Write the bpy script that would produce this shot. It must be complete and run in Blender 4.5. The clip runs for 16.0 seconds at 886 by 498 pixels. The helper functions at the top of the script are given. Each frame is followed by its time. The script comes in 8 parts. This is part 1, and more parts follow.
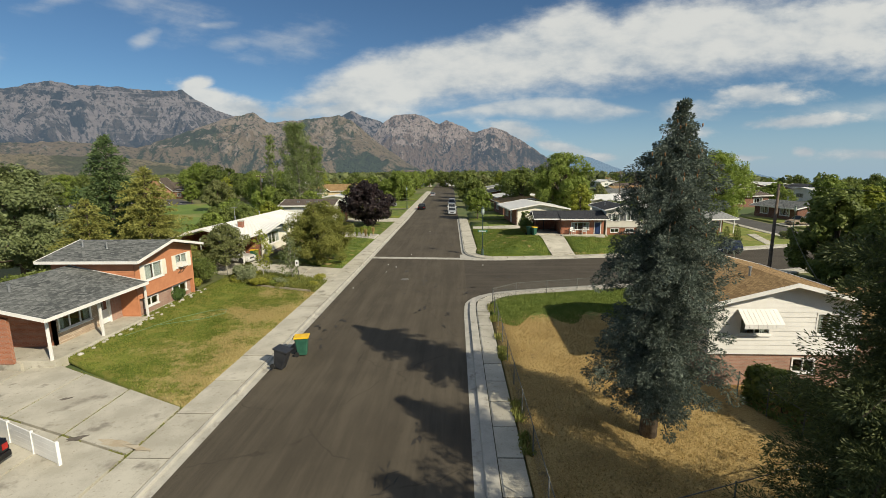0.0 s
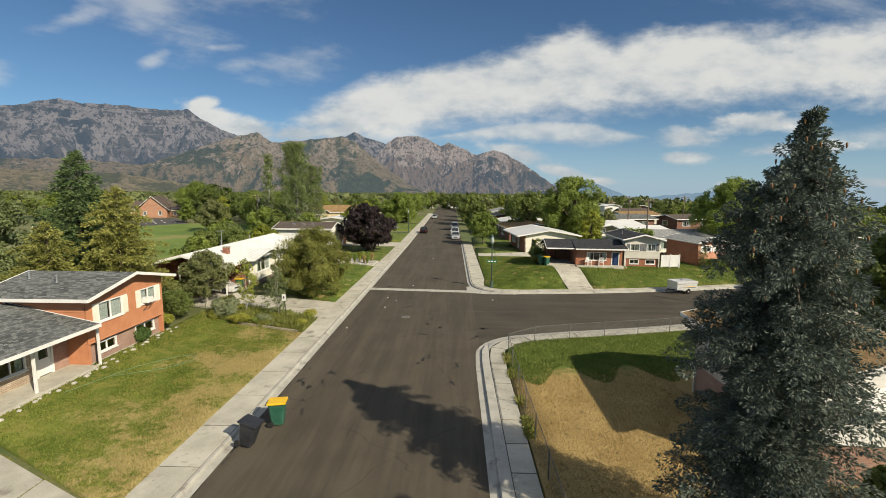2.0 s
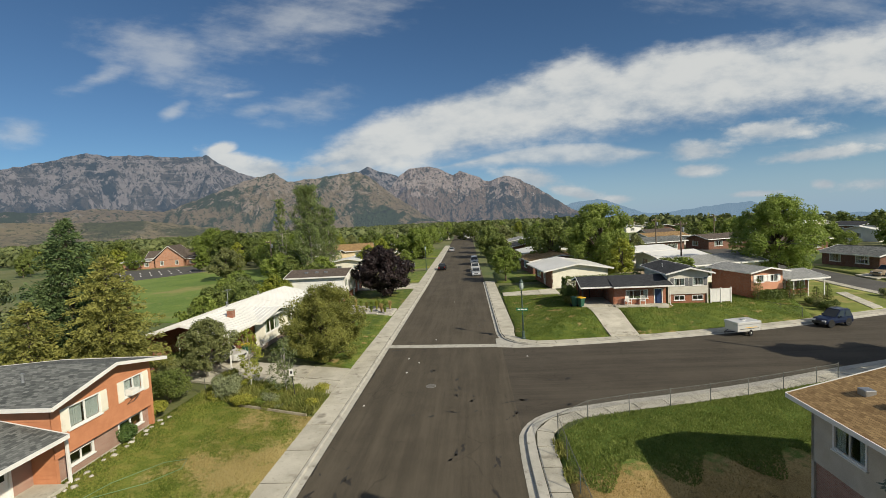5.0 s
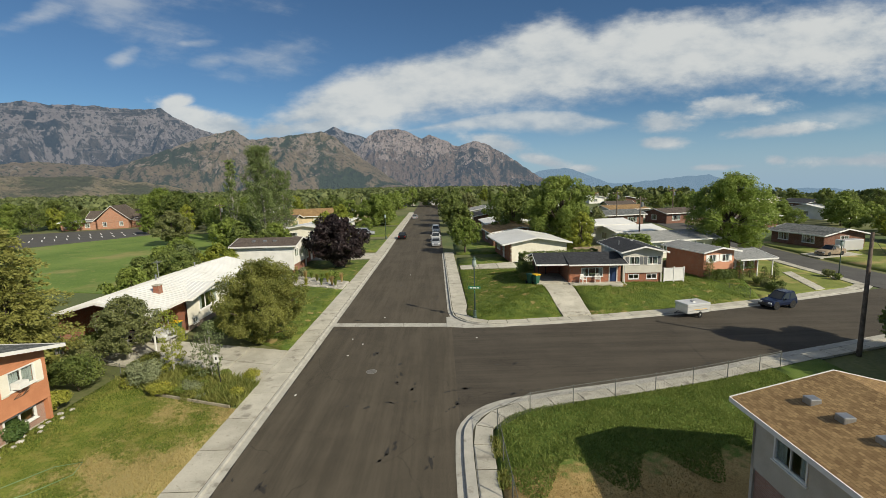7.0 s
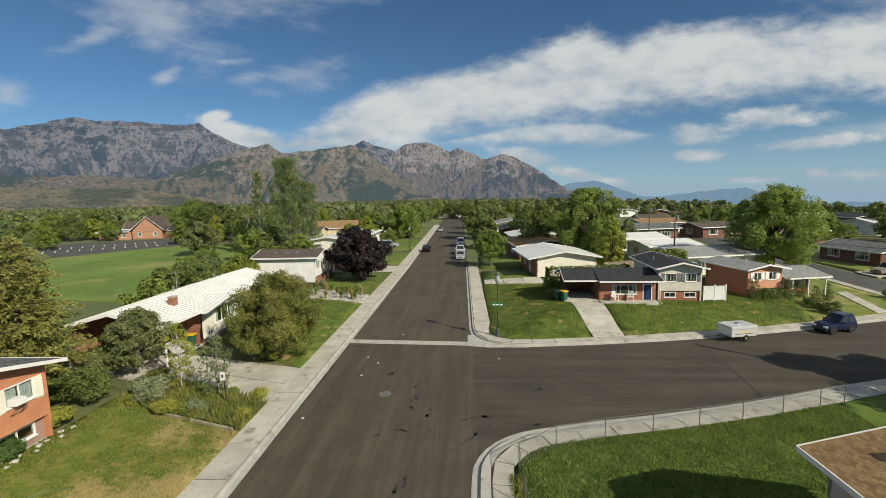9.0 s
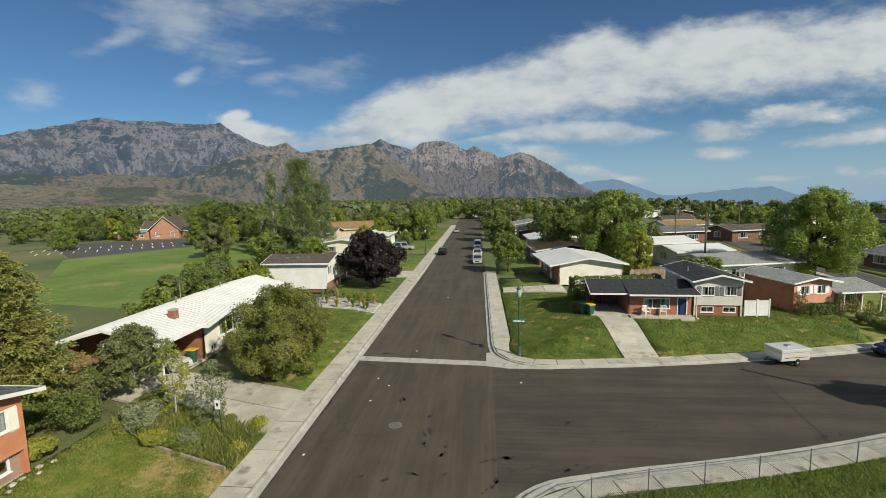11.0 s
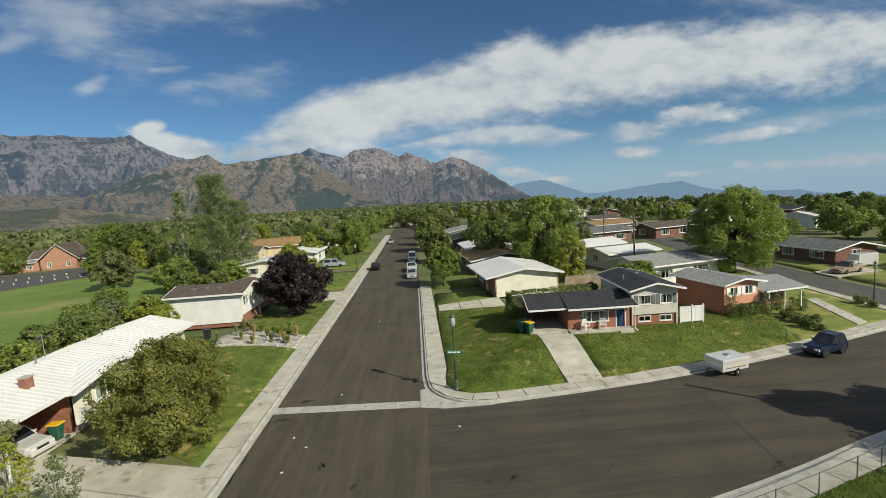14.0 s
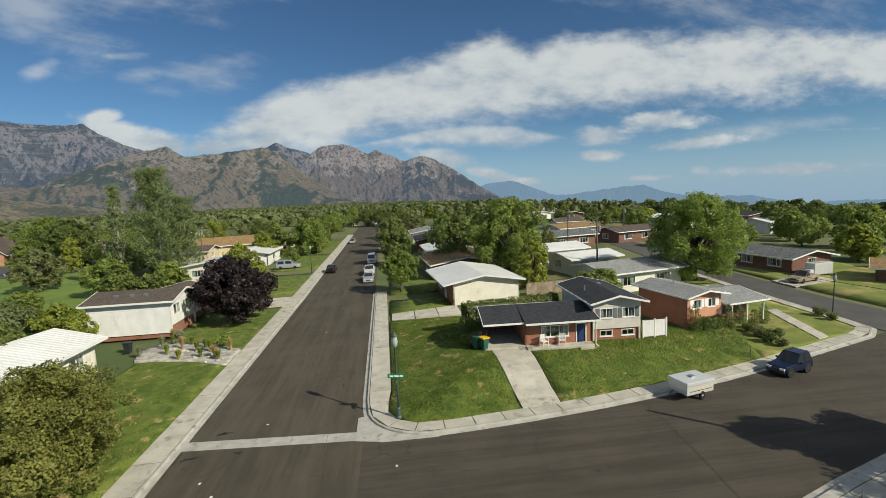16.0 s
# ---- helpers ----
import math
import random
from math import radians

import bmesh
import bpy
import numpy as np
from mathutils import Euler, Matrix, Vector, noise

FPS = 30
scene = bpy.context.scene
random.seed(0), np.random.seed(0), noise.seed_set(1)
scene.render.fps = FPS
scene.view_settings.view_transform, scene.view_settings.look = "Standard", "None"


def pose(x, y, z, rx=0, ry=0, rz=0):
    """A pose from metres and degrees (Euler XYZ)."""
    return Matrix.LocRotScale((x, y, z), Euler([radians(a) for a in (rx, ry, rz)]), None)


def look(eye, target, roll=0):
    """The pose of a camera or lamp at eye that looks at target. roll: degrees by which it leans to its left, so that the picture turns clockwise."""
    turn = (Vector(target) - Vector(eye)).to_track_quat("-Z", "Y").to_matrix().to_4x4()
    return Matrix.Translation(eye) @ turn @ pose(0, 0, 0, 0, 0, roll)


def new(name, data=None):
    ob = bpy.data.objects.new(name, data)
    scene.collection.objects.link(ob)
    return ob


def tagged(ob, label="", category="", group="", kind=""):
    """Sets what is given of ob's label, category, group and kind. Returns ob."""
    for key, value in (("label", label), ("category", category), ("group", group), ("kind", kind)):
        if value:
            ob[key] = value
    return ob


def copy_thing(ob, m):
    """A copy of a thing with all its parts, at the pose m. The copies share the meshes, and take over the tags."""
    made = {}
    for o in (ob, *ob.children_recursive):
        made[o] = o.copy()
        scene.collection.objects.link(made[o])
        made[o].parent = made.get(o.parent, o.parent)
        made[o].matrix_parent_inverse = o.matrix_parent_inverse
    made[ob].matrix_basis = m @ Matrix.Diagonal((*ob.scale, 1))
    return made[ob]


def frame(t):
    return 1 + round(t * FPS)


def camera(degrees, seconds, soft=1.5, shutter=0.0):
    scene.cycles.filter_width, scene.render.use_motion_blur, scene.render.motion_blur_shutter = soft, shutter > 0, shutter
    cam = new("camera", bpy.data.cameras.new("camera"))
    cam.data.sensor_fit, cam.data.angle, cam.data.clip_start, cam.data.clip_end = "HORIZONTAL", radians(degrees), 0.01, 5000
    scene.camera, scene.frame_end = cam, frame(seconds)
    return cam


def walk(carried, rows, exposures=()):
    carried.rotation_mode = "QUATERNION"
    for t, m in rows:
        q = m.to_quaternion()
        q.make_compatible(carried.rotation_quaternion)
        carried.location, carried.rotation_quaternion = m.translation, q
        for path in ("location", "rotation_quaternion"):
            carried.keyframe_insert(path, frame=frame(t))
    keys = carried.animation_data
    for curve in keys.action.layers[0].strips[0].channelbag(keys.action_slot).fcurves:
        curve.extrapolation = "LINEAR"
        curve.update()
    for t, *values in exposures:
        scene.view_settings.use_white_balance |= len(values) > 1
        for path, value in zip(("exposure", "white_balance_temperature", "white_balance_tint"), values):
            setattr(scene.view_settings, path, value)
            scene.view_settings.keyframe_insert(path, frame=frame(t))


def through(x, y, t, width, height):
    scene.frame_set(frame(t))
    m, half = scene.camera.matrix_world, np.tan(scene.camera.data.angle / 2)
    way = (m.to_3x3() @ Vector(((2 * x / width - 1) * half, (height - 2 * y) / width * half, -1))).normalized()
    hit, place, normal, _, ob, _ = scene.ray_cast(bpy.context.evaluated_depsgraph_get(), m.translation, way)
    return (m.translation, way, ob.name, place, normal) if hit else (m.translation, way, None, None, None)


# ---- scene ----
cam = camera(88.84, 16.0, soft=0.5)
PATH = [
    (0, look((-0.882, -49.420, 9.915), (-2.310, -0.215, 1.151), -0.52)),
    (0.5, look((-0.176, -49.277, 10.040), (0.939, -0.443, -0.636), 2.03)),
    (1, look((0.155, -48.675, 10.226), (2.628, -0.028, -1.061), 3.13)),
    (1.5, look((-0.690, -46.700, 10.118), (-0.907, 2.394, 0.646), 2.69)),
    (2, look((-1.554, -44.778, 10.176), (-3.001, 4.780, 3.701), 0.32)),
    (2.5, look((-2.053, -43.692, 10.366), (-2.650, 6.194, 7.051), -3.42)),
    (3, look((-2.295, -43.005, 10.626), (-0.219, 6.925, 8.989), -6.57)),
    (3.5, look((-2.362, -42.395, 11.045), (0.451, 7.454, 8.359), -6.81)),
    (4, look((-2.385, -41.231, 11.433), (-2.616, 8.699, 8.799), -6.23)),
    (4.2, look((-2.809, -40.897, 11.135), (-3.818, 9.056, 9.211), -5.71)),
    (6.3, look((-0.812, -39.343, 12.819), (-5.483, 10.011, 6.313), -0.40)),
    (6.5, look((-0.815, -38.941, 12.612), (-3.600, 10.649, 6.863), -1.02)),
    (7, look((-0.723, -37.835, 12.288), (-0.520, 11.623, 4.949), -1.53)),
    (7.5, look((-0.471, -37.809, 12.297), (-4.980, 11.526, 5.538), -1.34)),
    (8, look((-0.351, -37.144, 12.132), (-3.666, 12.396, 6.230), -0.45)),
    (8.5, look((-0.404, -36.104, 11.931), (-0.014, 13.550, 6.075), -0.98)),
    (9, look((-0.287, -35.908, 12.129), (-3.000, 13.668, 6.229), -1.39)),
    (9.2, look((-0.067, -35.767, 12.204), (-4.885, 13.639, 6.220), -1.09)),
    (11.3, look((-0.521, -32.638, 12.800), (-4.826, 16.808, 6.754), -1.50)),
    (11.5, look((-0.194, -32.449, 12.743), (-3.757, 17.028, 6.474), -1.55)),
    (12, look((-0.071, -31.632, 12.721), (-0.668, 17.994, 6.647), -3.00)),
    (12.5, look((-0.092, -31.053, 12.960), (-0.156, 18.594, 7.027), -4.34)),
    (13, look((0.017, -30.505, 13.225), (0.438, 19.175, 7.592), -4.41)),
    (13.5, look((0.107, -29.913, 13.421), (1.609, 19.807, 8.354), -3.55)),
    (14, look((0.431, -29.026, 13.678), (2.736, 20.595, 7.979), -3.85)),
    (14.5, look((1.020, -28.039, 13.779), (4.425, 21.482, 7.770), -4.24)),
    (15, look((1.688, -26.887, 13.515), (7.480, 22.439, 7.733), -3.52)),
    (15.5, look((2.273, -26.273, 13.630), (9.872, 22.804, 7.826), -3.29)),
    (16, look((2.260, -25.601, 13.916), (8.009, 23.702, 7.903), -2.68)),
]
walk(cam, PATH, [(0, 0.14, 6850, 6), (1.5, 0.22, 6900, 7), (3, 0.14, 6800, 7), (6.5, 0.06, 6650, 6), (12, 0.04, 6450, 4), (16, 0.04, 6450, 4)])

# ---- light ----
SUN_DIR = Vector((0.755, -0.655, 0.0)).normalized() * math.cos(radians(33)) + Vector((0, 0, math.sin(radians(33))))
sun_data = bpy.data.lights.new("sun", "SUN")
sun_data.energy, sun_data.angle, sun_data.color = 5.0, radians(0.55), (1.0, 0.905, 0.755)
sun = new("sun", sun_data)
sun.matrix_world = look(SUN_DIR * 100, (0, 0, 0))
scene.view_settings.exposure = 0.04


class Nodes:
    """A short way to write node trees."""

    def __init__(self, tree):
        self.tree = tree
        tree.nodes.clear()

    def add(self, kind, inputs=(), **fields):
        node = self.tree.nodes.new(kind)
        if "operation" in fields:
            node.operation = fields["operation"]
        if fields.get("use_clamp"):
            node.use_clamp = True
        if "interpolation_type" in fields:
            node.interpolation_type = fields["interpolation_type"]
        if "data_type" in fields:
            node.data_type = fields["data_type"]
        if "rotation_type" in fields:
            node.rotation_type = fields["rotation_type"]
        for key, value in dict(inputs).items():
            socket = node.inputs[key]
            if isinstance(value, bpy.types.NodeSocket):
                self.tree.links.new(value, socket)
            else:
                socket.default_value = value
        return node

    def math(self, op, a, b=0.0, c=0.0, clamp=False):
        return self.add("ShaderNodeMath", {0: a, 1: b, 2: c}, operation=op, use_clamp=clamp).outputs[0]

    def ramp(self, value, lo, hi):
        return self.add("ShaderNodeMapRange", {0: value, 1: lo, 2: hi}, interpolation_type="SMOOTHSTEP").outputs[0]

    def mix(self, fac, a, b):
        node = self.add("ShaderNodeMix", data_type="RGBA")
        for socket, value in ((node.inputs[0], fac), (node.inputs[6], a), (node.inputs[7], b)):
            if isinstance(value, bpy.types.NodeSocket):
                self.tree.links.new(value, socket)
            else:
                socket.default_value = (*value, 1) if isinstance(value, tuple) and len(value) == 3 else value
        return node.outputs[2]

    def noise(self, vector, scale, detail=4.0, rough=0.55):
        return self.add("ShaderNodeTexNoise", {"Vector": vector, "Scale": scale, "Detail": detail, "Roughness": rough}).outputs[0]


def sky_world():
    world = bpy.data.worlds.new("sky")
    world.use_nodes = True
    n = Nodes(world.node_tree)
    sky = n.add("ShaderNodeTexSky")
    sky.sky_type, sky.sun_disc, sky.altitude = "NISHITA", False, 1400.0
    sky.sun_elevation, sky.sun_rotation = radians(33), math.atan2(SUN_DIR.x, SUN_DIR.y)
    sky.air_density, sky.dust_density, sky.ozone_density = 1.0, 0.6, 2.2
    ray = n.add("ShaderNodeTexCoord").outputs["Generated"]
    sep = n.add("ShaderNodeSeparateXYZ", {0: ray})
    x, y, z = sep.outputs
    ahead = n.math("MAXIMUM", n.math("ABSOLUTE", y), 0.02)
    u, v = n.math("DIVIDE", x, ahead), n.math("DIVIDE", z, ahead)
    plane = n.add("ShaderNodeCombineXYZ", {0: u, 1: n.math("MULTIPLY", v, 2.1), 2: n.math("SIGN", y)}).outputs[0]
    puff = n.noise(plane, 4.2, 8.0, 0.56)
    fine = n.noise(plane, 13.0, 6.0, 0.6)
    wisp_at = n.add("ShaderNodeVectorRotate", {"Vector": plane, "Angle": 0.5}, rotation_type="Z_AXIS").outputs[0]
    wisp_at = n.add("ShaderNodeVectorMath", {0: wisp_at, 1: (1.0, 3.0, 1.0)}, operation="MULTIPLY").outputs[0]
    wisp = n.noise(wisp_at, 2.6, 7.0, 0.6)

    def blob(cu, cv, ru, rv, tilt=0.0):
        du = n.math("SUBTRACT", u, cu)
        dv = n.math("SUBTRACT", n.math("SUBTRACT", v, cv), n.math("MULTIPLY", du, tilt))
        a, b = n.math("DIVIDE", du, ru), n.math("DIVIDE", dv, rv)
        return n.math("SUBTRACT", 1.0, n.math("SQRT", n.math("ADD", n.math("MULTIPLY", a, a), n.math("MULTIPLY", b, b))))

    def most(*values):
        out = values[0]
        for value in values[1:]:
            out = n.math("MAXIMUM", out, value)
        return out

    def along(*points):
        """A height over u that runs straight from point to point."""
        out = points[0][1]
        for (u0, v0), (u1, v1) in zip(points, points[1:]):
            out = n.math("ADD", out, n.math("MULTIPLY", n.math("DIVIDE", n.math("SUBTRACT", u, u0), u1 - u0, clamp=True), v1 - v0))
        return out

    def layer(top, bottom, hard, soft):
        """How far a direction lies inside a cloud between two lines; the upper edge is harder than the lower."""
        return n.math("MINIMUM", n.math("DIVIDE", n.math("SUBTRACT", top, v), hard), n.math("DIVIDE", n.math("SUBTRACT", v, bottom), soft))

    n1, n2 = n.math("SUBTRACT", puff, 0.5), n.math("SUBTRACT", fine, 0.5)
    crisp = n.math("SUBTRACT", n.noise(plane, 34.0, 6.0, 0.62), 0.5)
    rag = n.math("ADD", n.math("ADD", n.math("MULTIPLY", n1, 1.5), n.math("MULTIPLY", n2, 0.9)), n.math("MULTIPLY", crisp, 0.35))
    bank = layer(along((-0.50, 0.128), (-0.38, 0.146), (-0.26, 0.216), (-0.06, 0.282), (0.13, 0.315), (0.26, 0.350), (0.33, 0.318), (0.40, 0.350), (0.61, 0.352), (1.1, 0.355), (1.8, 0.30)),
                 along((-0.50, 0.070), (-0.19, 0.074), (-0.07, 0.098), (0.20, 0.128), (0.39, 0.130), (0.64, 0.156), (0.85, 0.170), (1.8, 0.18)), 0.048, 0.075)
    band = layer(along((-0.10, 0.112), (0.08, 0.146), (0.17, 0.154), (0.29, 0.148), (0.44, 0.116)), along((-0.10, 0.100), (0.06, 0.100), (0.17, 0.095), (0.29, 0.084), (0.44, 0.106)), 0.018, 0.026)
    puffs = most(blob(0.485, 0.113, 0.125, 0.036), blob(0.48, 0.072, 0.085, 0.022), blob(0.63, 0.145, 0.15, 0.034, 0.05), blob(0.72, 0.090, 0.17, 0.020, 0.05),
                 blob(0.135, 0.076, 0.095, 0.032, -0.2), blob(0.225, 0.040, 0.09, 0.020, -0.25), blob(0.31, 0.020, 0.05, 0.012), blob(0.74, 0.028, 0.036, 0.016), blob(0.98, 0.022, 0.3, 0.022), blob(0.60, 0.016, 0.08, 0.010))
    crown = most(blob(-0.535, 0.148, 0.085, 0.036, -0.30), blob(-0.45, 0.128, 0.120, 0.034, -0.15), blob(-0.35, 0.118, 0.130, 0.034, 0.05), blob(-0.24, 0.130, 0.13, 0.032, 0.15), blob(-0.555, 0.182, 0.040, 0.018, 0.1))
    wisps = most(blob(-0.655, 0.275, 0.050, 0.022, 0.45), blob(-0.33, 0.272, 0.14, 0.055, 0.15), blob(-0.47, 0.263, 0.06, 0.020, 0.0), blob(-0.66, 0.40, 0.22, 0.11, -0.4), blob(-0.82, 0.36, 0.12, 0.03, 0.2),
                 blob(-0.34, 0.46, 0.36, 0.10, 0.1), blob(0.95, 0.12, 0.3, 0.03, 0.1), blob(-1.03, 0.25, 0.10, 0.05), blob(0.9, 0.5, 0.5, 0.2), blob(-0.5, 0.30, 0.06, 0.012))
    dense = n.ramp(n.math("ADD", n.math("MINIMUM", bank, 1.1), n.math("MULTIPLY", rag, 1.05)), -0.05, 1.05)
    dense = n.math("MAXIMUM", dense, n.math("MULTIPLY", n.ramp(n.math("ADD", n.math("MINIMUM", band, 0.8), rag), 0.0, 1.0), 0.85))
    dense = n.math("MAXIMUM", dense, n.ramp(n.math("ADD", puffs, n.math("MULTIPLY", rag, 1.1)), 0.04, 0.72))
    dense = n.math("MAXIMUM", dense, n.ramp(n.math("ADD", crown, n.math("MULTIPLY", rag, 0.95)), 0.02, 0.70))
    thin = n.math("MULTIPLY", n.ramp(n.math("ADD", n.math("ADD", wisps, n.math("MULTIPLY", rag, 0.75)), n.math("MULTIPLY", n.math("SUBTRACT", wisp, 0.5), 1.8)), 0.06, 1.2), 0.50)
    # Cloud overhead, above anything in view, added to brighten the fill in shaded places.
    veil = n.math("MULTIPLY", n.ramp(n.math("ADD", wisp, n.math("MULTIPLY", n1, 0.6)), 0.36, 0.62), n.math("MULTIPLY", n.ramp(v, 0.75, 1.5), 0.75))
    cover = n.math("MAXIMUM", n.math("MAXIMUM", dense, thin), veil, clamp=True)
    lit = n.math("DIVIDE", n.math("SUBTRACT", v, 0.12), 0.16)
    shade = n.ramp(n.math("ADD", n.math("ADD", n.math("MULTIPLY", n1, 2.6), n.math("MULTIPLY", n2, 2.0)), n.math("MULTIPLY", lit, 0.35)), -0.55, 0.75)
    white = n.mix(shade, (5.1, 5.8, 6.7), (8.5, 8.6, 8.7))
    tint = n.add("ShaderNodeMix", data_type="RGBA")
    tint.blend_type = "MULTIPLY"
    tint.inputs[0].default_value = 1.0
    tint.inputs[7].default_value = (0.60, 0.80, 0.96, 1)
    world.node_tree.links.new(sky.outputs[0], tint.inputs[6])
    horizon = n.math("MULTIPLY", n.ramp(v, 0.18, -0.04), 0.70)
    clear = n.mix(horizon, tint.outputs[2], (4.3, 6.0, 8.3))
    colour = n.mix(n.math("MULTIPLY", cover, 0.93), clear, white)
    back = n.add("ShaderNodeBackground", {"Color": colour, "Strength": 0.075})
    n.add("ShaderNodeOutputWorld", {"Surface": back.outputs[0]})
    scene.world = world


sky_world()


# ---- materials ----
def material(name, dark, light, scale=1.0, rough=0.85, bump=0.15, fine=25.0, metal=0.0, spread=0.0, extra=None, mix2=None, spec=0.4, island=0.0):
    """Two colours mixed by coarse and fine noise, with a bump from the fine one. extra: (colour, scale, low, high) stains."""
    m = bpy.data.materials.new(name)
    m.use_nodes = True
    n = Nodes(m.node_tree)
    at = n.add("ShaderNodeNewGeometry").outputs["Position"]
    big, small = n.noise(at, scale, 4.0), n.noise(at, fine, 3.0)
    fac = n.ramp(n.math("ADD", n.math("MULTIPLY", big, 0.65), n.math("MULTIPLY", small, 0.35)), 0.36, 0.64)
    if spread:
        per = n.add("ShaderNodeObjectInfo").outputs["Random"]
        fac = n.math("ADD", fac, n.math("MULTIPLY", n.math("SUBTRACT", per, 0.5), spread), clamp=True)
    if island:
        per = n.add("ShaderNodeNewGeometry").outputs["Random Per Island"]
        fac = n.math("ADD", n.math("MULTIPLY", fac, 1 - island), n.math("MULTIPLY", per, island), clamp=True)
    colour = n.mix(fac, dark, light)
    for stain, size, low, high in extra or ():
        colour = n.mix(n.ramp(n.noise(at, size, 5.0, 0.6), low, high), colour, stain)
    p = n.add("ShaderNodeBsdfPrincipled", {"Base Color": colour, "Roughness": rough, "Metallic": metal, "Specular IOR Level": spec})
    if bump:
        b = n.add("ShaderNodeBump", {"Height": small, "Strength": bump, "Distance": 0.03})
        m.node_tree.links.new(b.outputs[0], p.inputs["Normal"])
    n.add("ShaderNodeOutputMaterial", {"Surface": p.outputs[0]})
    return m


def leaf_material(name, dark, light, shine=0.5, through=0.3, patch=None):
    m = bpy.data.materials.new(name)
    m.use_nodes = True
    n = Nodes(m.node_tree)
    geo = n.add("ShaderNodeNewGeometry")
    per = n.add("ShaderNodeObjectInfo").outputs["Random"]
    big = n.noise(geo.outputs["Position"], 0.9, 3.0)
    fac = n.math("ADD", n.math("MULTIPLY", geo.outputs["Random Per Island"], 0.6), n.math("MULTIPLY", n.ramp(big, 0.35, 0.65), 0.4))
    fac = n.math("ADD", fac, n.math("MULTIPLY", n.math("SUBTRACT", per, 0.5), 0.35), clamp=True)
    colour = n.mix(fac, dark, light)
    if patch:
        stain, size, low, high = patch
        colour = n.mix(n.ramp(n.noise(geo.outputs["Position"], size, 5.0, 0.6), low, high), colour, stain)
    p = n.add("ShaderNodeBsdfPrincipled", {"Base Color": colour, "Roughness": shine, "Specular IOR Level": 0.25})
    t = n.add("ShaderNodeBsdfTranslucent", {"Color": colour})
    s = n.add("ShaderNodeMixShader", {0: through, 1: p.outputs[0], 2: t.outputs[0]})
    n.add("ShaderNodeOutputMaterial", {"Surface": s.outputs[0]})
    return m


def shingle_material(name, dark, light, course=0.145, rough=0.9):
    """Asphalt shingles: courses down the slope and tabs along it, in the part's own axes."""
    m = bpy.data.materials.new(name)
    m.use_nodes = True
    n = Nodes(m.node_tree)
    at = n.add("ShaderNodeTexCoord").outputs["UV"]
    brick = n.add("ShaderNodeTexBrick", {"Vector": at, "Color1": (*dark, 1), "Color2": (*light, 1), "Mortar": (*[c * 0.55 for c in dark], 1), "Scale": 1.0,
                                         "Mortar Size": 0.006, "Brick Width": course * 1.7, "Row Height": course, "Bias": -0.1})
    pos = n.add("ShaderNodeNewGeometry").outputs["Position"]
    speck = n.noise(pos, 40.0, 3.0)
    wear = n.noise(pos, 0.7, 4.0)
    colour = n.mix(n.math("MULTIPLY", n.ramp(wear, 0.35, 0.7), 0.22), brick.outputs[0], light)
    colour = n.mix(n.math("MULTIPLY", n.ramp(speck, 0.5, 0.7), 0.3), colour, tuple(c * 0.5 for c in dark))
    p = n.add("ShaderNodeBsdfPrincipled", {"Base Color": colour, "Roughness": rough, "Specular IOR Level": 0.2})
    b = n.add("ShaderNodeBump", {"Height": n.math("ADD", brick.outputs["Fac"], n.math("MULTIPLY", speck, -0.6)), "Strength": 0.5, "Distance": -0.012})
    m.node_tree.links.new(b.outputs[0], p.inputs["Normal"])
    n.add("ShaderNodeOutputMaterial", {"Surface": p.outputs[0]})
    return m


def brick_material(name, c1, c2, mortar, width=0.22, height=0.075):
    m = bpy.data.materials.new(name)
    m.use_nodes = True
    n = Nodes(m.node_tree)
    at = n.add("ShaderNodeTexCoord").outputs["UV"]
    brick = n.add("ShaderNodeTexBrick", {"Vector": at, "Color1": (*c1, 1), "Color2": (*c2, 1), "Mortar": (*mortar, 1), "Scale": 1.0, "Mortar Size": 0.008,
                                         "Brick Width": width, "Row Height": height})
    pos = n.add("ShaderNodeNewGeometry").outputs["Position"]
    colour = n.mix(n.math("MULTIPLY", n.ramp(n.noise(pos, 1.3), 0.4, 0.7), 0.3), brick.outputs[0], tuple(c * 0.6 for c in c1))
    p = n.add("ShaderNodeBsdfPrincipled", {"Base Color": colour, "Roughness": 0.9, "Specular IOR Level": 0.2})
    b = n.add("ShaderNodeBump", {"Height": brick.outputs["Fac"], "Strength": 0.5, "Distance": -0.012})
    m.node_tree.links.new(b.outputs[0], p.inputs["Normal"])
    n.add("ShaderNodeOutputMaterial", {"Surface": p.outputs[0]})
    return m


def glass_material(name, tint=(0.02, 0.025, 0.03)):
    m = bpy.data.materials.new(name)
    m.use_nodes = True
    n = Nodes(m.node_tree)
    p = n.add("ShaderNodeBsdfPrincipled", {"Base Color": (*tint, 1), "Roughness": 0.04, "IOR": 1.5, "Specular IOR Level": 0.6})
    n.add("ShaderNodeOutputMaterial", {"Surface": p.outputs[0]})
    return m


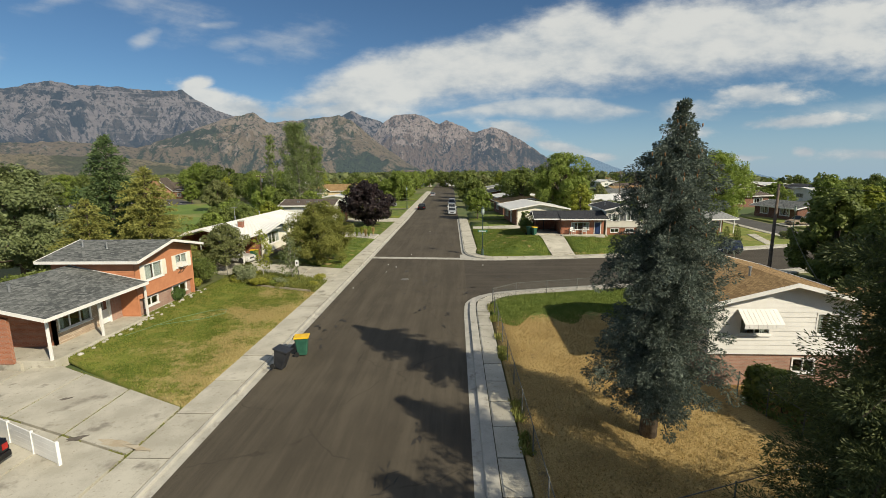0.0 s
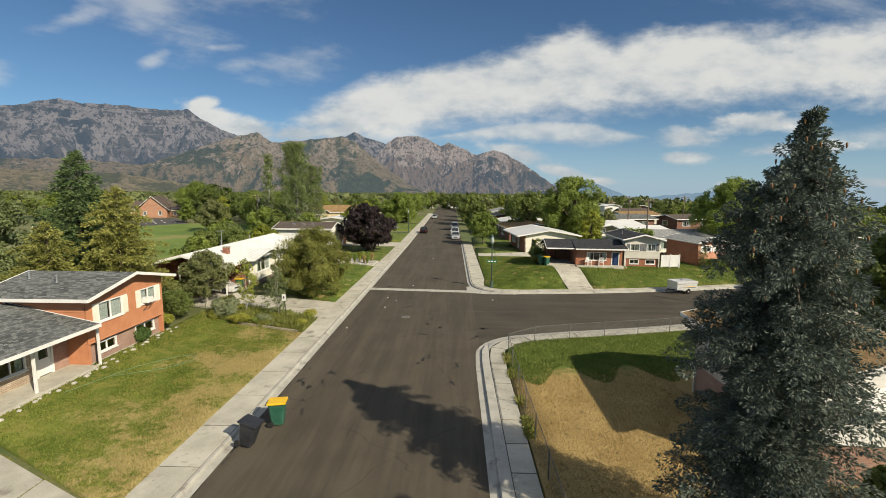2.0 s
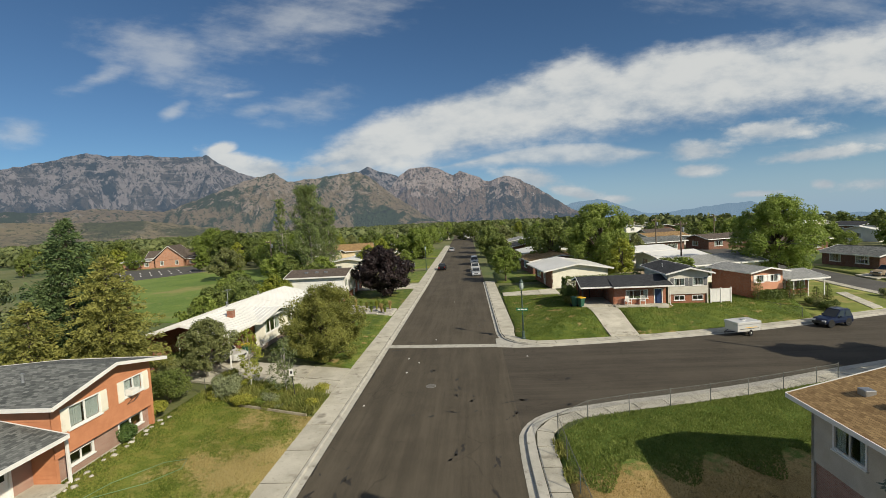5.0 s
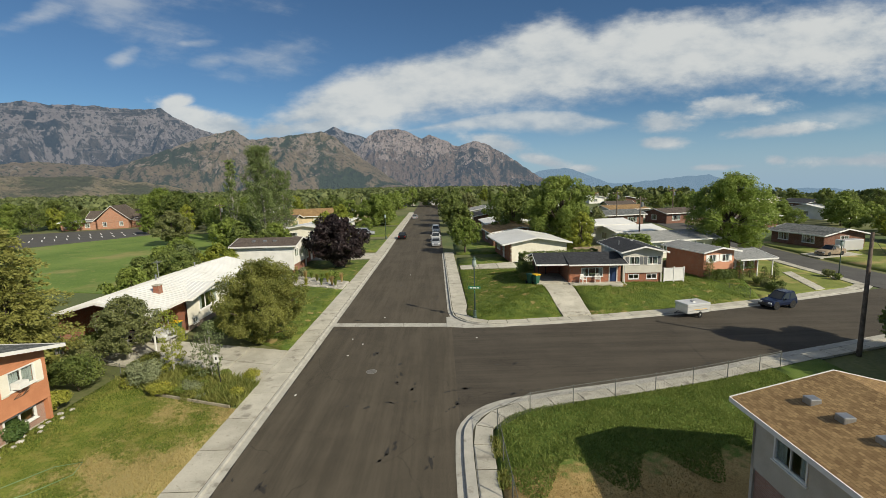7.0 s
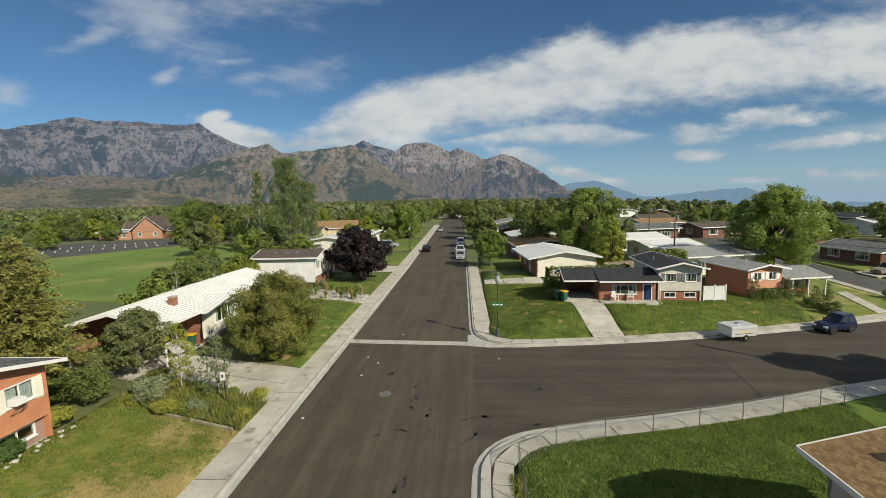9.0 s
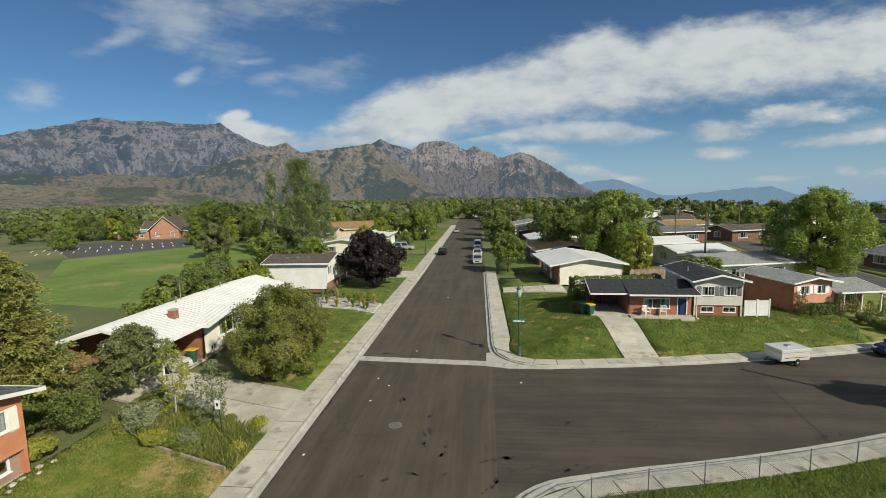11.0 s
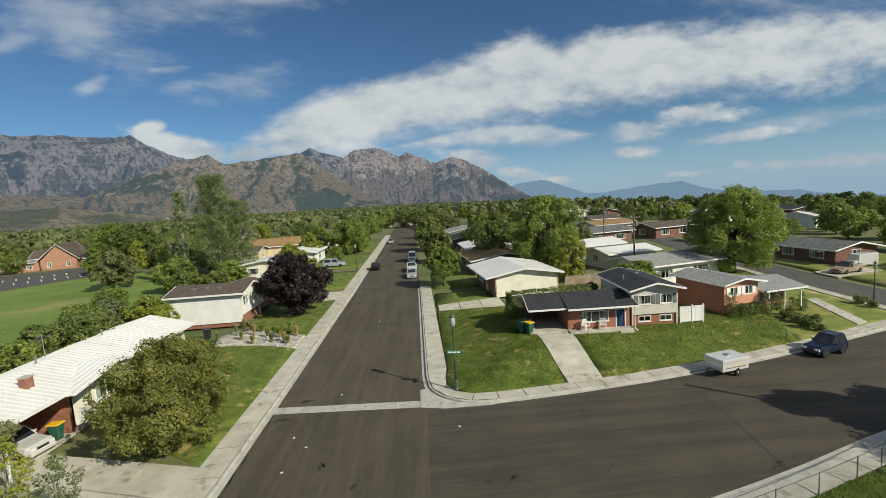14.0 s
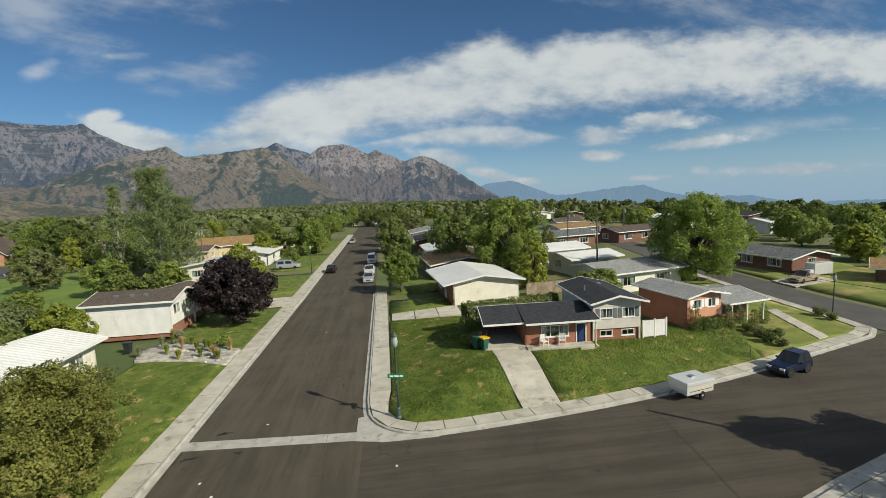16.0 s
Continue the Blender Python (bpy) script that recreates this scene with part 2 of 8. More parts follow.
def asphalt_material(name, tone, along):
    """Worn asphalt: stone grain, long traffic streaks, pale dust, dark seal patches and fine cracks."""
    m = bpy.data.materials.new(name)
    m.use_nodes = True
    n = Nodes(m.node_tree)
    at = n.add("ShaderNodeNewGeometry").outputs["Position"]
    far = n.add("ShaderNodeVectorMath", {0: at, 1: (0.9, 0.05, 1.0) if along == "y" else (0.05, 0.9, 1.0)}, operation="MULTIPLY").outputs[0]
    streak, thin = n.noise(far, 1.0, 5.0, 0.6), n.noise(far, 4.5, 4.0, 0.6)
    cloud, grain, grit = n.noise(at, 0.22, 6.0, 0.62), n.noise(at, 42.0, 3.0, 0.7), n.noise(at, 9.0, 5.0, 0.7)
    dark, light = tuple(c * 0.74 for c in tone), tuple(c * 1.30 for c in tone)
    f = n.math("ADD", n.math("MULTIPLY", streak, 0.42), n.math("MULTIPLY", cloud, 0.36))
    f = n.math("ADD", f, n.math("MULTIPLY", thin, 0.22))
    colour = n.mix(n.ramp(f, 0.40, 0.60), dark, light)
    colour = n.mix(n.math("MULTIPLY", n.ramp(grain, 0.42, 0.66), 0.55), colour, tuple(c * 1.7 for c in tone))
    colour = n.mix(n.math("MULTIPLY", n.ramp(grit, 0.56, 0.72), 0.55), colour, tuple(c * 0.5 for c in tone))
    colour = n.mix(n.math("MULTIPLY", n.ramp(n.noise(far, 2.1, 6.0, 0.7), 0.64, 0.72), 0.7), colour, tuple(c * 0.45 for c in tone))
    cell = n.add("ShaderNodeTexVoronoi", {"Vector": n.add("ShaderNodeVectorMath", {0: at, 1: n.add("ShaderNodeTexNoise", {"Vector": at, "Scale": 0.8, "Detail": 5.0}).outputs[1]}, operation="ADD").outputs[0], "Scale": 0.16})
    cell.feature = "DISTANCE_TO_EDGE"
    crack = n.math("MULTIPLY", n.ramp(cell.outputs["Distance"], 0.006, 0.002), n.ramp(n.noise(at, 0.3, 2.0), 0.46, 0.56))
    colour = n.mix(n.math("MULTIPLY", crack, 0.35), colour, tuple(c * 0.35 for c in tone))
    p = n.add("ShaderNodeBsdfPrincipled", {"Base Color": colour, "Roughness": 0.88, "Specular IOR Level": 0.25})
    b = n.add("ShaderNodeBump", {"Height": n.math("ADD", grain, n.math("MULTIPLY", grit, 0.6)), "Strength": 0.5, "Distance": 0.02})
    m.node_tree.links.new(b.outputs[0], p.inputs["Normal"])
    n.add("ShaderNodeOutputMaterial", {"Surface": p.outputs[0]})
    return m


ASPHALT = asphalt_material("asphalt", (0.072, 0.061, 0.045), "y")
ASPHALT_SIDE = asphalt_material("asphalt_side", (0.061, 0.052, 0.040), "x")
ASPHALT_FAR = material("asphalt_far", (0.070, 0.067, 0.062), (0.095, 0.091, 0.084), 0.4, 0.9, 0.2)
CONCRETE = material("concrete", (0.39, 0.365, 0.30), (0.53, 0.50, 0.42), 0.8, 0.9, 0.3, 30.0, spread=0.5, extra=[((0.24, 0.22, 0.18), 0.9, 0.56, 0.72), ((0.30, 0.27, 0.21), 6.0, 0.58, 0.72)])
JOINT = material("joint_soil", (0.05, 0.045, 0.03), (0.09, 0.085, 0.05), 3.0)
KERB = material("kerb_concrete", (0.34, 0.33, 0.29), (0.46, 0.44, 0.39), 1.2, 0.9, 0.25, 30.0, spread=0.3, extra=[((0.24, 0.22, 0.19), 1.5, 0.55, 0.72)])
LAWN = material("lawn", (0.140, 0.175, 0.030), (0.220, 0.238, 0.055), 0.6, 0.9, 0.8, 16.0, extra=[((0.36, 0.275, 0.115), 0.30, 0.50, 0.68), ((0.09, 0.135, 0.024), 0.7, 0.60, 0.75)])
LAWN_GREEN = material("lawn_green", (0.070, 0.112, 0.015), (0.150, 0.190, 0.030), 0.9, 0.9, 0.9, 14.0, extra=[((0.19, 0.185, 0.045), 0.35, 0.52, 0.68), ((0.055, 0.095, 0.014), 1.3, 0.54, 0.66), ((0.34, 0.265, 0.11), 0.8, 0.59, 0.68)])
def zoned_lawn():
    """Straw-dry lawn that stays green in a belt along the watered street side."""
    m = bpy.data.materials.new("lawn_two_zone")
    m.use_nodes = True
    n = Nodes(m.node_tree)
    at = n.add("ShaderNodeNewGeometry").outputs["Position"]
    x, y, z = n.add("ShaderNodeSeparateXYZ", {0: at}).outputs
    big, small, mid = n.noise(at, 0.5, 4.0), n.noise(at, 16.0, 3.0), n.noise(at, 2.2, 4.0)
    edge = n.math("ADD", n.math("SUBTRACT", y, n.math("MULTIPLY", x, 0.10)), n.math("MULTIPLY", n.math("SUBTRACT", mid, 0.5), 5.0))
    green = n.ramp(edge, -21.9, -19.8)
    f = n.ramp(n.math("ADD", n.math("MULTIPLY", big, 0.4), n.math("MULTIPLY", small, 0.6)), 0.36, 0.64)
    wet = n.mix(f, (0.080, 0.135, 0.026), (0.150, 0.200, 0.050))
    wet = n.mix(n.ramp(n.noise(at, 0.8, 4.0), 0.58, 0.75), wet, (0.17, 0.18, 0.055))
    dry = n.mix(f, (0.27, 0.185, 0.075), (0.44, 0.325, 0.145))
    dry = n.mix(n.ramp(mid, 0.56, 0.74), dry, (0.17, 0.125, 0.055))
    p = n.add("ShaderNodeBsdfPrincipled", {"Base Color": n.mix(green, dry, wet), "Roughness": 0.95, "Specular IOR Level": 0.1})
    b = n.add("ShaderNodeBump", {"Height": small, "Strength": 0.9, "Distance": 0.04})
    m.node_tree.links.new(b.outputs[0], p.inputs["Normal"])
    n.add("ShaderNodeOutputMaterial", {"Surface": p.outputs[0]})
    return m


LAWN_ZONED = zoned_lawn()


def sunburnt(n, at):
    """Where the lawn by the street is burnt: ragged patches that gather towards the footway."""
    x, y, z = n.add("ShaderNodeSeparateXYZ", {0: at}).outputs
    near = n.math("MULTIPLY", n.math("ADD", x, 16.3), 0.040)
    return n.ramp(n.math("ADD", n.math("ADD", n.noise(at, 0.33, 5.0, 0.6), n.math("MULTIPLY", n.math("SUBTRACT", n.noise(at, 3.6, 6.0, 0.75), 0.5), 0.75)), near), 0.48, 0.66)


def burnt_lawn(name, dark, light, straw, blades):
    m = bpy.data.materials.new(name)
    m.use_nodes = True
    n = Nodes(m.node_tree)
    geo = n.add("ShaderNodeNewGeometry")
    at = geo.outputs["Position"]
    fine = geo.outputs["Random Per Island"] if blades else n.noise(at, 16.0, 3.0)
    f = n.ramp(n.math("ADD", n.math("MULTIPLY", n.noise(at, 0.5, 4.0), 0.55), n.math("MULTIPLY", fine, 0.45)), 0.34, 0.66)
    pale = n.math("MULTIPLY", n.ramp(n.noise(at, 1.1, 6.0, 0.7), 0.48, 0.62), 0.6)
    colour = n.mix(n.math("MULTIPLY", sunburnt(n, at), 0.9), n.mix(pale, n.mix(f, dark, light), (0.27, 0.25, 0.075)), straw)
    p = n.add("ShaderNodeBsdfPrincipled", {"Base Color": colour, "Roughness": 0.9, "Specular IOR Level": 0.15})
    out = p.outputs[0]
    if blades:
        t = n.add("ShaderNodeBsdfTranslucent", {"Color": colour})
        out = n.add("ShaderNodeMixShader", {0: 0.3, 1: p.outputs[0], 2: t.outputs[0]}).outputs[0]
    else:
        b = n.add("ShaderNodeBump", {"Height": fine, "Strength": 0.8, "Distance": 0.03})
        m.node_tree.links.new(b.outputs[0], p.inputs["Normal"])
    n.add("ShaderNodeOutputMaterial", {"Surface": out})
    return m


LAWN_BURNT = burnt_lawn("lawn_burnt", (0.095, 0.135, 0.022), (0.190, 0.215, 0.045), (0.37, 0.295, 0.130), False)
BLADE_BURNT = burnt_lawn("burnt_blades", (0.100, 0.140, 0.024), (0.245, 0.270, 0.062), (0.43, 0.345, 0.155), True)
EARTH = material("earth", (0.105, 0.125, 0.040), (0.21, 0.19, 0.090), 0.06, 0.95, 0.4, 4.0, extra=[((0.075, 0.11, 0.035), 0.03, 0.45, 0.6)])
FIELD = material("field_grass", (0.095, 0.160, 0.024), (0.165, 0.230, 0.045), 0.10, 0.9, 0.4, 3.0, extra=[((0.25, 0.235, 0.08), 0.07, 0.54, 0.68), ((0.20, 0.215, 0.06), 0.5, 0.56, 0.68)])
GRAVEL = material("white_gravel", (0.27, 0.25, 0.21), (0.52, 0.49, 0.43), 2.0, 0.9, 0.8, 12.0)
BARK = material("bark", (0.06, 0.045, 0.033), (0.15, 0.12, 0.09), 4.0, 0.95, 0.6, 18.0)
BARK_PALE = material("pale_bark", (0.30, 0.28, 0.25), (0.50, 0.48, 0.44), 4.0, 0.9, 0.4, 18.0)
WHITE_PAINT = material("white_paint", (0.70, 0.69, 0.66), (0.80, 0.79, 0.76), 1.0, 0.55, 0.05, spread=0.1)
CREAM_PAINT = material("cream_paint", (0.68, 0.645, 0.54), (0.78, 0.745, 0.64), 1.0, 0.7, 0.08, extra=[((0.52, 0.48, 0.38), 0.8, 0.6, 0.8)])
BEIGE_SIDING = material("beige_siding", (0.52, 0.49, 0.42), (0.60, 0.57, 0.50), 1.0, 0.6, 0.05)
ORANGE_SIDING = material("orange_siding", (0.46, 0.190, 0.095), (0.54, 0.235, 0.120), 1.5, 0.7, 0.08, spread=0.25)
SALMON_SIDING = material("salmon_siding", (0.50, 0.235, 0.140), (0.58, 0.285, 0.175), 1.5, 0.7, 0.08)
STUCCO = material("stucco", (0.46, 0.42, 0.34), (0.54, 0.50, 0.42), 1.5, 0.9, 0.3, 30.0)
TAN_WALL = material("tan_wall", (0.55, 0.44, 0.28), (0.66, 0.54, 0.36), 1.0)
RED_BRICK = brick_material("red_brick", (0.27, 0.095, 0.055), (0.36, 0.14, 0.085), (0.30, 0.25, 0.21))
RUST_BRICK = brick_material("rust_brick", (0.33, 0.12, 0.065), (0.42, 0.17, 0.10), (0.33, 0.26, 0.21))
PINK_BRICK = brick_material("pink_brick", (0.34, 0.19, 0.14), (0.42, 0.25, 0.19), (0.38, 0.33, 0.28))
LEDGE_STONE = brick_material("ledge_stone", (0.38, 0.28, 0.20), (0.58, 0.49, 0.38), (0.22, 0.17, 0.13), 0.5, 0.10)
ROOF_GREY = shingle_material("grey_shingles", (0.070, 0.076, 0.076), (0.230, 0.238, 0.228))
ROOF_BLACK = shingle_material("charcoal_shingles", (0.030, 0.032, 0.036), (0.058, 0.060, 0.066))
ROOF_BROWN = shingle_material("brown_shingles", (0.200, 0.125, 0.060), (0.385, 0.260, 0.125), 0.125)
ROOF_DARKBROWN = shingle_material("dark_brown_shingles", (0.085, 0.068, 0.056), (0.145, 0.118, 0.10))
ROOF_LIGHT = shingle_material("light_grey_shingles", (0.22, 0.225, 0.22), (0.34, 0.345, 0.335))
ROOF_WHITE = material("white_metal_roof", (0.66, 0.655, 0.63), (0.74, 0.735, 0.71), 0.4, 0.4, 0.04, spread=0.1, extra=[((0.55, 0.53, 0.49), 0.5, 0.6, 0.8)])
GLASS = glass_material("window_glass")


def clear_glass(name):
    """Thin window glass: clear, with reflections that grow towards grazing angles."""
    m = bpy.data.materials.new(name)
    m.use_nodes = True
    n = Nodes(m.node_tree)
    clear = n.add("ShaderNodeBsdfTransparent", {"Color": (0.82, 0.86, 0.86, 1)})
    gloss = n.add("ShaderNodeBsdfGlossy", {"Color": (1, 1, 1, 1), "Roughness": 0.02})
    facing = n.add("ShaderNodeLayerWeight", {"Blend": 0.5}).outputs["Facing"]
    f = n.math("ADD", n.math("MULTIPLY", n.math("POWER", facing, 4.0), 0.8), 0.06, clamp=True)
    s = n.add("ShaderNodeMixShader", {0: f, 1: clear.outputs[0], 2: gloss.outputs[0]})
    n.add("ShaderNodeOutputMaterial", {"Surface": s.outputs[0]})
    return m


PANE = clear_glass("window_pane")
CURTAIN = material("curtain", (0.55, 0.54, 0.50), (0.68, 0.67, 0.63), 6.0, 0.9, 0.1)
FENCE_STEEL = material("dull_fence_steel", (0.09, 0.095, 0.088), (0.15, 0.155, 0.145), 3.0, 0.75, 0.05)
STEEL = material("galvanised_steel", (0.33, 0.34, 0.35), (0.45, 0.46, 0.47), 3.0, 0.45, 0.05, metal=0.8)
DARK_STEEL = material("dark_metal", (0.03, 0.03, 0.03), (0.05, 0.05, 0.05), 3.0, 0.5, 0.05, metal=0.3)
RUBBER = material("rubber", (0.012, 0.012, 0.012), (0.022, 0.022, 0.022), 6.0, 0.85, 0.1)
WOOD_POLE = material("pole_wood", (0.085, 0.065, 0.05), (0.16, 0.125, 0.095), 3.0, 0.95, 0.4, 20.0)


# ---- building blocks ----
def thing(name, label, category, at=(0, 0, 0), turn=0.0, group="", kind=""):
    ob = new(name)
    ob.empty_display_size = 0.2
    ob.matrix_basis = pose(*at, 0, 0, turn)
    return tagged(ob, label, category, group, kind)


def mesh_of(bm, mat, smooth=False):
    me = bpy.data.meshes.new("mesh")
    bmesh.ops.recalc_face_normals(bm, faces=bm.faces)
    if smooth:
        for f in bm.faces:
            f.smooth = True
    bm.to_mesh(me)
    bm.free()
    me.materials.append(mat)
    return me


def part(name, bm, mat, parent, label="", smooth=False, at=None):
    me = bm if isinstance(bm, bpy.types.Mesh) else mesh_of(bm, mat, smooth)
    ob = new(name, me)
    ob.parent = parent
    if at is not None:
        ob.matrix_basis = at
    return tagged(ob, label)


def solo(name, bm, mat, label, category, group="", kind="", at=None, smooth=False):
    me = bm if isinstance(bm, bpy.types.Mesh) else mesh_of(bm, mat, smooth)
    ob = new(name, me)
    if at is not None:
        ob.matrix_basis = at
    return tagged(ob, label, category, group, kind)


def box(bm, x0, y0, z0, x1, y1, z1, bevel=0.0, m=None):
    """An upright box, with rounded edges where bevel is set; UVs in metres."""
    vs = [bm.verts.new(Vector(p)) for p in ((x0, y0, z0), (x1, y0, z0), (x1, y1, z0), (x0, y1, z0), (x0, y0, z1), (x1, y0, z1), (x1, y1, z1), (x0, y1, z1))]
    fs = [bm.faces.new([vs[i] for i in q]) for q in ((3, 2, 1, 0), (4, 5, 6, 7), (0, 1, 5, 4), (1, 2, 6, 5), (2, 3, 7, 6), (3, 0, 4, 7))]
    if bevel:
        edges = list({e for f in fs for e in f.edges})
        done = bmesh.ops.bevel(bm, geom=edges, offset=bevel, segments=2, affect="EDGES", profile=0.6)
        vs = list({v for f in done["faces"] for v in f.verts} | {v for v in vs if v.is_valid})
    if m is not None:
        bmesh.ops.transform(bm, matrix=m, verts=vs)
    return bm


def Box(*a, **k):
    return box(bmesh.new(), *a, **k)


def prism(points, z0, z1, bm=None):
    """A flat polygon pulled up from z0 to z1."""
    bm = bm or bmesh.new()
    lo, hi = [bm.verts.new((x, y, z0)) for x, y in points], [bm.verts.new((x, y, z1)) for x, y in points]
    bm.faces.new(lo[::-1])
    bm.faces.new(hi)
    for i in range(len(points)):
        j = (i + 1) % len(points)
        bm.faces.new((lo[i], lo[j], hi[j], hi[i]))
    return bm


def tube(bm, path, radii, sides=8):
    """A round tapered tube along a line of points."""
    rings = []
    path = [Vector(p) for p in path]
    for i, p in enumerate(path):
        d = (path[min(i + 1, len(path) - 1)] - path[max(i - 1, 0)]).normalized()
        a = d.orthogonal().normalized()
        b = d.cross(a)
        r = radii[i] if isinstance(radii, (list, tuple)) else radii
        rings.append([bm.verts.new(p + (a * math.cos(k * math.tau / sides) + b * math.sin(k * math.tau / sides)) * r) for k in range(sides)])
    for lo, hi in zip(rings, rings[1:]):
        o = min(range(sides), key=lambda s: (lo[0].co - hi[s].co).length)
        for k in range(sides):
            bm.faces.new((lo[k], lo[(k + 1) % sides], hi[(k + 1 + o) % sides], hi[(k + o) % sides]))
    bm.faces.new(rings[0][::-1])
    bm.faces.new(rings[-1])
    return bm


def lathe(profile, sides=16, bm=None, at=(0, 0, 0)):
    bm = bm or bmesh.new()
    rings = [[bm.verts.new((at[0] + r * math.cos(k * math.tau / sides), at[1] + r * math.sin(k * math.tau / sides), at[2] + z)) for k in range(sides)] for r, z in profile]
    for lo, hi in zip(rings, rings[1:]):
        for k in range(sides):
            bm.faces.new((lo[k], lo[(k + 1) % sides], hi[(k + 1) % sides], hi[k]))
    bm.faces.new(rings[0][::-1])
    bm.faces.new(rings[-1])
    return bm


def uv_metres(bm, along=None):
    """UVs in metres: each face laid flat by its own level direction."""
    layer = bm.loops.layers.uv.verify()
    bm.normal_update()
    for f in bm.faces:
        level = Vector((0, 0, 1)).cross(f.normal)
        level = level.normalized() if level.length > 0.02 else Vector((1, 0, 0))
        rise = f.normal.cross(level)
        for loop in f.loops:
            loop[layer].uv = (loop.vert.co.dot(level), loop.vert.co.dot(rise))
    return bm


def raw_mesh(verts, faces, mat, smooth=False):
    """A mesh from numpy arrays, quick for many small faces."""
    me = bpy.data.meshes.new("mesh")
    me.vertices.add(len(verts))
    me.vertices.foreach_set("co", np.asarray(verts, np.float32).ravel())
    faces = np.asarray(faces, np.int32)
    count, size = faces.shape
    me.loops.add(count * size)
    me.loops.foreach_set("vertex_index", faces.ravel())
    me.polygons.add(count)
    me.polygons.foreach_set("loop_start", np.arange(count, dtype=np.int32) * size)
    if smooth:
        me.polygons.foreach_set("use_smooth", np.ones(count, bool))
    me.update(calc_edges=True)
    me.materials.append(mat)
    return me


# ---- the lie of the land ----
def smooth(a, b, v):
    t = min(max((v - a) / (b - a), 0.0), 1.0)
    return t * t * (3 - 2 * t)


def land(x, y):
    """Height of the ground away from the streets: it falls to the valley on the right and rises to the hills."""
    far = smooth(150, 700, math.hypot(x, y))
    down = -0.088 * max(0.0, x - 70) * (0.35 + 0.65 * far)
    return -0.06 + down * smooth(70, 200, x) + 0.002 * max(0.0, y - 200) * far * smooth(60, -200, x) - 0.010 * max(0.0, y - 250) * far


def ground_sheet():
    bm = bmesh.new()
    steps = [-4900, -3600, -2400, -1500, -1000, -700, -480, -330, -230, -160, -110, -75, -45, -20, 0, 20, 45, 75, 110, 160, 230, 330, 480, 700, 1000, 1500, 2400, 3600, 4900]
    rows = [[bm.verts.new((x, y, land(x, y))) for x in steps] for y in steps]
    for a, b in zip(rows, rows[1:]):
        for i in range(len(steps) - 1):
            bm.faces.new((a[i], a[i + 1], b[i + 1], b[i]))
    solo("ground", bm, EARTH, "dry grassy valley floor reaching the foot of the mountains", "ground", kind="structure", smooth=True)


ground_sheet()

KERB_L, KERB_R = -10.6, 0.0


def near_kerb(x):
    u = min(x, 22.0)
    return -14.1 + 0.125 * u + 0.0054 * u * u + 0.30 * max(0.0, x - 22.0)


def far_kerb(x):
    u = min(x, 32.0)
    return -0.85 + 0.023 * u + 0.0043 * u * u + 0.298 * max(0.0, x - 32.0)


def arc(cx, cy, r, a0, a1, n=9):
    return [(cx + r * math.cos(radians(a0 + (a1 - a0) * i / (n - 1))), cy + r * math.sin(radians(a0 + (a1 - a0) * i / (n - 1)))) for i in range(n)]


def slab(name, points, z0, z1, mat, label, category):
    return solo(name, prism(points, z0, z1), mat, label, category, kind="structure")


def corner_line(near):
    """The kerb line round a corner of the junction, from the main street into the side street."""
    if near:
        return [(0.0, -62.0), (0.0, -40.0), (0.0, -19.4)] + arc(4.2, -18.0, 4.2, 180, 100, 8)[1:] + [(x, near_kerb(x)) for x in (6.5, 9, 12, 15, 18, 22, 30, 42)]
    return [(-3.6, 330.0), (-1.3, 130.0), (-0.35, 40.0), (0.0, 4.4)] + arc(4.0, 3.2, 3.9, 180, 266, 8) + [(x, far_kerb(x)) for x in (6, 10, 15, 20, 25, 30, 38, 43)] + [(45.2, far_kerb(44) + 1.4), (45.6, 11.4), (46.4, 20), (49.4, 45)]


NEAR, FAR = corner_line(True), corner_line(False)
slab("road_main", [(KERB_L, -62), (KERB_R, -62), (0, 4), (-0.35, 40), (-1.3, 130), (-3.6, 330), (-14.0, 330), (-11.6, 130), (KERB_L, 40)], -0.3, 0.0, ASPHALT, "dark worn asphalt residential street with tar stains", "road")
side = [(0.0, -19.4)] + NEAR[3:] + [(60, near_kerb(60) + 2), (60, far_kerb(60))] + [p for p in FAR[:3:-1] if p[0] < 43.5] + [(0.0, 4.4)]
slab("road_side", side, -0.3, 0.003, ASPHALT_SIDE, "dark asphalt side street joining at the corner", "road")
slab("road_cross", [(45.4, -20), (52.2, -20), (52.2, 22), (54.8, 42), (75, 140), (67.5, 140), (49.4, 45), (46.4, 20), (45.6, 11.4)], -0.3, 0.006, ASPHALT_FAR, "grey asphalt cross street beyond the houses", "road")

# dished concrete gutter across the main street
gutter = thing("gutter", "pale concrete gutter strip across the street mouth", "gutter", kind="structure")
for i in range(5):
    x0 = KERB_L + 0.1 + i * 2.1
    y0, y1 = 0.40 - 0.18 * i, 0.22 - 0.18 * i
    part("slab", prism([(x0, y0), (x0 + 2.08, y1), (x0 + 2.08, y1 + 0.95), (x0, y0 + 0.95)], -0.1, 0.012), KERB, gutter)
apron = arc(4.0, 3.2, 3.88, 268, 192, 9)
slab("gutter_apron", [(-0.42, 2.2), (-0.42, -0.52), (1.2, -0.95), (4.4, -1.0)] + apron, -0.1, 0.036, KERB, "pale concrete gutter apron at the street corner", "gutter")


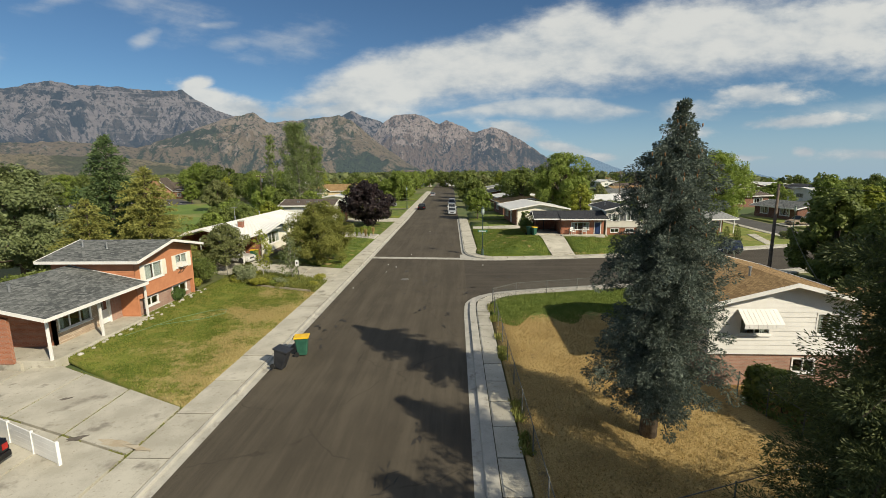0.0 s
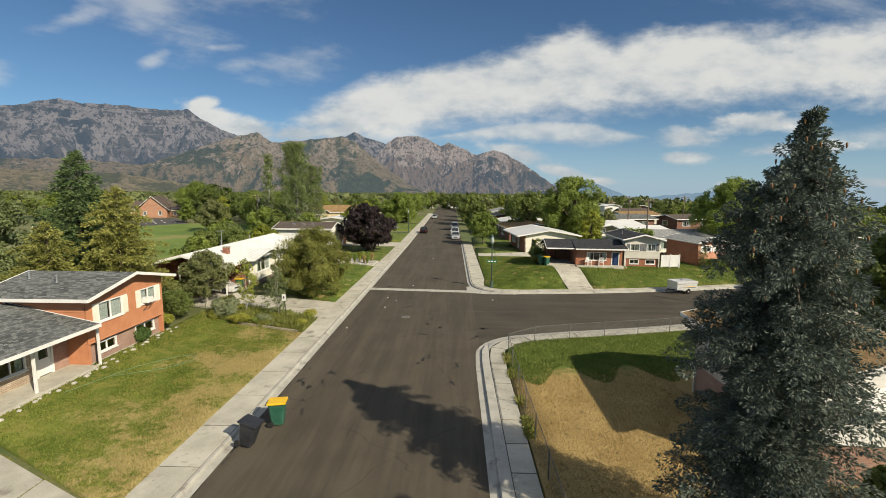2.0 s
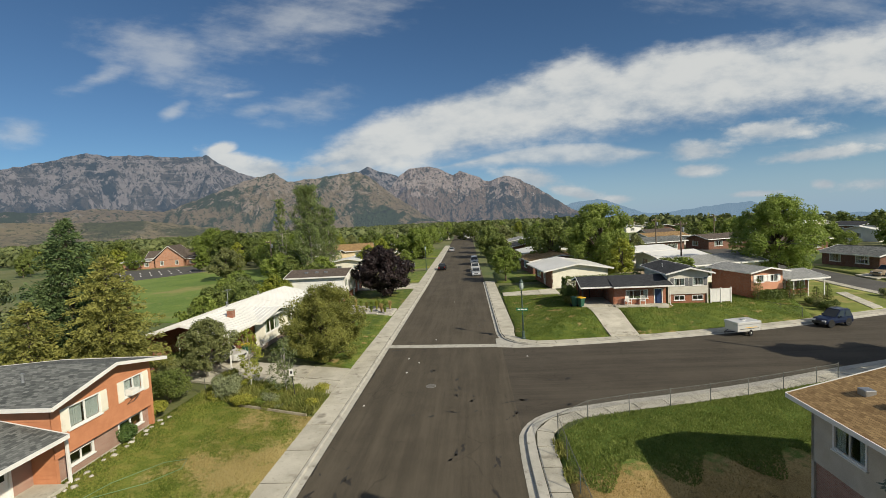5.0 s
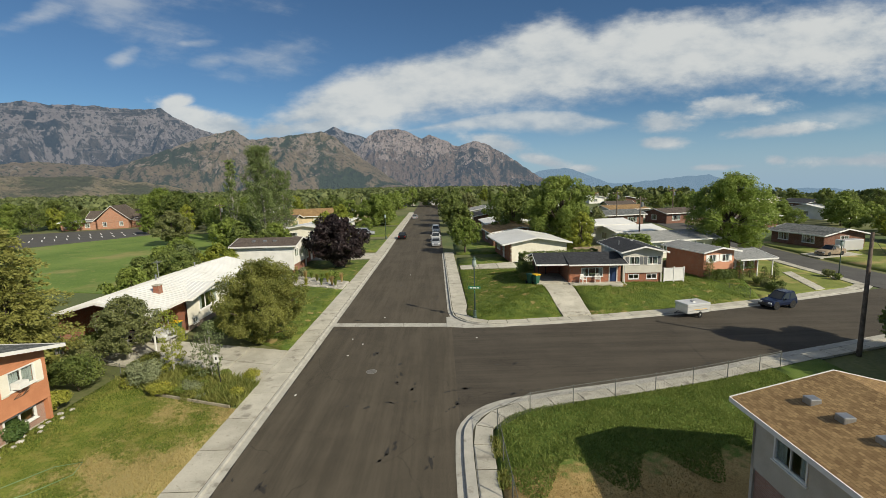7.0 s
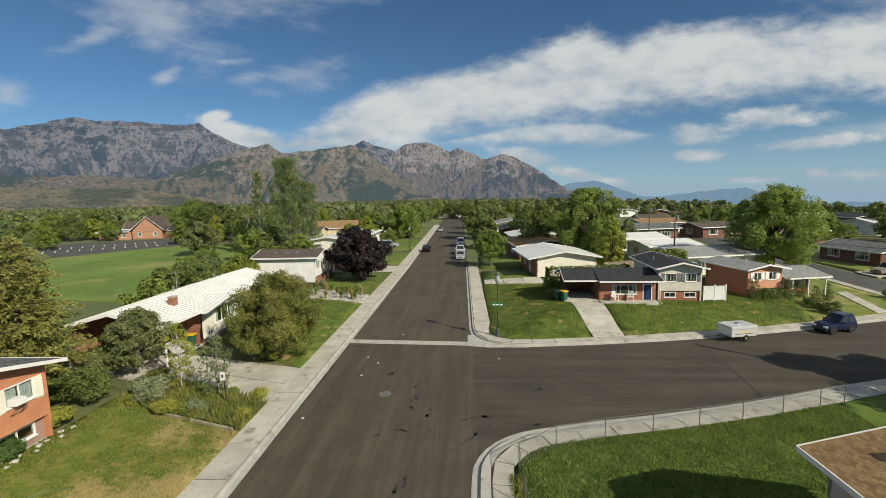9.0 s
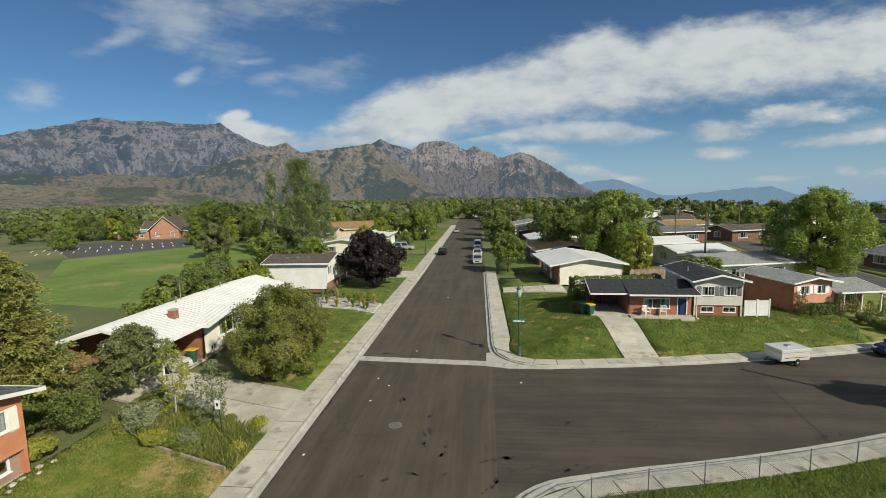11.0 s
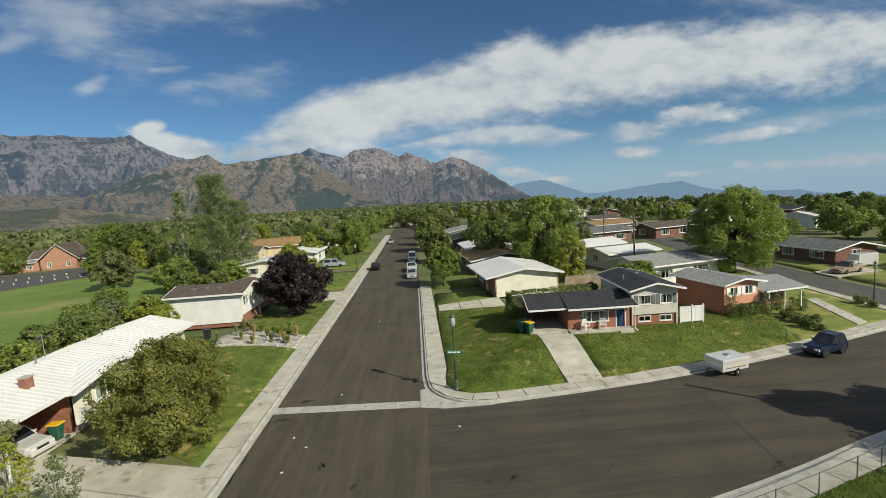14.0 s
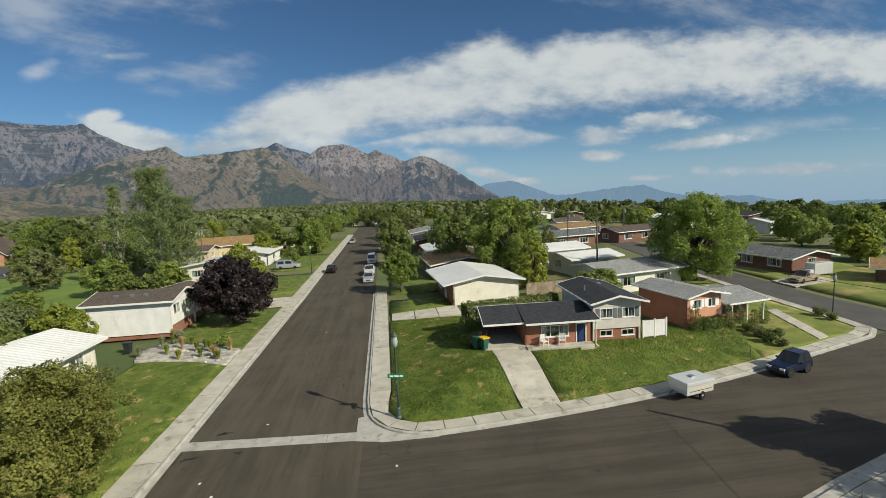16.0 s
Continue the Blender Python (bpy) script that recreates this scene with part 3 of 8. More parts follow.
def offset_line(line, d):
    """The line moved d to its right; d may vary from place to place."""
    out = []
    for i, p in enumerate(line):
        a, b = Vector(line[max(i - 1, 0)]), Vector(line[min(i + 1, len(line) - 1)])
        t = (b - a).normalized()
        w = d(*p) if callable(d) else d
        out.append((p[0] + t.y * w, p[1] - t.x * w))
    return out


def resample(line, step):
    pts, out, carry = [Vector(p) for p in line], [Vector(line[0])], 0.0
    for a, b in zip(pts, pts[1:]):
        length, at = (b - a).length, step - carry
        while at <= length:
            out.append(a + (b - a) * (at / length))
            at += step
        carry = length - (at - step)
    return [tuple(p) for p in out]


def pavement(name, line, walk_to, step, label, gap=0.19, pan=0.42):
    """A kerb with a gutter pan and a row of concrete slabs behind it. The land lies to the right of the line."""
    top = 0.15
    root = thing(name, label, "pavement", kind="structure")
    pts = resample(line, step)
    dense = resample(line, 0.75)
    for span, lo, hi, zt, mat, what in ((dense, -pan, 0.0, 0.010, KERB, "gutter_pan"),):
        a, b = offset_line(span, lo), offset_line(span, hi)
        bm = bmesh.new()
        va, vb = [bm.verts.new((*p, zt)) for p in a], [bm.verts.new((*p, zt + 0.02)) for p in b]
        for i in range(len(a) - 1):
            bm.faces.new((va[i], va[i + 1], vb[i + 1], vb[i]))
        part(what, bm, mat, root)
    bm = bmesh.new()
    prof = ((0.0, 0.0), (0.02, top - 0.03), (0.05, top), (gap - 0.02, top), (gap - 0.02, -0.1))
    lines = [offset_line(dense, d) for d, _ in prof]
    vs = [[bm.verts.new((*p, z)) for p in l] for l, (_, z) in zip(lines, prof)]
    for a, b in zip(vs, vs[1:]):
        for i in range(len(dense) - 1):
            bm.faces.new((a[i], a[i + 1], b[i + 1], b[i]))
    part("kerb", bm, KERB, root)
    inner, outer = offset_line(pts, gap), offset_line(pts, walk_to)
    rng = random.Random(len(pts))
    for i in range(len(pts) - 1):
        q = [Vector(inner[i]), Vector(inner[i + 1]), Vector(outer[i + 1]), Vector(outer[i])]
        c = sum(q, Vector((0, 0))) / 4
        q = [tuple(c + (p - c).normalized() * ((p - c).length - 0.035)) for p in q]
        h = top + rng.uniform(-0.006, 0.008)
        part("slab", prism(q, 0.0, h), CONCRETE, root)
    a, b = offset_line(dense, gap - 0.02), offset_line(dense, walk_to)
    bm = bmesh.new()
    va, vb = [bm.verts.new((*p, top - 0.02)) for p in a], [bm.verts.new((*p, top - 0.02)) for p in b]
    for i in range(len(a) - 1):
        bm.faces.new((va[i], va[i + 1], vb[i + 1], vb[i]))
    part("joint_bed", bm, JOINT, root)
    return root


pavement("pavement_west", [(-11.8, 150.0), (KERB_L, 40), (KERB_L, -62.0)], 1.75, 2.9, "pale concrete footway and kerb with cracked slabs", 0.19, 0.30)
pavement("pavement_near", NEAR, 1.42, 1.9, "pale concrete footway and kerb round the fenced corner lot", 0.50, 0.34)
pavement("pavement_far", [p for p in FAR[::-1] if p[1] < 130], lambda x, y: 1.22 + 0.5 * smooth(1.5, 6.0, y) * smooth(9.0, 4.0, x), 1.9, "pale concrete footway and kerb round the lawn corner", 0.19, 0.27)


def lawn_patch(name, points, height, mat, label, cell=1.2):
    """A lawn as a fine sheet with an uneven surface over a polygon."""
    bm = bmesh.new()
    vs = [bm.verts.new((x, y, 0)) for x, y in points]
    face = bm.faces.new(vs)
    if face.normal.z < 0:
        face.normal_flip()
    xs, ys = [p[0] for p in points], [p[1] for p in points]
    for lo, hi, axis in ((min(xs), max(xs), 0), (min(ys), max(ys), 1)):
        k = lo + cell
        while k < hi:
            n = Vector((1, 0, 0)) if axis == 0 else Vector((0, 1, 0))
            bmesh.ops.bisect_plane(bm, geom=bm.verts[:] + bm.edges[:] + bm.faces[:], plane_co=n * k, plane_no=n, dist=0.001)
            k += cell
    for v in bm.verts:
        v.co.z = height(v.co.x, v.co.y) + 0.05 * (noise.noise(Vector((v.co.x * 0.8, v.co.y * 0.8, 3.0))))
    rim = [e for e in bm.edges if e.is_boundary]
    down = bmesh.ops.extrude_edge_only(bm, edges=rim)
    for g in down["geom"]:
        if isinstance(g, bmesh.types.BMVert):
            g.co.z -= 0.25
    return solo(name, bm, mat, label, "lawn", kind="structure", smooth=True)


def bank_height(x, y):
    """The lot on the far corner rises from the footway to the house."""
    d = min((x - 1.7) * 0.85, y - far_kerb(x) - 1.2)
    return 0.13 + 1.15 * smooth(-0.5, 6.6, d) * smooth(23.5, 15.0, y)


def west_rise(x, y):
    """The lawn lifts a little towards the orange house."""
    return 0.13 + 0.26 * smooth(-18.6, -21.6, x)


def flat(x, y):
    return 0.13


lawn_patch("lawn_corner", [(1.75, 5.0), (1.55, 3.4), (1.8, 2.2), (2.5, 1.15), (3.5, 0.65), (5.5, far_kerb(5.5) + 1.22), (9.9, far_kerb(9.9) + 1.22), (9.9, 9.8), (9.4, 24), (1.8, 24)], bank_height, LAWN_GREEN, "mown green lawn with dry patches on the street corner")
lawn_patch("lawn_bank", [(12.7, far_kerb(12.7) + 1.22), (18, far_kerb(18) + 1.22), (24, far_kerb(24) + 1.22), (30.5, far_kerb(30.5) + 1.22), (33.2, 14.5), (27, 13.5), (12.9, 9.4)], bank_height, LAWN_GREEN, "mown green lawn sloping from the houses to the side street")
lawn_patch("lawn_strip", [(30.6, far_kerb(30.6) + 1.22), (43.6, far_kerb(43.6) + 1.22), (44.1, 11.0), (44.8, 20.0), (47.6, 42), (42, 42), (36.5, 20), (33.3, 14.5)], lambda x, y: 0.14, LAWN, "yellowing lawn strip beside the cross street")
lawn_patch("lawn_fenced", [(1.5, -60), (1.5, -18.6), (1.8, -16.8), (2.8, -15.5), (4.6, near_kerb(4.6) - 1.45), (10, near_kerb(10) - 1.45), (16, near_kerb(16) - 1.45), (24, near_kerb(24) - 1.45), (24, -60)], flat, LAWN_ZONED, "fenced corner lawn, green by the street and burnt straw yellow behind")
lawn_patch("lawn_west", [(-12.3, -32.1), (-12.3, -14.2), (-21.8, -10.4), (-21.8, -27.4)], west_rise, LAWN_BURNT, "patchy lawn, half green and half dry")
lawn_patch("lawn_tree", [(-12.3, -5.3), (-12.3, 16.6), (-21.0, 16.6), (-21.9, 1.0), (-15.5, -3.2)], flat, LAWN_GREEN, "green lawn round the fruit tree")
lawn_patch("lawn_maple", [(-12.3, 18.4), (-12.3, 35), (-22, 35), (-21.6, 23.2), (-16, 20.6)], flat, LAWN_GREEN, "green lawn under the dark maple")
for i, (y0, y1) in enumerate(((44, 62), (68, 92), (98, 130))):
    lawn_patch("lawn_row", [(-12.3, y0), (-12.3, y1), (-22, y1), (-22, y0)], flat, LAWN_GREEN, "green front lawn further up the street", 3.0)
for i, (y0, y1) in enumerate(((27, 34), (38, 52), (58, 80), (86, 120))):
    lawn_patch("lawn_row", [(1.8, y0), (1.8, y1), (9.5, y1), (9.5, y0)], flat, LAWN_GREEN, "green front lawn further up the street", 3.0)
lawn_patch("lawn_cross", [(53.6, 9), (53.6, 22), (55.6, 42), (66, 52), (74, 44), (70, 4)], lambda x, y: 0.1, LAWN, "lawn across the cross street", 3.0)


def drive(name, quads, label, z=0.17):
    root = thing(name, label, "driveway", kind="structure")
    for q in quads:
        c = sum((Vector(p) for p in q), Vector((0, 0))) / 4
        part("slab", prism([tuple(c + (Vector(p) - c).normalized() * ((Vector(p) - c).length - 0.075)) for p in q], 0.0, z), CONCRETE, root)
    return root


def grid_quads(a, b, c, d, n, m):
    """The n by m cells of the four-sided patch a, b, c, d."""
    a, b, c, d = (Vector(p) for p in (a, b, c, d))
    at = lambda u, v: tuple((a * (1 - u) + b * u) * (1 - v) + (d * (1 - u) + c * u) * v)
    return [[at(i / n, j / m), at((i + 1) / n, j / m), at((i + 1) / n, (j + 1) / m), at(i / n, (j + 1) / m)] for i in range(n) for j in range(m)]


drive("driveway_orange", grid_quads((-12.4, -45.2), (-12.4, -32.2), (-22.4, -27.6), (-22.4, -45.2), 4, 3) + grid_quads((-22.45, -45.2), (-22.45, -28.8), (-29, -28.8), (-29, -45.2), 4, 2), "wide pale concrete driveway with rust stain and grassy joints")
drive("driveway_white", grid_quads((-12.3, -11.0), (-12.3, -5.5), (-28, -1.0), (-28, -6.0), 2, 5), "grey concrete driveway up to the carport")
drive("driveway_maple", grid_quads((-12.3, 35.5), (-12.3, 41), (-24, 41), (-24, 35.5), 2, 3), "pale concrete driveway")
drive("driveway_cream", grid_quads((1.9, 24.3), (1.9, 27.0), (10, 29), (10, 24.4), 1, 3), "pale concrete driveway")


def sloped_drive():
    root = thing("driveway_corner", "pale concrete driveway rising to the carport", "driveway", kind="structure")
    quads = grid_quads((10.0, far_kerb(10) + 1.2), (12.6, far_kerb(12.6) + 1.2), (12.75, 8.6), (9.8, 9.0), 1, 4)
    for q in quads:
        bm = bmesh.new()
        top = [bm.verts.new((x, y, bank_height(x, y) + 0.06)) for x, y in q]
        low = [bm.verts.new((x, y, -0.1)) for x, y in q]
        bm.faces.new(top)
        for i in range(4):
            bm.faces.new((low[i], low[(i + 1) % 4], top[(i + 1) % 4], top[i]))
        part("slab", bm, CONCRETE, root)


sloped_drive()
drive("front_walk", grid_quads((38.0, 7.6), (39.4, 8.0), (42.6, 16.8), (41.2, 16.6), 1, 6), "pale concrete path up to the porch", 0.2)
drive("driveway_cross", grid_quads((53.2, 25.2), (53.6, 29.4), (61.5, 31.5), (61.0, 27.0), 2, 3), "pale concrete driveway across the cross street", 0.14)
slab("field", [(-60, 20), (-95, 60), (-80, 86), (-62, 85), (-36, 58), (-34, 30), (-42, 16)], -0.2, 0.02, FIELD, "green sports field behind the houses", "field")
slab("car_park", [(-80, 86), (-99, 109), (-126, 96), (-112, 76), (-96, 63)], -0.2, 0.04, ASPHALT_FAR, "grey car park with white bay lines beside the church", "car park")
bays = thing("bay_lines", "white painted parking bay lines", "road marking", kind="structure")
for i in range(14):
    for d in (3.0, 13.5):
        x, y = -82.5 - i * 2.0 - d * 0.78, 85.0 - i * 1.45 + d * 0.62
        part("line", prism([(x, y), (x + 0.2, y + 0.12), (x - 3.3, y + 4.2), (x - 3.5, y + 4.08)], 0.0, 0.05), WHITE_PAINT, bays)


# ---- mountains ----
def crest(points):
    az, el = np.array(points).T
    return lambda a: float(np.interp(a, az, el))


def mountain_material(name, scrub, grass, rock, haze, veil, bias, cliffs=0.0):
    """Scrub and dry grass in patches, more grass on slopes facing +x, pale rock in ribs and, high up, in level bands;
    distance haze is put into the material as blue emission.
    """
    m = bpy.data.materials.new(name)
    m.use_nodes = True
    n = Nodes(m.node_tree)
    geo = n.add("ShaderNodeNewGeometry")
    at = n.add("ShaderNodeVectorMath", {0: geo.outputs["Position"], 1: (1.0, 1.0, 0.45)}, operation="MULTIPLY").outputs[0]
    a, b, c = n.noise(at, 0.0026, 9.0, 0.62), n.noise(at, 0.010, 9.0, 0.68), n.noise(at, 0.045, 6.0, 0.65)
    level = n.add("ShaderNodeSeparateXYZ", {0: geo.outputs["Position"]}).outputs[2]
    facing = n.add("ShaderNodeSeparateXYZ", {0: geo.outputs["Normal"]}).outputs[0]
    dry = n.math("ADD", n.math("ADD", a, n.math("MULTIPLY", n.math("SUBTRACT", c, 0.5), 0.30)), n.math("MULTIPLY", facing, 0.16))
    colour = n.mix(n.ramp(dry, 0.46 + bias, 0.54 + bias), scrub, grass)
    high = n.math("MULTIPLY", n.ramp(level, 40.0, 330.0), 0.15)
    colour = n.mix(n.ramp(n.math("ADD", b, high), 0.58 + bias, 0.65 + bias), colour, rock)
    if cliffs:
        beds = n.add("ShaderNodeVectorMath", {0: geo.outputs["Position"], 1: (0.0022, 0.0022, 0.030)}, operation="MULTIPLY").outputs[0]
        shelf = n.math("MULTIPLY", n.ramp(n.math("ADD", n.noise(beds, 1.0, 6.0, 0.6), n.math("MULTIPLY", n.math("SUBTRACT", b, 0.5), 0.5)), 0.52, 0.60), n.math("MULTIPLY", n.ramp(level, 150.0, 420.0), cliffs))
        colour = n.mix(shelf, colour, tuple(min(0.5, k * 1.25) for k in rock))
    colour = n.mix(n.math("MULTIPLY", n.ramp(c, 0.52, 0.60), 0.85), colour, scrub)
    p = n.add("ShaderNodeBsdfPrincipled", {"Base Color": colour, "Roughness": 1.0, "Specular IOR Level": 0.0})
    bump = n.add("ShaderNodeBump", {"Height": n.math("ADD", b, n.math("MULTIPLY", c, 0.40)), "Strength": 1.0, "Distance": 150.0})
    m.node_tree.links.new(bump.outputs[0], p.inputs["Normal"])
    # Distance haze painted onto the slopes: blue emission mixed in by the veil share.
    haze_glow = n.add("ShaderNodeEmission", {"Color": (*haze, 1), "Strength": 1.0})
    s = n.add("ShaderNodeMixShader", {0: veil, 1: p.outputs[0], 2: haze_glow.outputs[0]})
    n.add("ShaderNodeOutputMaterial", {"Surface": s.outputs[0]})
    return m


def mountains(name, points, r_foot, r_crest, foot, mat, label, seed, rough=0.5, cols=420, rows=90):
    """A range: its crest line by bearing and height angle, and slopes with gullies down to the foot."""
    line = crest(points)
    a0, a1 = points[0][0], points[-1][0]
    verts, faces = [], []
    for j in range(rows + 1):
        u = j / rows
        r = r_foot + (r_crest - r_foot) * u
        for i in range(cols + 1):
            a = a0 + (a1 - a0) * i / cols
            x, y = r * math.sin(radians(a)), r * math.cos(radians(a)) - 30
            top = math.tan(radians(line(a))) * r_crest + 12
            low = math.tan(radians(foot)) * r_foot + 12
            jag = noise.fractal(Vector((a * 0.9, seed, 0.0)), 0.7, 2.2, 6) * 16 * rough
            q = Vector((x, y, seed * 900.0)) / 620.0
            q += Vector((noise.noise(q * 1.7), noise.noise(q * 1.7 + Vector((9, 3, 1))), 0)) * 0.35
            ridge = 1 - abs(noise.noise(q)) * 1.6
            ridge += 0.55 * (1 - abs(noise.noise(q * 2.3 + Vector((4, 1, 2)))) * 1.6)
            ridge += 0.28 * (1 - abs(noise.noise(q * 5.1)) * 1.6) + 0.14 * (1 - abs(noise.noise(q * 10.7)) * 1.6)
            cut = (1.97 - ridge) * math.sin(math.pi * min(1.0, u * 0.97 + 0.02)) ** 0.9 * (top - low) * rough * 0.72
            rise = u ** 1.15
            z = low + (top - low) * rise - cut + jag * u
            verts.append((x, y, z))
    for j in range(rows):
        for i in range(cols):
            k = j * (cols + 1) + i
            faces.append((k, k + 1, k + cols + 2, k + cols + 1))
    me = raw_mesh(verts, faces, mat, smooth=True)
    solo(name, me, mat, label, "mountain", kind="structure")
    return verts


# Last colour and share of each: the emitted haze, strongest on the far range.
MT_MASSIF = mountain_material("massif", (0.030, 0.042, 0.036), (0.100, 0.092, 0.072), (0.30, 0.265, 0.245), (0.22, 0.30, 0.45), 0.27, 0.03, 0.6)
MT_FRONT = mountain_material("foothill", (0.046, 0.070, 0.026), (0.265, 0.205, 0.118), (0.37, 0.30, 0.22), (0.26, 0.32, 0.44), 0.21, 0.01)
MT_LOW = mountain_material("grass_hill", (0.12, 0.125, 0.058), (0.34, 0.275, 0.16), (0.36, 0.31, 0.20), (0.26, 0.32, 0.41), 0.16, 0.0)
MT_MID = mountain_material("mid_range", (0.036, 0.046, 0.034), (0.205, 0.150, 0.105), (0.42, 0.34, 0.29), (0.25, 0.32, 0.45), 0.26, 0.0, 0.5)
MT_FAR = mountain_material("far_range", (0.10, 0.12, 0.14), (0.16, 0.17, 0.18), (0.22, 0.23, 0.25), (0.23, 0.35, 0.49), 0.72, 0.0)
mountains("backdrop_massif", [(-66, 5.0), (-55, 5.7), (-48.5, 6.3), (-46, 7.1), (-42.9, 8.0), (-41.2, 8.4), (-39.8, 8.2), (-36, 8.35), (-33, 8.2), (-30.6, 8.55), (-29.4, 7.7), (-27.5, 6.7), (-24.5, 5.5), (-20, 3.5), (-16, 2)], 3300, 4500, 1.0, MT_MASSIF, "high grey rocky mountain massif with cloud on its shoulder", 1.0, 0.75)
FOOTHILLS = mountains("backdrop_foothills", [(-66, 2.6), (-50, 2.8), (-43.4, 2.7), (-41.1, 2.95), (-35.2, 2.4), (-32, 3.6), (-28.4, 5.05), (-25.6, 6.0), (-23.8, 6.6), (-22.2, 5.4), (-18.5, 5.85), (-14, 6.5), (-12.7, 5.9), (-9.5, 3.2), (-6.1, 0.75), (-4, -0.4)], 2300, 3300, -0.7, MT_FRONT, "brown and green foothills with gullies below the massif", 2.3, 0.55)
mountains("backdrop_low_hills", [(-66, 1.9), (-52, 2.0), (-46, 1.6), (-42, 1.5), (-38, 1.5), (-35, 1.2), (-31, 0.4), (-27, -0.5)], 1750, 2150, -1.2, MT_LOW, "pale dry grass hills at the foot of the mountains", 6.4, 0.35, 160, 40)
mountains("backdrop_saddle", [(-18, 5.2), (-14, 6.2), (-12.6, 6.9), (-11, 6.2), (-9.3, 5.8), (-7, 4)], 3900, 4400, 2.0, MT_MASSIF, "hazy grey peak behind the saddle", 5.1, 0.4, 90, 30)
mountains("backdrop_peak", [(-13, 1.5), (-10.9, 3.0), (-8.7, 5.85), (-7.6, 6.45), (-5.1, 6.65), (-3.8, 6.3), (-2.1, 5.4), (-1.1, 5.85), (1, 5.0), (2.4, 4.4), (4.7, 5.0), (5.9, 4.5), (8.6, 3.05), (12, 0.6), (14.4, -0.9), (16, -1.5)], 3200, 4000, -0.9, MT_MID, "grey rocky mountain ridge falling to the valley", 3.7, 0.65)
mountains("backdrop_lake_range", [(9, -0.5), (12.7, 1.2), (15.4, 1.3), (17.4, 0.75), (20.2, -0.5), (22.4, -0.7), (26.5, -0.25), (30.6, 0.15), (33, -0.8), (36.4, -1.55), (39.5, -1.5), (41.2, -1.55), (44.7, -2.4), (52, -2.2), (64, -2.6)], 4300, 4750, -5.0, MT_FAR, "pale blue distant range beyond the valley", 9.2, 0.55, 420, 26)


def hill_town():
    """The far town on the lowest slopes, too small to count: low blocks with pitched roofs in one mesh."""
    rng = random.Random(64)
    verts, faces = [], []
    for k in range(330):
        column = rng.randrange(60, 400) if k % 3 else int(min(400, max(60, rng.gauss(255, 32))))
        x, y, z = FOOTHILLS[rng.choice((0, 1, 2, 3, 4, 5, 6, 8, 10)) * 421 + column]
        w, d, h = rng.uniform(6, 13), rng.uniform(5, 8), rng.uniform(3.5, 6)
        i = len(verts)
        verts += [(x - w / 2, y, z - 6), (x + w / 2, y, z - 6), (x + w / 2, y + d, z - 6), (x - w / 2, y + d, z - 6), (x - w / 2, y, z + h), (x + w / 2, y, z + h), (x + w / 2, y + d, z + h), (x - w / 2, y + d, z + h), (x - w / 2, y + d / 2, z + h + 2), (x + w / 2, y + d / 2, z + h + 2)]
        faces += [tuple(i + q for q in f) for f in ((0, 1, 5, 4), (1, 2, 6, 5), (3, 0, 4, 7), (4, 5, 9, 8), (6, 7, 8, 9))]
    solo("far_town", raw_mesh(verts, faces, TOWN), TOWN, "pale far-off houses scattered along the foot of the mountains", "houses", kind="stuff")


TOWN = material("far_house_walls", (0.10, 0.10, 0.095), (0.60, 0.58, 0.56), 1.0, 0.9, 0.0, island=0.9)
hill_town()


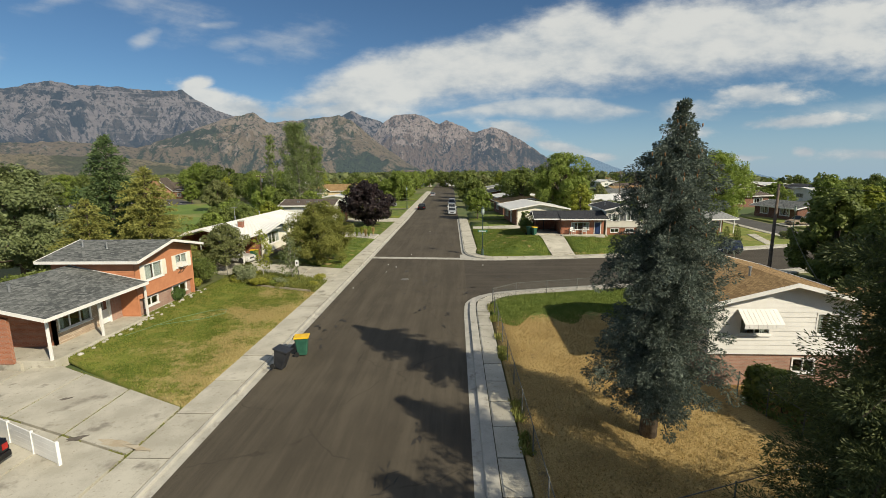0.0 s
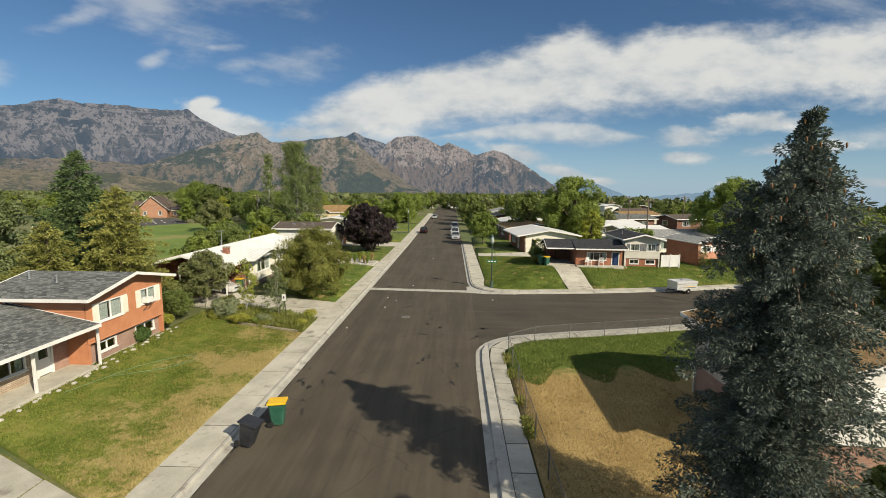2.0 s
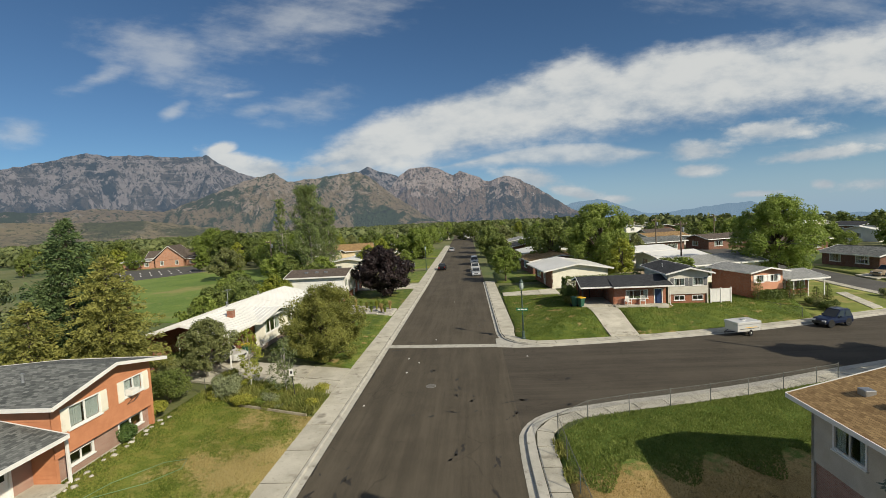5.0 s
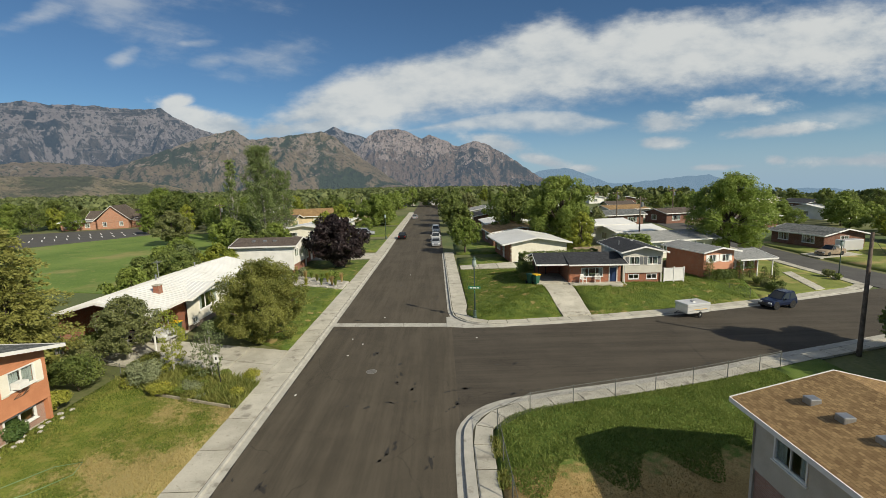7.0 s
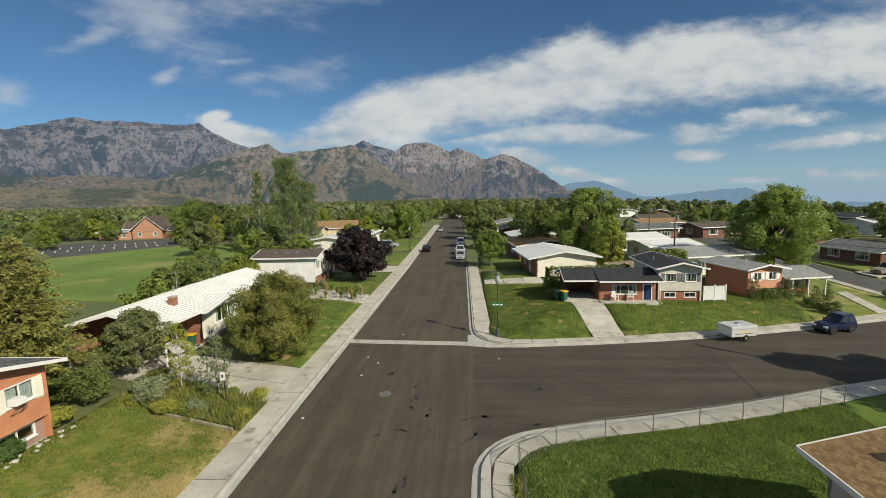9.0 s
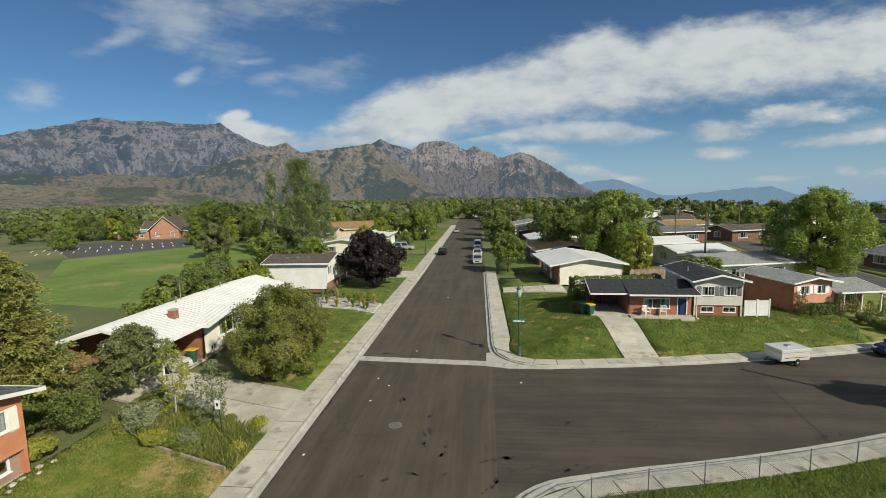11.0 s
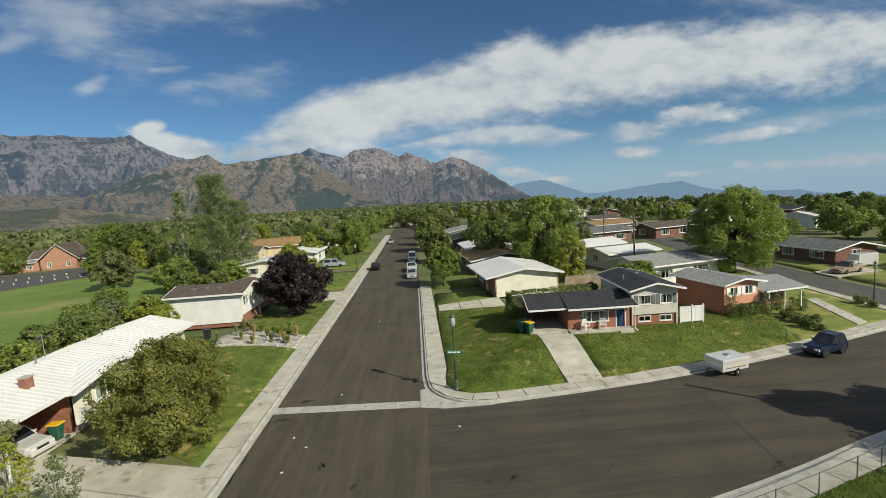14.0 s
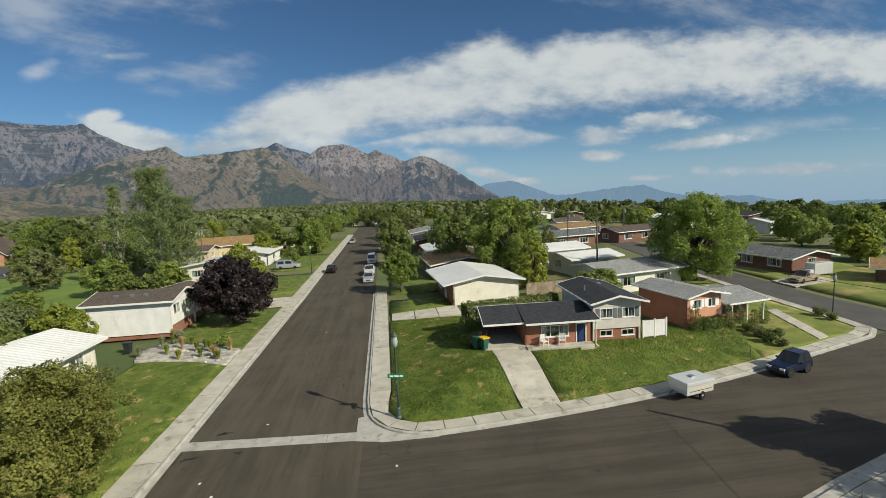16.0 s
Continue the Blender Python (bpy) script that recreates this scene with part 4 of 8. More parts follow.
# ---- houses ----
def wall(parent, p0, p1, z0, z1, mat, openings=(), th=0.16, name="wall", gable=0.0, label="", boards=0.0):
    """A wall from p0 to p1, its outside on the right of that way, with openings (u0, u1, v0, v1, kind) cut through and filled.
    gable: how far a triangle rises above it. boards: the height of lapped boards, each a part."""
    p0, p1 = Vector(p0), Vector(p1)
    length = (p1 - p0).length
    turn = math.degrees(math.atan2(p1.y - p0.y, p1.x - p0.x))
    at = pose(p0.x, p0.y, 0, 0, 0, turn)
    us = sorted({0.0, length, *[o[0] for o in openings], *[o[1] for o in openings]})
    vs = sorted({z0, z1, *[z0 + o[2] for o in openings], *[z0 + o[3] for o in openings]})
    bm = bmesh.new()
    for a, b in zip(us, us[1:]):
        for c, d in zip(vs, vs[1:]):
            if not any(o[0] <= (a + b) / 2 <= o[1] and z0 + o[2] <= (c + d) / 2 <= z0 + o[3] for o in openings):
                box(bm, a, 0, c, b, th, d)
    bmesh.ops.remove_doubles(bm, verts=bm.verts, dist=0.001)
    if gable:
        tri = [(0, z1), (length, z1), (length / 2, z1 + gable)]
        f0, f1 = [bm.verts.new((u, 0, v)) for u, v in tri], [bm.verts.new((u, th, v)) for u, v in tri]
        bm.faces.new(f0)
        bm.faces.new(f1[::-1])
        for i in range(3):
            bm.faces.new((f0[i], f1[i], f1[(i + 1) % 3], f0[(i + 1) % 3]))
    w = part(name, uv_metres(bm), mat, parent, label, at=at)
    if boards:
        v = z0
        while v < z1 + gable - 0.06:
            top = min(v + boards, z1 + gable)
            cut = 0.0 if v < z1 else (v + boards * 0.5 - z1) / gable * length / 2
            a, b = cut, length - cut
            spans = [(a, b)]
            for o in openings:
                if z0 + o[2] < top - 0.01 and z0 + o[3] > v + 0.01:
                    spans = [q for s in spans for q in ((s[0], min(s[1], o[0])), (max(s[0], o[1]), s[1])) if q[1] - q[0] > 0.03]
            for s in spans:
                b2 = bmesh.new()
                vv = [b2.verts.new(c) for c in ((s[0], -0.030, v), (s[1], -0.030, v), (s[1], -0.006, top), (s[0], -0.006, top), (s[0], 0, v), (s[1], 0, v))]
                b2.faces.new((vv[0], vv[1], vv[2], vv[3]))
                b2.faces.new((vv[4], vv[5], vv[1], vv[0]))
                part("siding_board", b2, mat, w)
            v += boards
    for u0, u1, v0, v1, kind in openings:
        opening(w, u0, u1, z0 + v0, z0 + v1, kind, th)
    return w


def pleats(u0, u1, v0, v1):
    """A hanging curtain in folds, with a little thickness."""
    bm = bmesh.new()
    n = max(4, int((u1 - u0) / 0.035))
    rows = []
    for depth in (0.0, 0.008):
        line = [(u0 + (u1 - u0) * k / n, 0.115 + depth + 0.022 * math.sin(k * 1.9)) for k in range(n + 1)]
        rows.append(([bm.verts.new((x, y, v0)) for x, y in line], [bm.verts.new((x, y, v1)) for x, y in line]))
    for lo, hi in rows:
        for k in range(n):
            bm.faces.new((lo[k], lo[k + 1], hi[k + 1], hi[k]))
    return bm


def opening(w, u0, u1, v0, v1, kind, th):
    """Fills an opening: a window with frame and panes, a door, or a dark carport mouth."""
    if kind == "open":
        return
    if kind == "door" or kind == "blue_door" or kind == "white_door":
        mat = {"door": WHITE_PAINT, "white_door": WHITE_PAINT, "blue_door": BLUE_DOOR}[kind]
        d = part("door", box(bmesh.new(), u0 + 0.05, 0.05, v0 + 0.02, u1 - 0.05, 0.10, v1 - 0.05, 0.01), mat, w, {"blue_door": "dark blue panelled front door"}.get(kind, "white front door"))
        bm = bmesh.new()
        box(bm, u0 - 0.05, -0.04, v0, u0 + 0.05, 0.08, v1 + 0.05)
        box(bm, u1 - 0.05, -0.04, v0, u1 + 0.05, 0.08, v1 + 0.05)
        box(bm, u0 + 0.05, -0.04, v1 - 0.05, u1 - 0.05, 0.08, v1 + 0.05)
        part("door_frame", bm, WHITE_PAINT, w)
        if kind != "blue_door":
            part("door_pane", Box(u0 + 0.2, 0.03, v0 + 1.0, u1 - 0.2, 0.048, v1 - 0.3), GLASS, w)
        return
    bars = {"window": 2, "wide": 3, "single": 1, "small": 2, "sash": 1, "curtained": 2}[kind]
    f = 0.05
    bm = bmesh.new()
    box(bm, u0 - f, -0.035, v0 - f, u1 + f, 0.06, v0 + f * 0.6)
    box(bm, u0 - f, -0.035, v1 - f * 0.6, u1 + f, 0.06, v1 + f)
    box(bm, u0 - f, -0.035, v0 + f * 0.6, u0 + f * 0.6, 0.06, v1 - f * 0.6)
    box(bm, u1 - f * 0.6, -0.035, v0 + f * 0.6, u1 + f, 0.06, v1 - f * 0.6)
    for i in range(1, bars):
        u = u0 + (u1 - u0) * i / bars
        box(bm, u - 0.025, -0.02, v0 + f * 0.6, u + 0.025, 0.05, v1 - f * 0.6)
    part("window_frame", bm, WHITE_PAINT, w)
    for i in range(bars):
        a, b = u0 + (u1 - u0) * i / bars, u0 + (u1 - u0) * (i + 1) / bars
        part("pane", Box(a + 0.03, 0.035, v0 + 0.03, b - 0.03, 0.041, v1 - 0.03), PANE, w)
    spans = {"curtained": ((0.0, 0.47), (0.55, 1.0)), "window": ((0.0, 0.30), (0.72, 1.0)), "wide": ((0.0, 0.20), (0.82, 1.0))}.get(kind, ())
    for a, b in spans:
        part("curtain", pleats(u0 + (u1 - u0) * a, u0 + (u1 - u0) * b, v0 + 0.02, v1), CURTAIN, w)
    part("window_sill", Box(u0 - 0.1, -0.09, v0 - 0.11, u1 + 0.1, 0.02, v0 - f - 0.003), WHITE_PAINT, w)


def gable_roof(parent, x0, y0, x1, y1, eave, ridge, axis, mat, fascia=None, thick=0.14, peak=0.5, ribs=0.0, joined=None):
    """Two slopes with a thickness over the rectangle, the ridge along axis, and pale boards along its edges."""
    fascia = fascia or WHITE_PAINT
    roof = part("roof", bmesh.new(), mat, parent)
    if axis == "x":
        ym = y0 + (y1 - y0) * peak
        slopes = [((x0, y0, eave), (x1, y0, eave), (x1, ym, ridge), (x0, ym, ridge)), ((x1, y1, eave), (x0, y1, eave), (x0, ym, ridge), (x1, ym, ridge))]
    else:
        xm = x0 + (x1 - x0) * peak
        slopes = [((x0, y1, eave), (x0, y0, eave), (xm, y0, ridge), (xm, y1, ridge)), ((x1, y0, eave), (x1, y1, eave), (xm, y1, ridge), (xm, y0, ridge))]
    bm = bmesh.new()
    for q in slopes:
        top = [bm.verts.new(p) for p in q]
        low = [bm.verts.new((p[0], p[1], p[2] - thick)) for p in q]
        bm.faces.new(top)
        bm.faces.new(low[::-1])
        for i in range(4):
            bm.faces.new((low[i], low[(i + 1) % 4], top[(i + 1) % 4], top[i]))
    old, roof.data = roof.data, mesh_of(uv_metres(bm), mat)
    bpy.data.meshes.remove(old)
    for q in slopes:
        for i, j in ((0, 1), (1, 2), (3, 0)):
            a, b = Vector(q[i]), Vector(q[j])
            if joined is not None and abs(a.x - joined) < 0.05 and abs(b.x - joined) < 0.05:
                continue
            board(roof, a, b, (a + b) / 2 - (Vector(q[0]) + Vector(q[1]) + Vector(q[2]) + Vector(q[3])) / 4, fascia)
        if ribs:
            a, b, c, d = (Vector(p) for p in q)
            n = int((b - a).length / ribs)
            up = (b - a).cross(d - a).normalized()
            for k in range(n + 1):
                s, e = a + (b - a) * k / n, d + (c - d) * k / n
                tb = bmesh.new()
                side = (b - a).normalized() * 0.022
                vs = [tb.verts.new(p) for p in (s - side, s + side, e + side, e - side)]
                vt = [tb.verts.new(p + up * 0.045) for p in (s - side * 0.6, s + side * 0.6, e + side * 0.6, e - side * 0.6)]
                tb.faces.new(vt)
                for i in range(4):
                    tb.faces.new((vs[i], vs[(i + 1) % 4], vt[(i + 1) % 4], vt[i]))
                part("rib", tb, mat, roof)
    return roof


def board(parent, a, b, out, mat, h=0.20, th=0.045, name="fascia_board"):
    """A board along the edge a-b, standing out to the side of out."""
    out = Vector((out.x, out.y, 0))
    d = (b - a)
    n = Vector((d.y, -d.x, 0)).normalized()
    if n.dot(out) < 0:
        n = -n
    bm = bmesh.new()
    lo = [a - Vector((0, 0, h - 0.025)) + n * 0.002, b - Vector((0, 0, h - 0.025)) + n * 0.002]
    v = [bm.verts.new(p) for p in (lo[0], lo[1], lo[1] + n * th, lo[0] + n * th)]
    t = [bm.verts.new(q.co + Vector((0, 0, h))) for q in v]
    bm.faces.new(t)
    bm.faces.new(v[::-1])
    for i in range(4):
        bm.faces.new((v[i], v[(i + 1) % 4], t[(i + 1) % 4], t[i]))
    return part(name, bm, mat, parent)


def vent(parent, x, y, z, kind="pipe"):
    if kind == "pipe":
        part("vent_pipe", lathe([(0.10, -0.25), (0.06, 0.0), (0.06, 0.35), (0.09, 0.36), (0.09, 0.44), (0.01, 0.47)], 10), STEEL, parent, at=pose(x, y, z))
    else:
        part("roof_vent", box(bmesh.new(), -0.22, -0.22, -0.15, 0.22, 0.22, 0.14, 0.04), STEEL, parent, "galvanised roof vent", at=pose(x, y, z))


BLUE_DOOR = material("blue_door", (0.02, 0.04, 0.11), (0.03, 0.055, 0.14), 2.0, 0.4)


def post(parent, x, y, z0, z1, mat=None, r=0.055):
    part("post", box(bmesh.new(), x - r, y - r, z0, x + r, y + r, z1, 0.01), mat or WHITE_PAINT, parent)


def shutter(parent, u, v0, v1, mat):
    """A louvred shutter in one moulded piece: the face runs in steps from slat to slat."""
    bm = bmesh.new()
    steps = [(v0, -0.045)]
    n = 8
    for k in range(n):
        z0, z1 = v0 + 0.08 + k * (v1 - v0 - 0.16) / n, v0 + 0.08 + (k + 1) * (v1 - v0 - 0.16) / n
        steps += [(z0, -0.045), (z0 + 0.005, -0.075), (z1 - 0.01, -0.05)]
    steps += [(v1 - 0.07, -0.045), (v1, -0.045)]
    l, r = [bm.verts.new((u - 0.2, y, z)) for z, y in steps], [bm.verts.new((u + 0.2, y, z)) for z, y in steps]
    lb, rb = [bm.verts.new((u - 0.2, -0.02, z)) for z, y in steps], [bm.verts.new((u + 0.2, -0.02, z)) for z, y in steps]
    for i in range(len(steps) - 1):
        bm.faces.new((l[i], r[i], r[i + 1], l[i + 1]))
        bm.faces.new((lb[i], l[i], l[i + 1], lb[i + 1]))
        bm.faces.new((r[i], rb[i], rb[i + 1], r[i + 1]))
    bm.faces.new((lb[0], rb[0], r[0], l[0]))
    bm.faces.new((l[-1], r[-1], rb[-1], lb[-1]))
    part("shutter", bm, mat, parent)


# the orange split-level house
def orange_house():
    h = thing("split_level_house", "orange-sided split-level house with grey shingle roof and white posts", "house", (-21.9, -18.3, 0.42))
    h.scale = (1.0, 1.0, 0.90)
    part("foundation", Box(-5.15, -3.15, -0.6, 0.0, 3.15, -0.004), CONCRETE, h)
    part("foundation", Box(-7.45, -10.35, -0.6, -0.92, -3.16, -0.004), CONCRETE, h)
    # two-storey block
    wall(h, (0, -3.1), (0, 3.1), 0, 1.35, PINK_BRICK, [(0.8, 2.2, 0.5, 1.1, "small"), (3.9, 5.6, 0.5, 1.15, "small")])
    up = wall(h, (0.25, -3.2), (0.25, 3.2), 1.35, 4.25, ORANGE_SIDING, [(0.9, 2.7, 1.2, 2.35, "curtained"), (4.3, 5.7, 1.35, 2.35, "curtained")], gable=0.85, boards=0.2)
    for u in (0.66, 2.94, 4.06, 5.94):
        shutter(up, u, 2.5, 3.75, CREAM_PAINT)
    ac = part("air_conditioner", box(bmesh.new(), 4.42, -0.42, 2.74, 4.95, 0.03, 3.10, 0.02), WHITE_PAINT, up, "white window air conditioner on a bracket")
    bm = bmesh.new()
    tube(bm, [(4.45, -0.45, 2.70), (4.45, -0.04, 2.2), (4.9, -0.04, 2.2), (4.9, -0.45, 2.70)], 0.025, 6)
    part("bracket", bm, WOOD_POLE, ac)
    wall(h, (-5.2, -3.2), (0.25, -3.2), 0, 4.25, ORANGE_SIDING, boards=0.2)
    wall(h, (0.25, 3.2), (-5.2, 3.2), 0, 4.25, ORANGE_SIDING)
    wall(h, (-5.2, 3.2), (-5.2, -3.2), 0, 4.25, ORANGE_SIDING, gable=0.85)
    gable_roof(h, -5.75, -3.75, 0.95, 3.75, 4.32, 5.25, "x", ROOF_GREY)
    vent(h, -2.6, -1.6, 4.9)
    vent(h, -4.6, -1.2, 5.0)
    # long low block with the porch
    wall(h, (-0.9, -8.2), (-0.9, -3.2), 0, 2.6, LEDGE_STONE, [(3.1, 4.0, 0.12, 2.15, "white_door"), (0.3, 2.5, 0.95, 2.1, "wide")])
    part("brick_panel", uv_metres(Box(-0.895, -4.15, 0.0, -0.87, -3.25, 2.55)), PINK_BRICK, h)
    wall(h, (-7.5, -8.2), (-0.9, -8.2), 0, 2.6, RUST_BRICK)
    wall(h, (-7.5, -3.2), (-7.5, -10.4), 0, 2.6, RUST_BRICK)
    wall(h, (-7.5, -10.4), (-1.2, -10.4), 0, 2.6, RUST_BRICK, [(0.8, 5.6, 0.0, 2.2, "open")], gable=0.9)
    gable_roof(h, -8.1, -10.75, 1.15, -3.3, 2.75, 3.95, "y", ROOF_GREY, peak=0.45)
    for y in (-2.85, -6.7, -10.1):
        post(h, 0.55, y, -0.4, 2.6)
    part("porch_slab", box(bmesh.new(), -1.3, -10.2, -0.5, 0.75, -3.2, 0.12, 0.02), CONCRETE, h)
    vent(h, -2.6, -8.6, 3.65)


orange_house()


# the low house with the white metal roof
def white_roof_house():
    h = thing("metal_roof_house", "low house with white ribbed metal roof, brick and cream walls, carport", "house", (-22.5, 0.0, 0.15))
    wall(h, (-0.3, 0.0), (-0.3, 14.3), 0, 3.0, CREAM_PAINT, [(2.2, 5.4, 1.2, 2.55, "wide"), (11.1, 12.8, 1.4, 2.4, "window"), (0.9, 1.7, 0.35, 0.8, "small"), (7.8, 8.7, 0.15, 2.2, "white_door")])
    wall(h, (-7.0, 0.0), (-0.3, 0.0), 0, 3.0, RED_BRICK)
    wall(h, (-0.3, 14.3), (-7.0, 14.3), 0, 3.0, CREAM_PAINT, gable=0.8)
    wall(h, (-7.0, 14.3), (-7.0, -5.0), 0, 3.0, RED_BRICK)
    part("stone_base", Box(-0.33, 0.02, -0.1, -0.303 + 0.06, 14.28, 0.32), LEDGE_STONE, h)
    gable_roof(h, -7.5, -5.8, 0.5, 14.8, 3.12, 4.15, "y", ROOF_WHITE, ribs=0.42, thick=0.1)
    # wider eave over the front rooms
    gable_roof(h, -3.4, -1.2, 1.0, 7.2, 3.10, 3.72, "x", ROOF_WHITE, ribs=0.42, thick=0.1)
    ch = part("chimney", uv_metres(box(bmesh.new(), -2.0, -1.4, 3.0, -1.5, -0.9, 4.3, 0.01)), RED_BRICK, h, "short red brick chimney")
    part("cap", Box(-2.05, -1.45, 4.31, -1.45, -0.85, 4.38), CONCRETE, ch)
    for x, y in ((0.25, -5.3), (-7.2, -5.3), (-4.0, -5.3)):
        post(h, x, y, -0.05, 3.05, WHITE_PAINT, 0.05)
    for x, y in ((-4.2, 2.6), (-4.1, 9.0)):
        vent(h, x, y, 4.05)
    part("carport_slab", box(bmesh.new(), -6.9, -5.4, -0.1, -0.2, -0.1, 0.06, 0.02), CONCRETE, h)
    mast = bmesh.new()
    tube(mast, [(-5.2, 4.6, 3.8), (-5.2, 4.6, 5.5)], 0.03, 6)
    for k in range(5):
        tube(mast, [(-5.6 + k * 0.02, 4.3 + k * 0.16, 5.3 + 0.02 * k), (-4.8 - k * 0.02, 4.3 + k * 0.16, 5.3 + 0.02 * k)], 0.012, 4)
    part("antenna", mast, STEEL, h)


white_roof_house()


def white_split_house():
    h = thing("white_sided_house", "white-sided split-level house with brown roof over a brick base", "house", (-21.3, 27.4, 0.15))
    wall(h, (-0.2, -2.9), (-0.2, 2.9), 0, 1.25, RED_BRICK)
    wall(h, (0, -3.0), (0, 3.0), 1.25, 3.95, WHITE_PAINT, [(0.7, 2.3, 1.0, 2.1, "window"), (3.6, 5.0, 1.0, 2.1, "window")], gable=0.7, boards=0.22)
    wall(h, (-8.2, -3.0), (0, -3.0), 0.5, 3.95, WHITE_PAINT, boards=0.22)
    wall(h, (-8.2, -2.9), (-0.2, -2.9), 0, 0.5, RED_BRICK)
    wall(h, (0, 3.0), (-8.2, 3.0), 0, 3.95, WHITE_PAINT)
    wall(h, (-8.2, 3.0), (-8.2, -3.0), 0, 3.95, WHITE_PAINT)
    gable_roof(h, -8.7, -3.5, 0.6, 3.5, 4.0, 4.85, "x", ROOF_DARKBROWN)
    for x in (-2.9, -4.3, -5.9):
        vent(h, x, -1.6, 4.5, "box")
    wall(h, (-0.8, 3.0), (-0.8, 11.0), 0, 2.5, RED_BRICK, [(1.2, 3.6, 0.9, 2.0, "wide"), (5.0, 5.9, 0.05, 2.1, "door")])
    wall(h, (-0.8, 11.0), (-8.5, 11.0), 0, 2.5, RED_BRICK)
    wall(h, (-8.5, 11.0), (-8.5, 3.0), 0, 2.5, RED_BRICK)
    gable_roof(h, -9.0, 3.05, 0.7, 11.6, 2.6, 3.7, "y", ROOF_DARKBROWN)


white_split_house()


def corner_house():
    h = thing("corner_house", "brick house with black shingle roof, beige upper storey and carport", "house", (12.65, 8.9, 1.38), -3.0)
    h.scale = (0.845, 0.845, 0.77)
    # low block: brick front with porch, carport at its end
    wall(h, (0.0, 0.0), (6.4, 0.0), 0, 2.55, RUST_BRICK, [(1.6, 4.2, 0.85, 2.0, "wide"), (5.0, 5.95, 0.05, 2.1, "blue_door")])
    wall(h, (0.0, 5.8), (0.0, 0.0), 0, 2.55, RUST_BRICK)
    wall(h, (0.0, 5.8), (-3.6, 5.8), 0, 2.55, RED_BRICK)
    wall(h, (-3.45, 5.8), (-3.45, 3.6), 0, 2.55, RED_BRICK)
    wall(h, (6.4, 5.8), (0, 5.8), 0, 2.55, RED_BRICK)
    gable_roof(h, -0.2, -1.15, 6.9, 6.6, 2.72, 3.75, "x", ROOF_BLACK, peak=0.52, joined=-0.2)
    gable_roof(h, -4.1, -0.55, -0.2, 6.6, 2.71, 3.745, "x", ROOF_BLACK, peak=0.48, joined=-0.2)
    for x, y in ((-3.7, 0.25), (-3.7, 3.0), (-1.9, 5.2)):
        post(h, x, y, -0.1, 2.6, DARK_STEEL, 0.05)
    part("porch_slab", box(bmesh.new(), 0.0, -1.1, -0.25, 6.4, -0.05, 0.08, 0.02), CONCRETE, h)
    part("carport_slab", box(bmesh.new(), -3.9, -0.3, -0.25, -0.02, 5.7, 0.06, 0.02), CONCRETE, h)
    part("step", box(bmesh.new(), 4.9, -1.5, -0.3, 6.2, -1.12, -0.05, 0.02), CONCRETE, h)
    # two-storey block
    wall(h, (6.9, 0.55), (11.5, 0.55), -0.2, 1.15, RUST_BRICK, [(0.7, 1.9, 0.5, 1.1, "small"), (2.9, 4.1, 0.5, 1.1, "small")])
    up = wall(h, (6.8, 0.4), (11.6, 0.4), 1.15, 4.05, BEIGE_SIDING, [(0.75, 2.0, 1.2, 2.2, "window"), (3.0, 4.2, 1.2, 2.2, "window")], gable=0.62, boards=0.2)
    for u in (0.5, 2.25, 2.75, 4.45):
        shutter(up, u, 2.3, 3.4, SHUTTER_GREY)
    wall(h, (11.6, 0.4), (11.6, 9.4), -0.2, 4.05, BEIGE_SIDING)
    wall(h, (6.8, 9.4), (6.8, 0.4), -0.2, 4.05, BEIGE_SIDING)
    wall(h, (11.6, 9.4), (6.8, 9.4), -0.2, 4.05, BEIGE_SIDING, gable=0.62)
    gable_roof(h, 6.3, -0.35, 12.1, 10.0, 4.12, 4.9, "y", ROOF_BLACK)
    vent(h, 7.6, 4.5, 4.55)
    vent(h, 9.9, 6.5, 4.6, "box")
    pipe = bmesh.new()
    tube(pipe, [(6.55, -0.95, 2.5), (6.55, -0.98, 0.1), (6.7, -1.35, -0.05)], 0.045, 8)
    part("downpipe", pipe, WHITE_PAINT, h)


SHUTTER_GREY = material("shutter_grey", (0.10, 0.105, 0.11), (0.14, 0.145, 0.15), 3.0, 0.6)
corner_house()


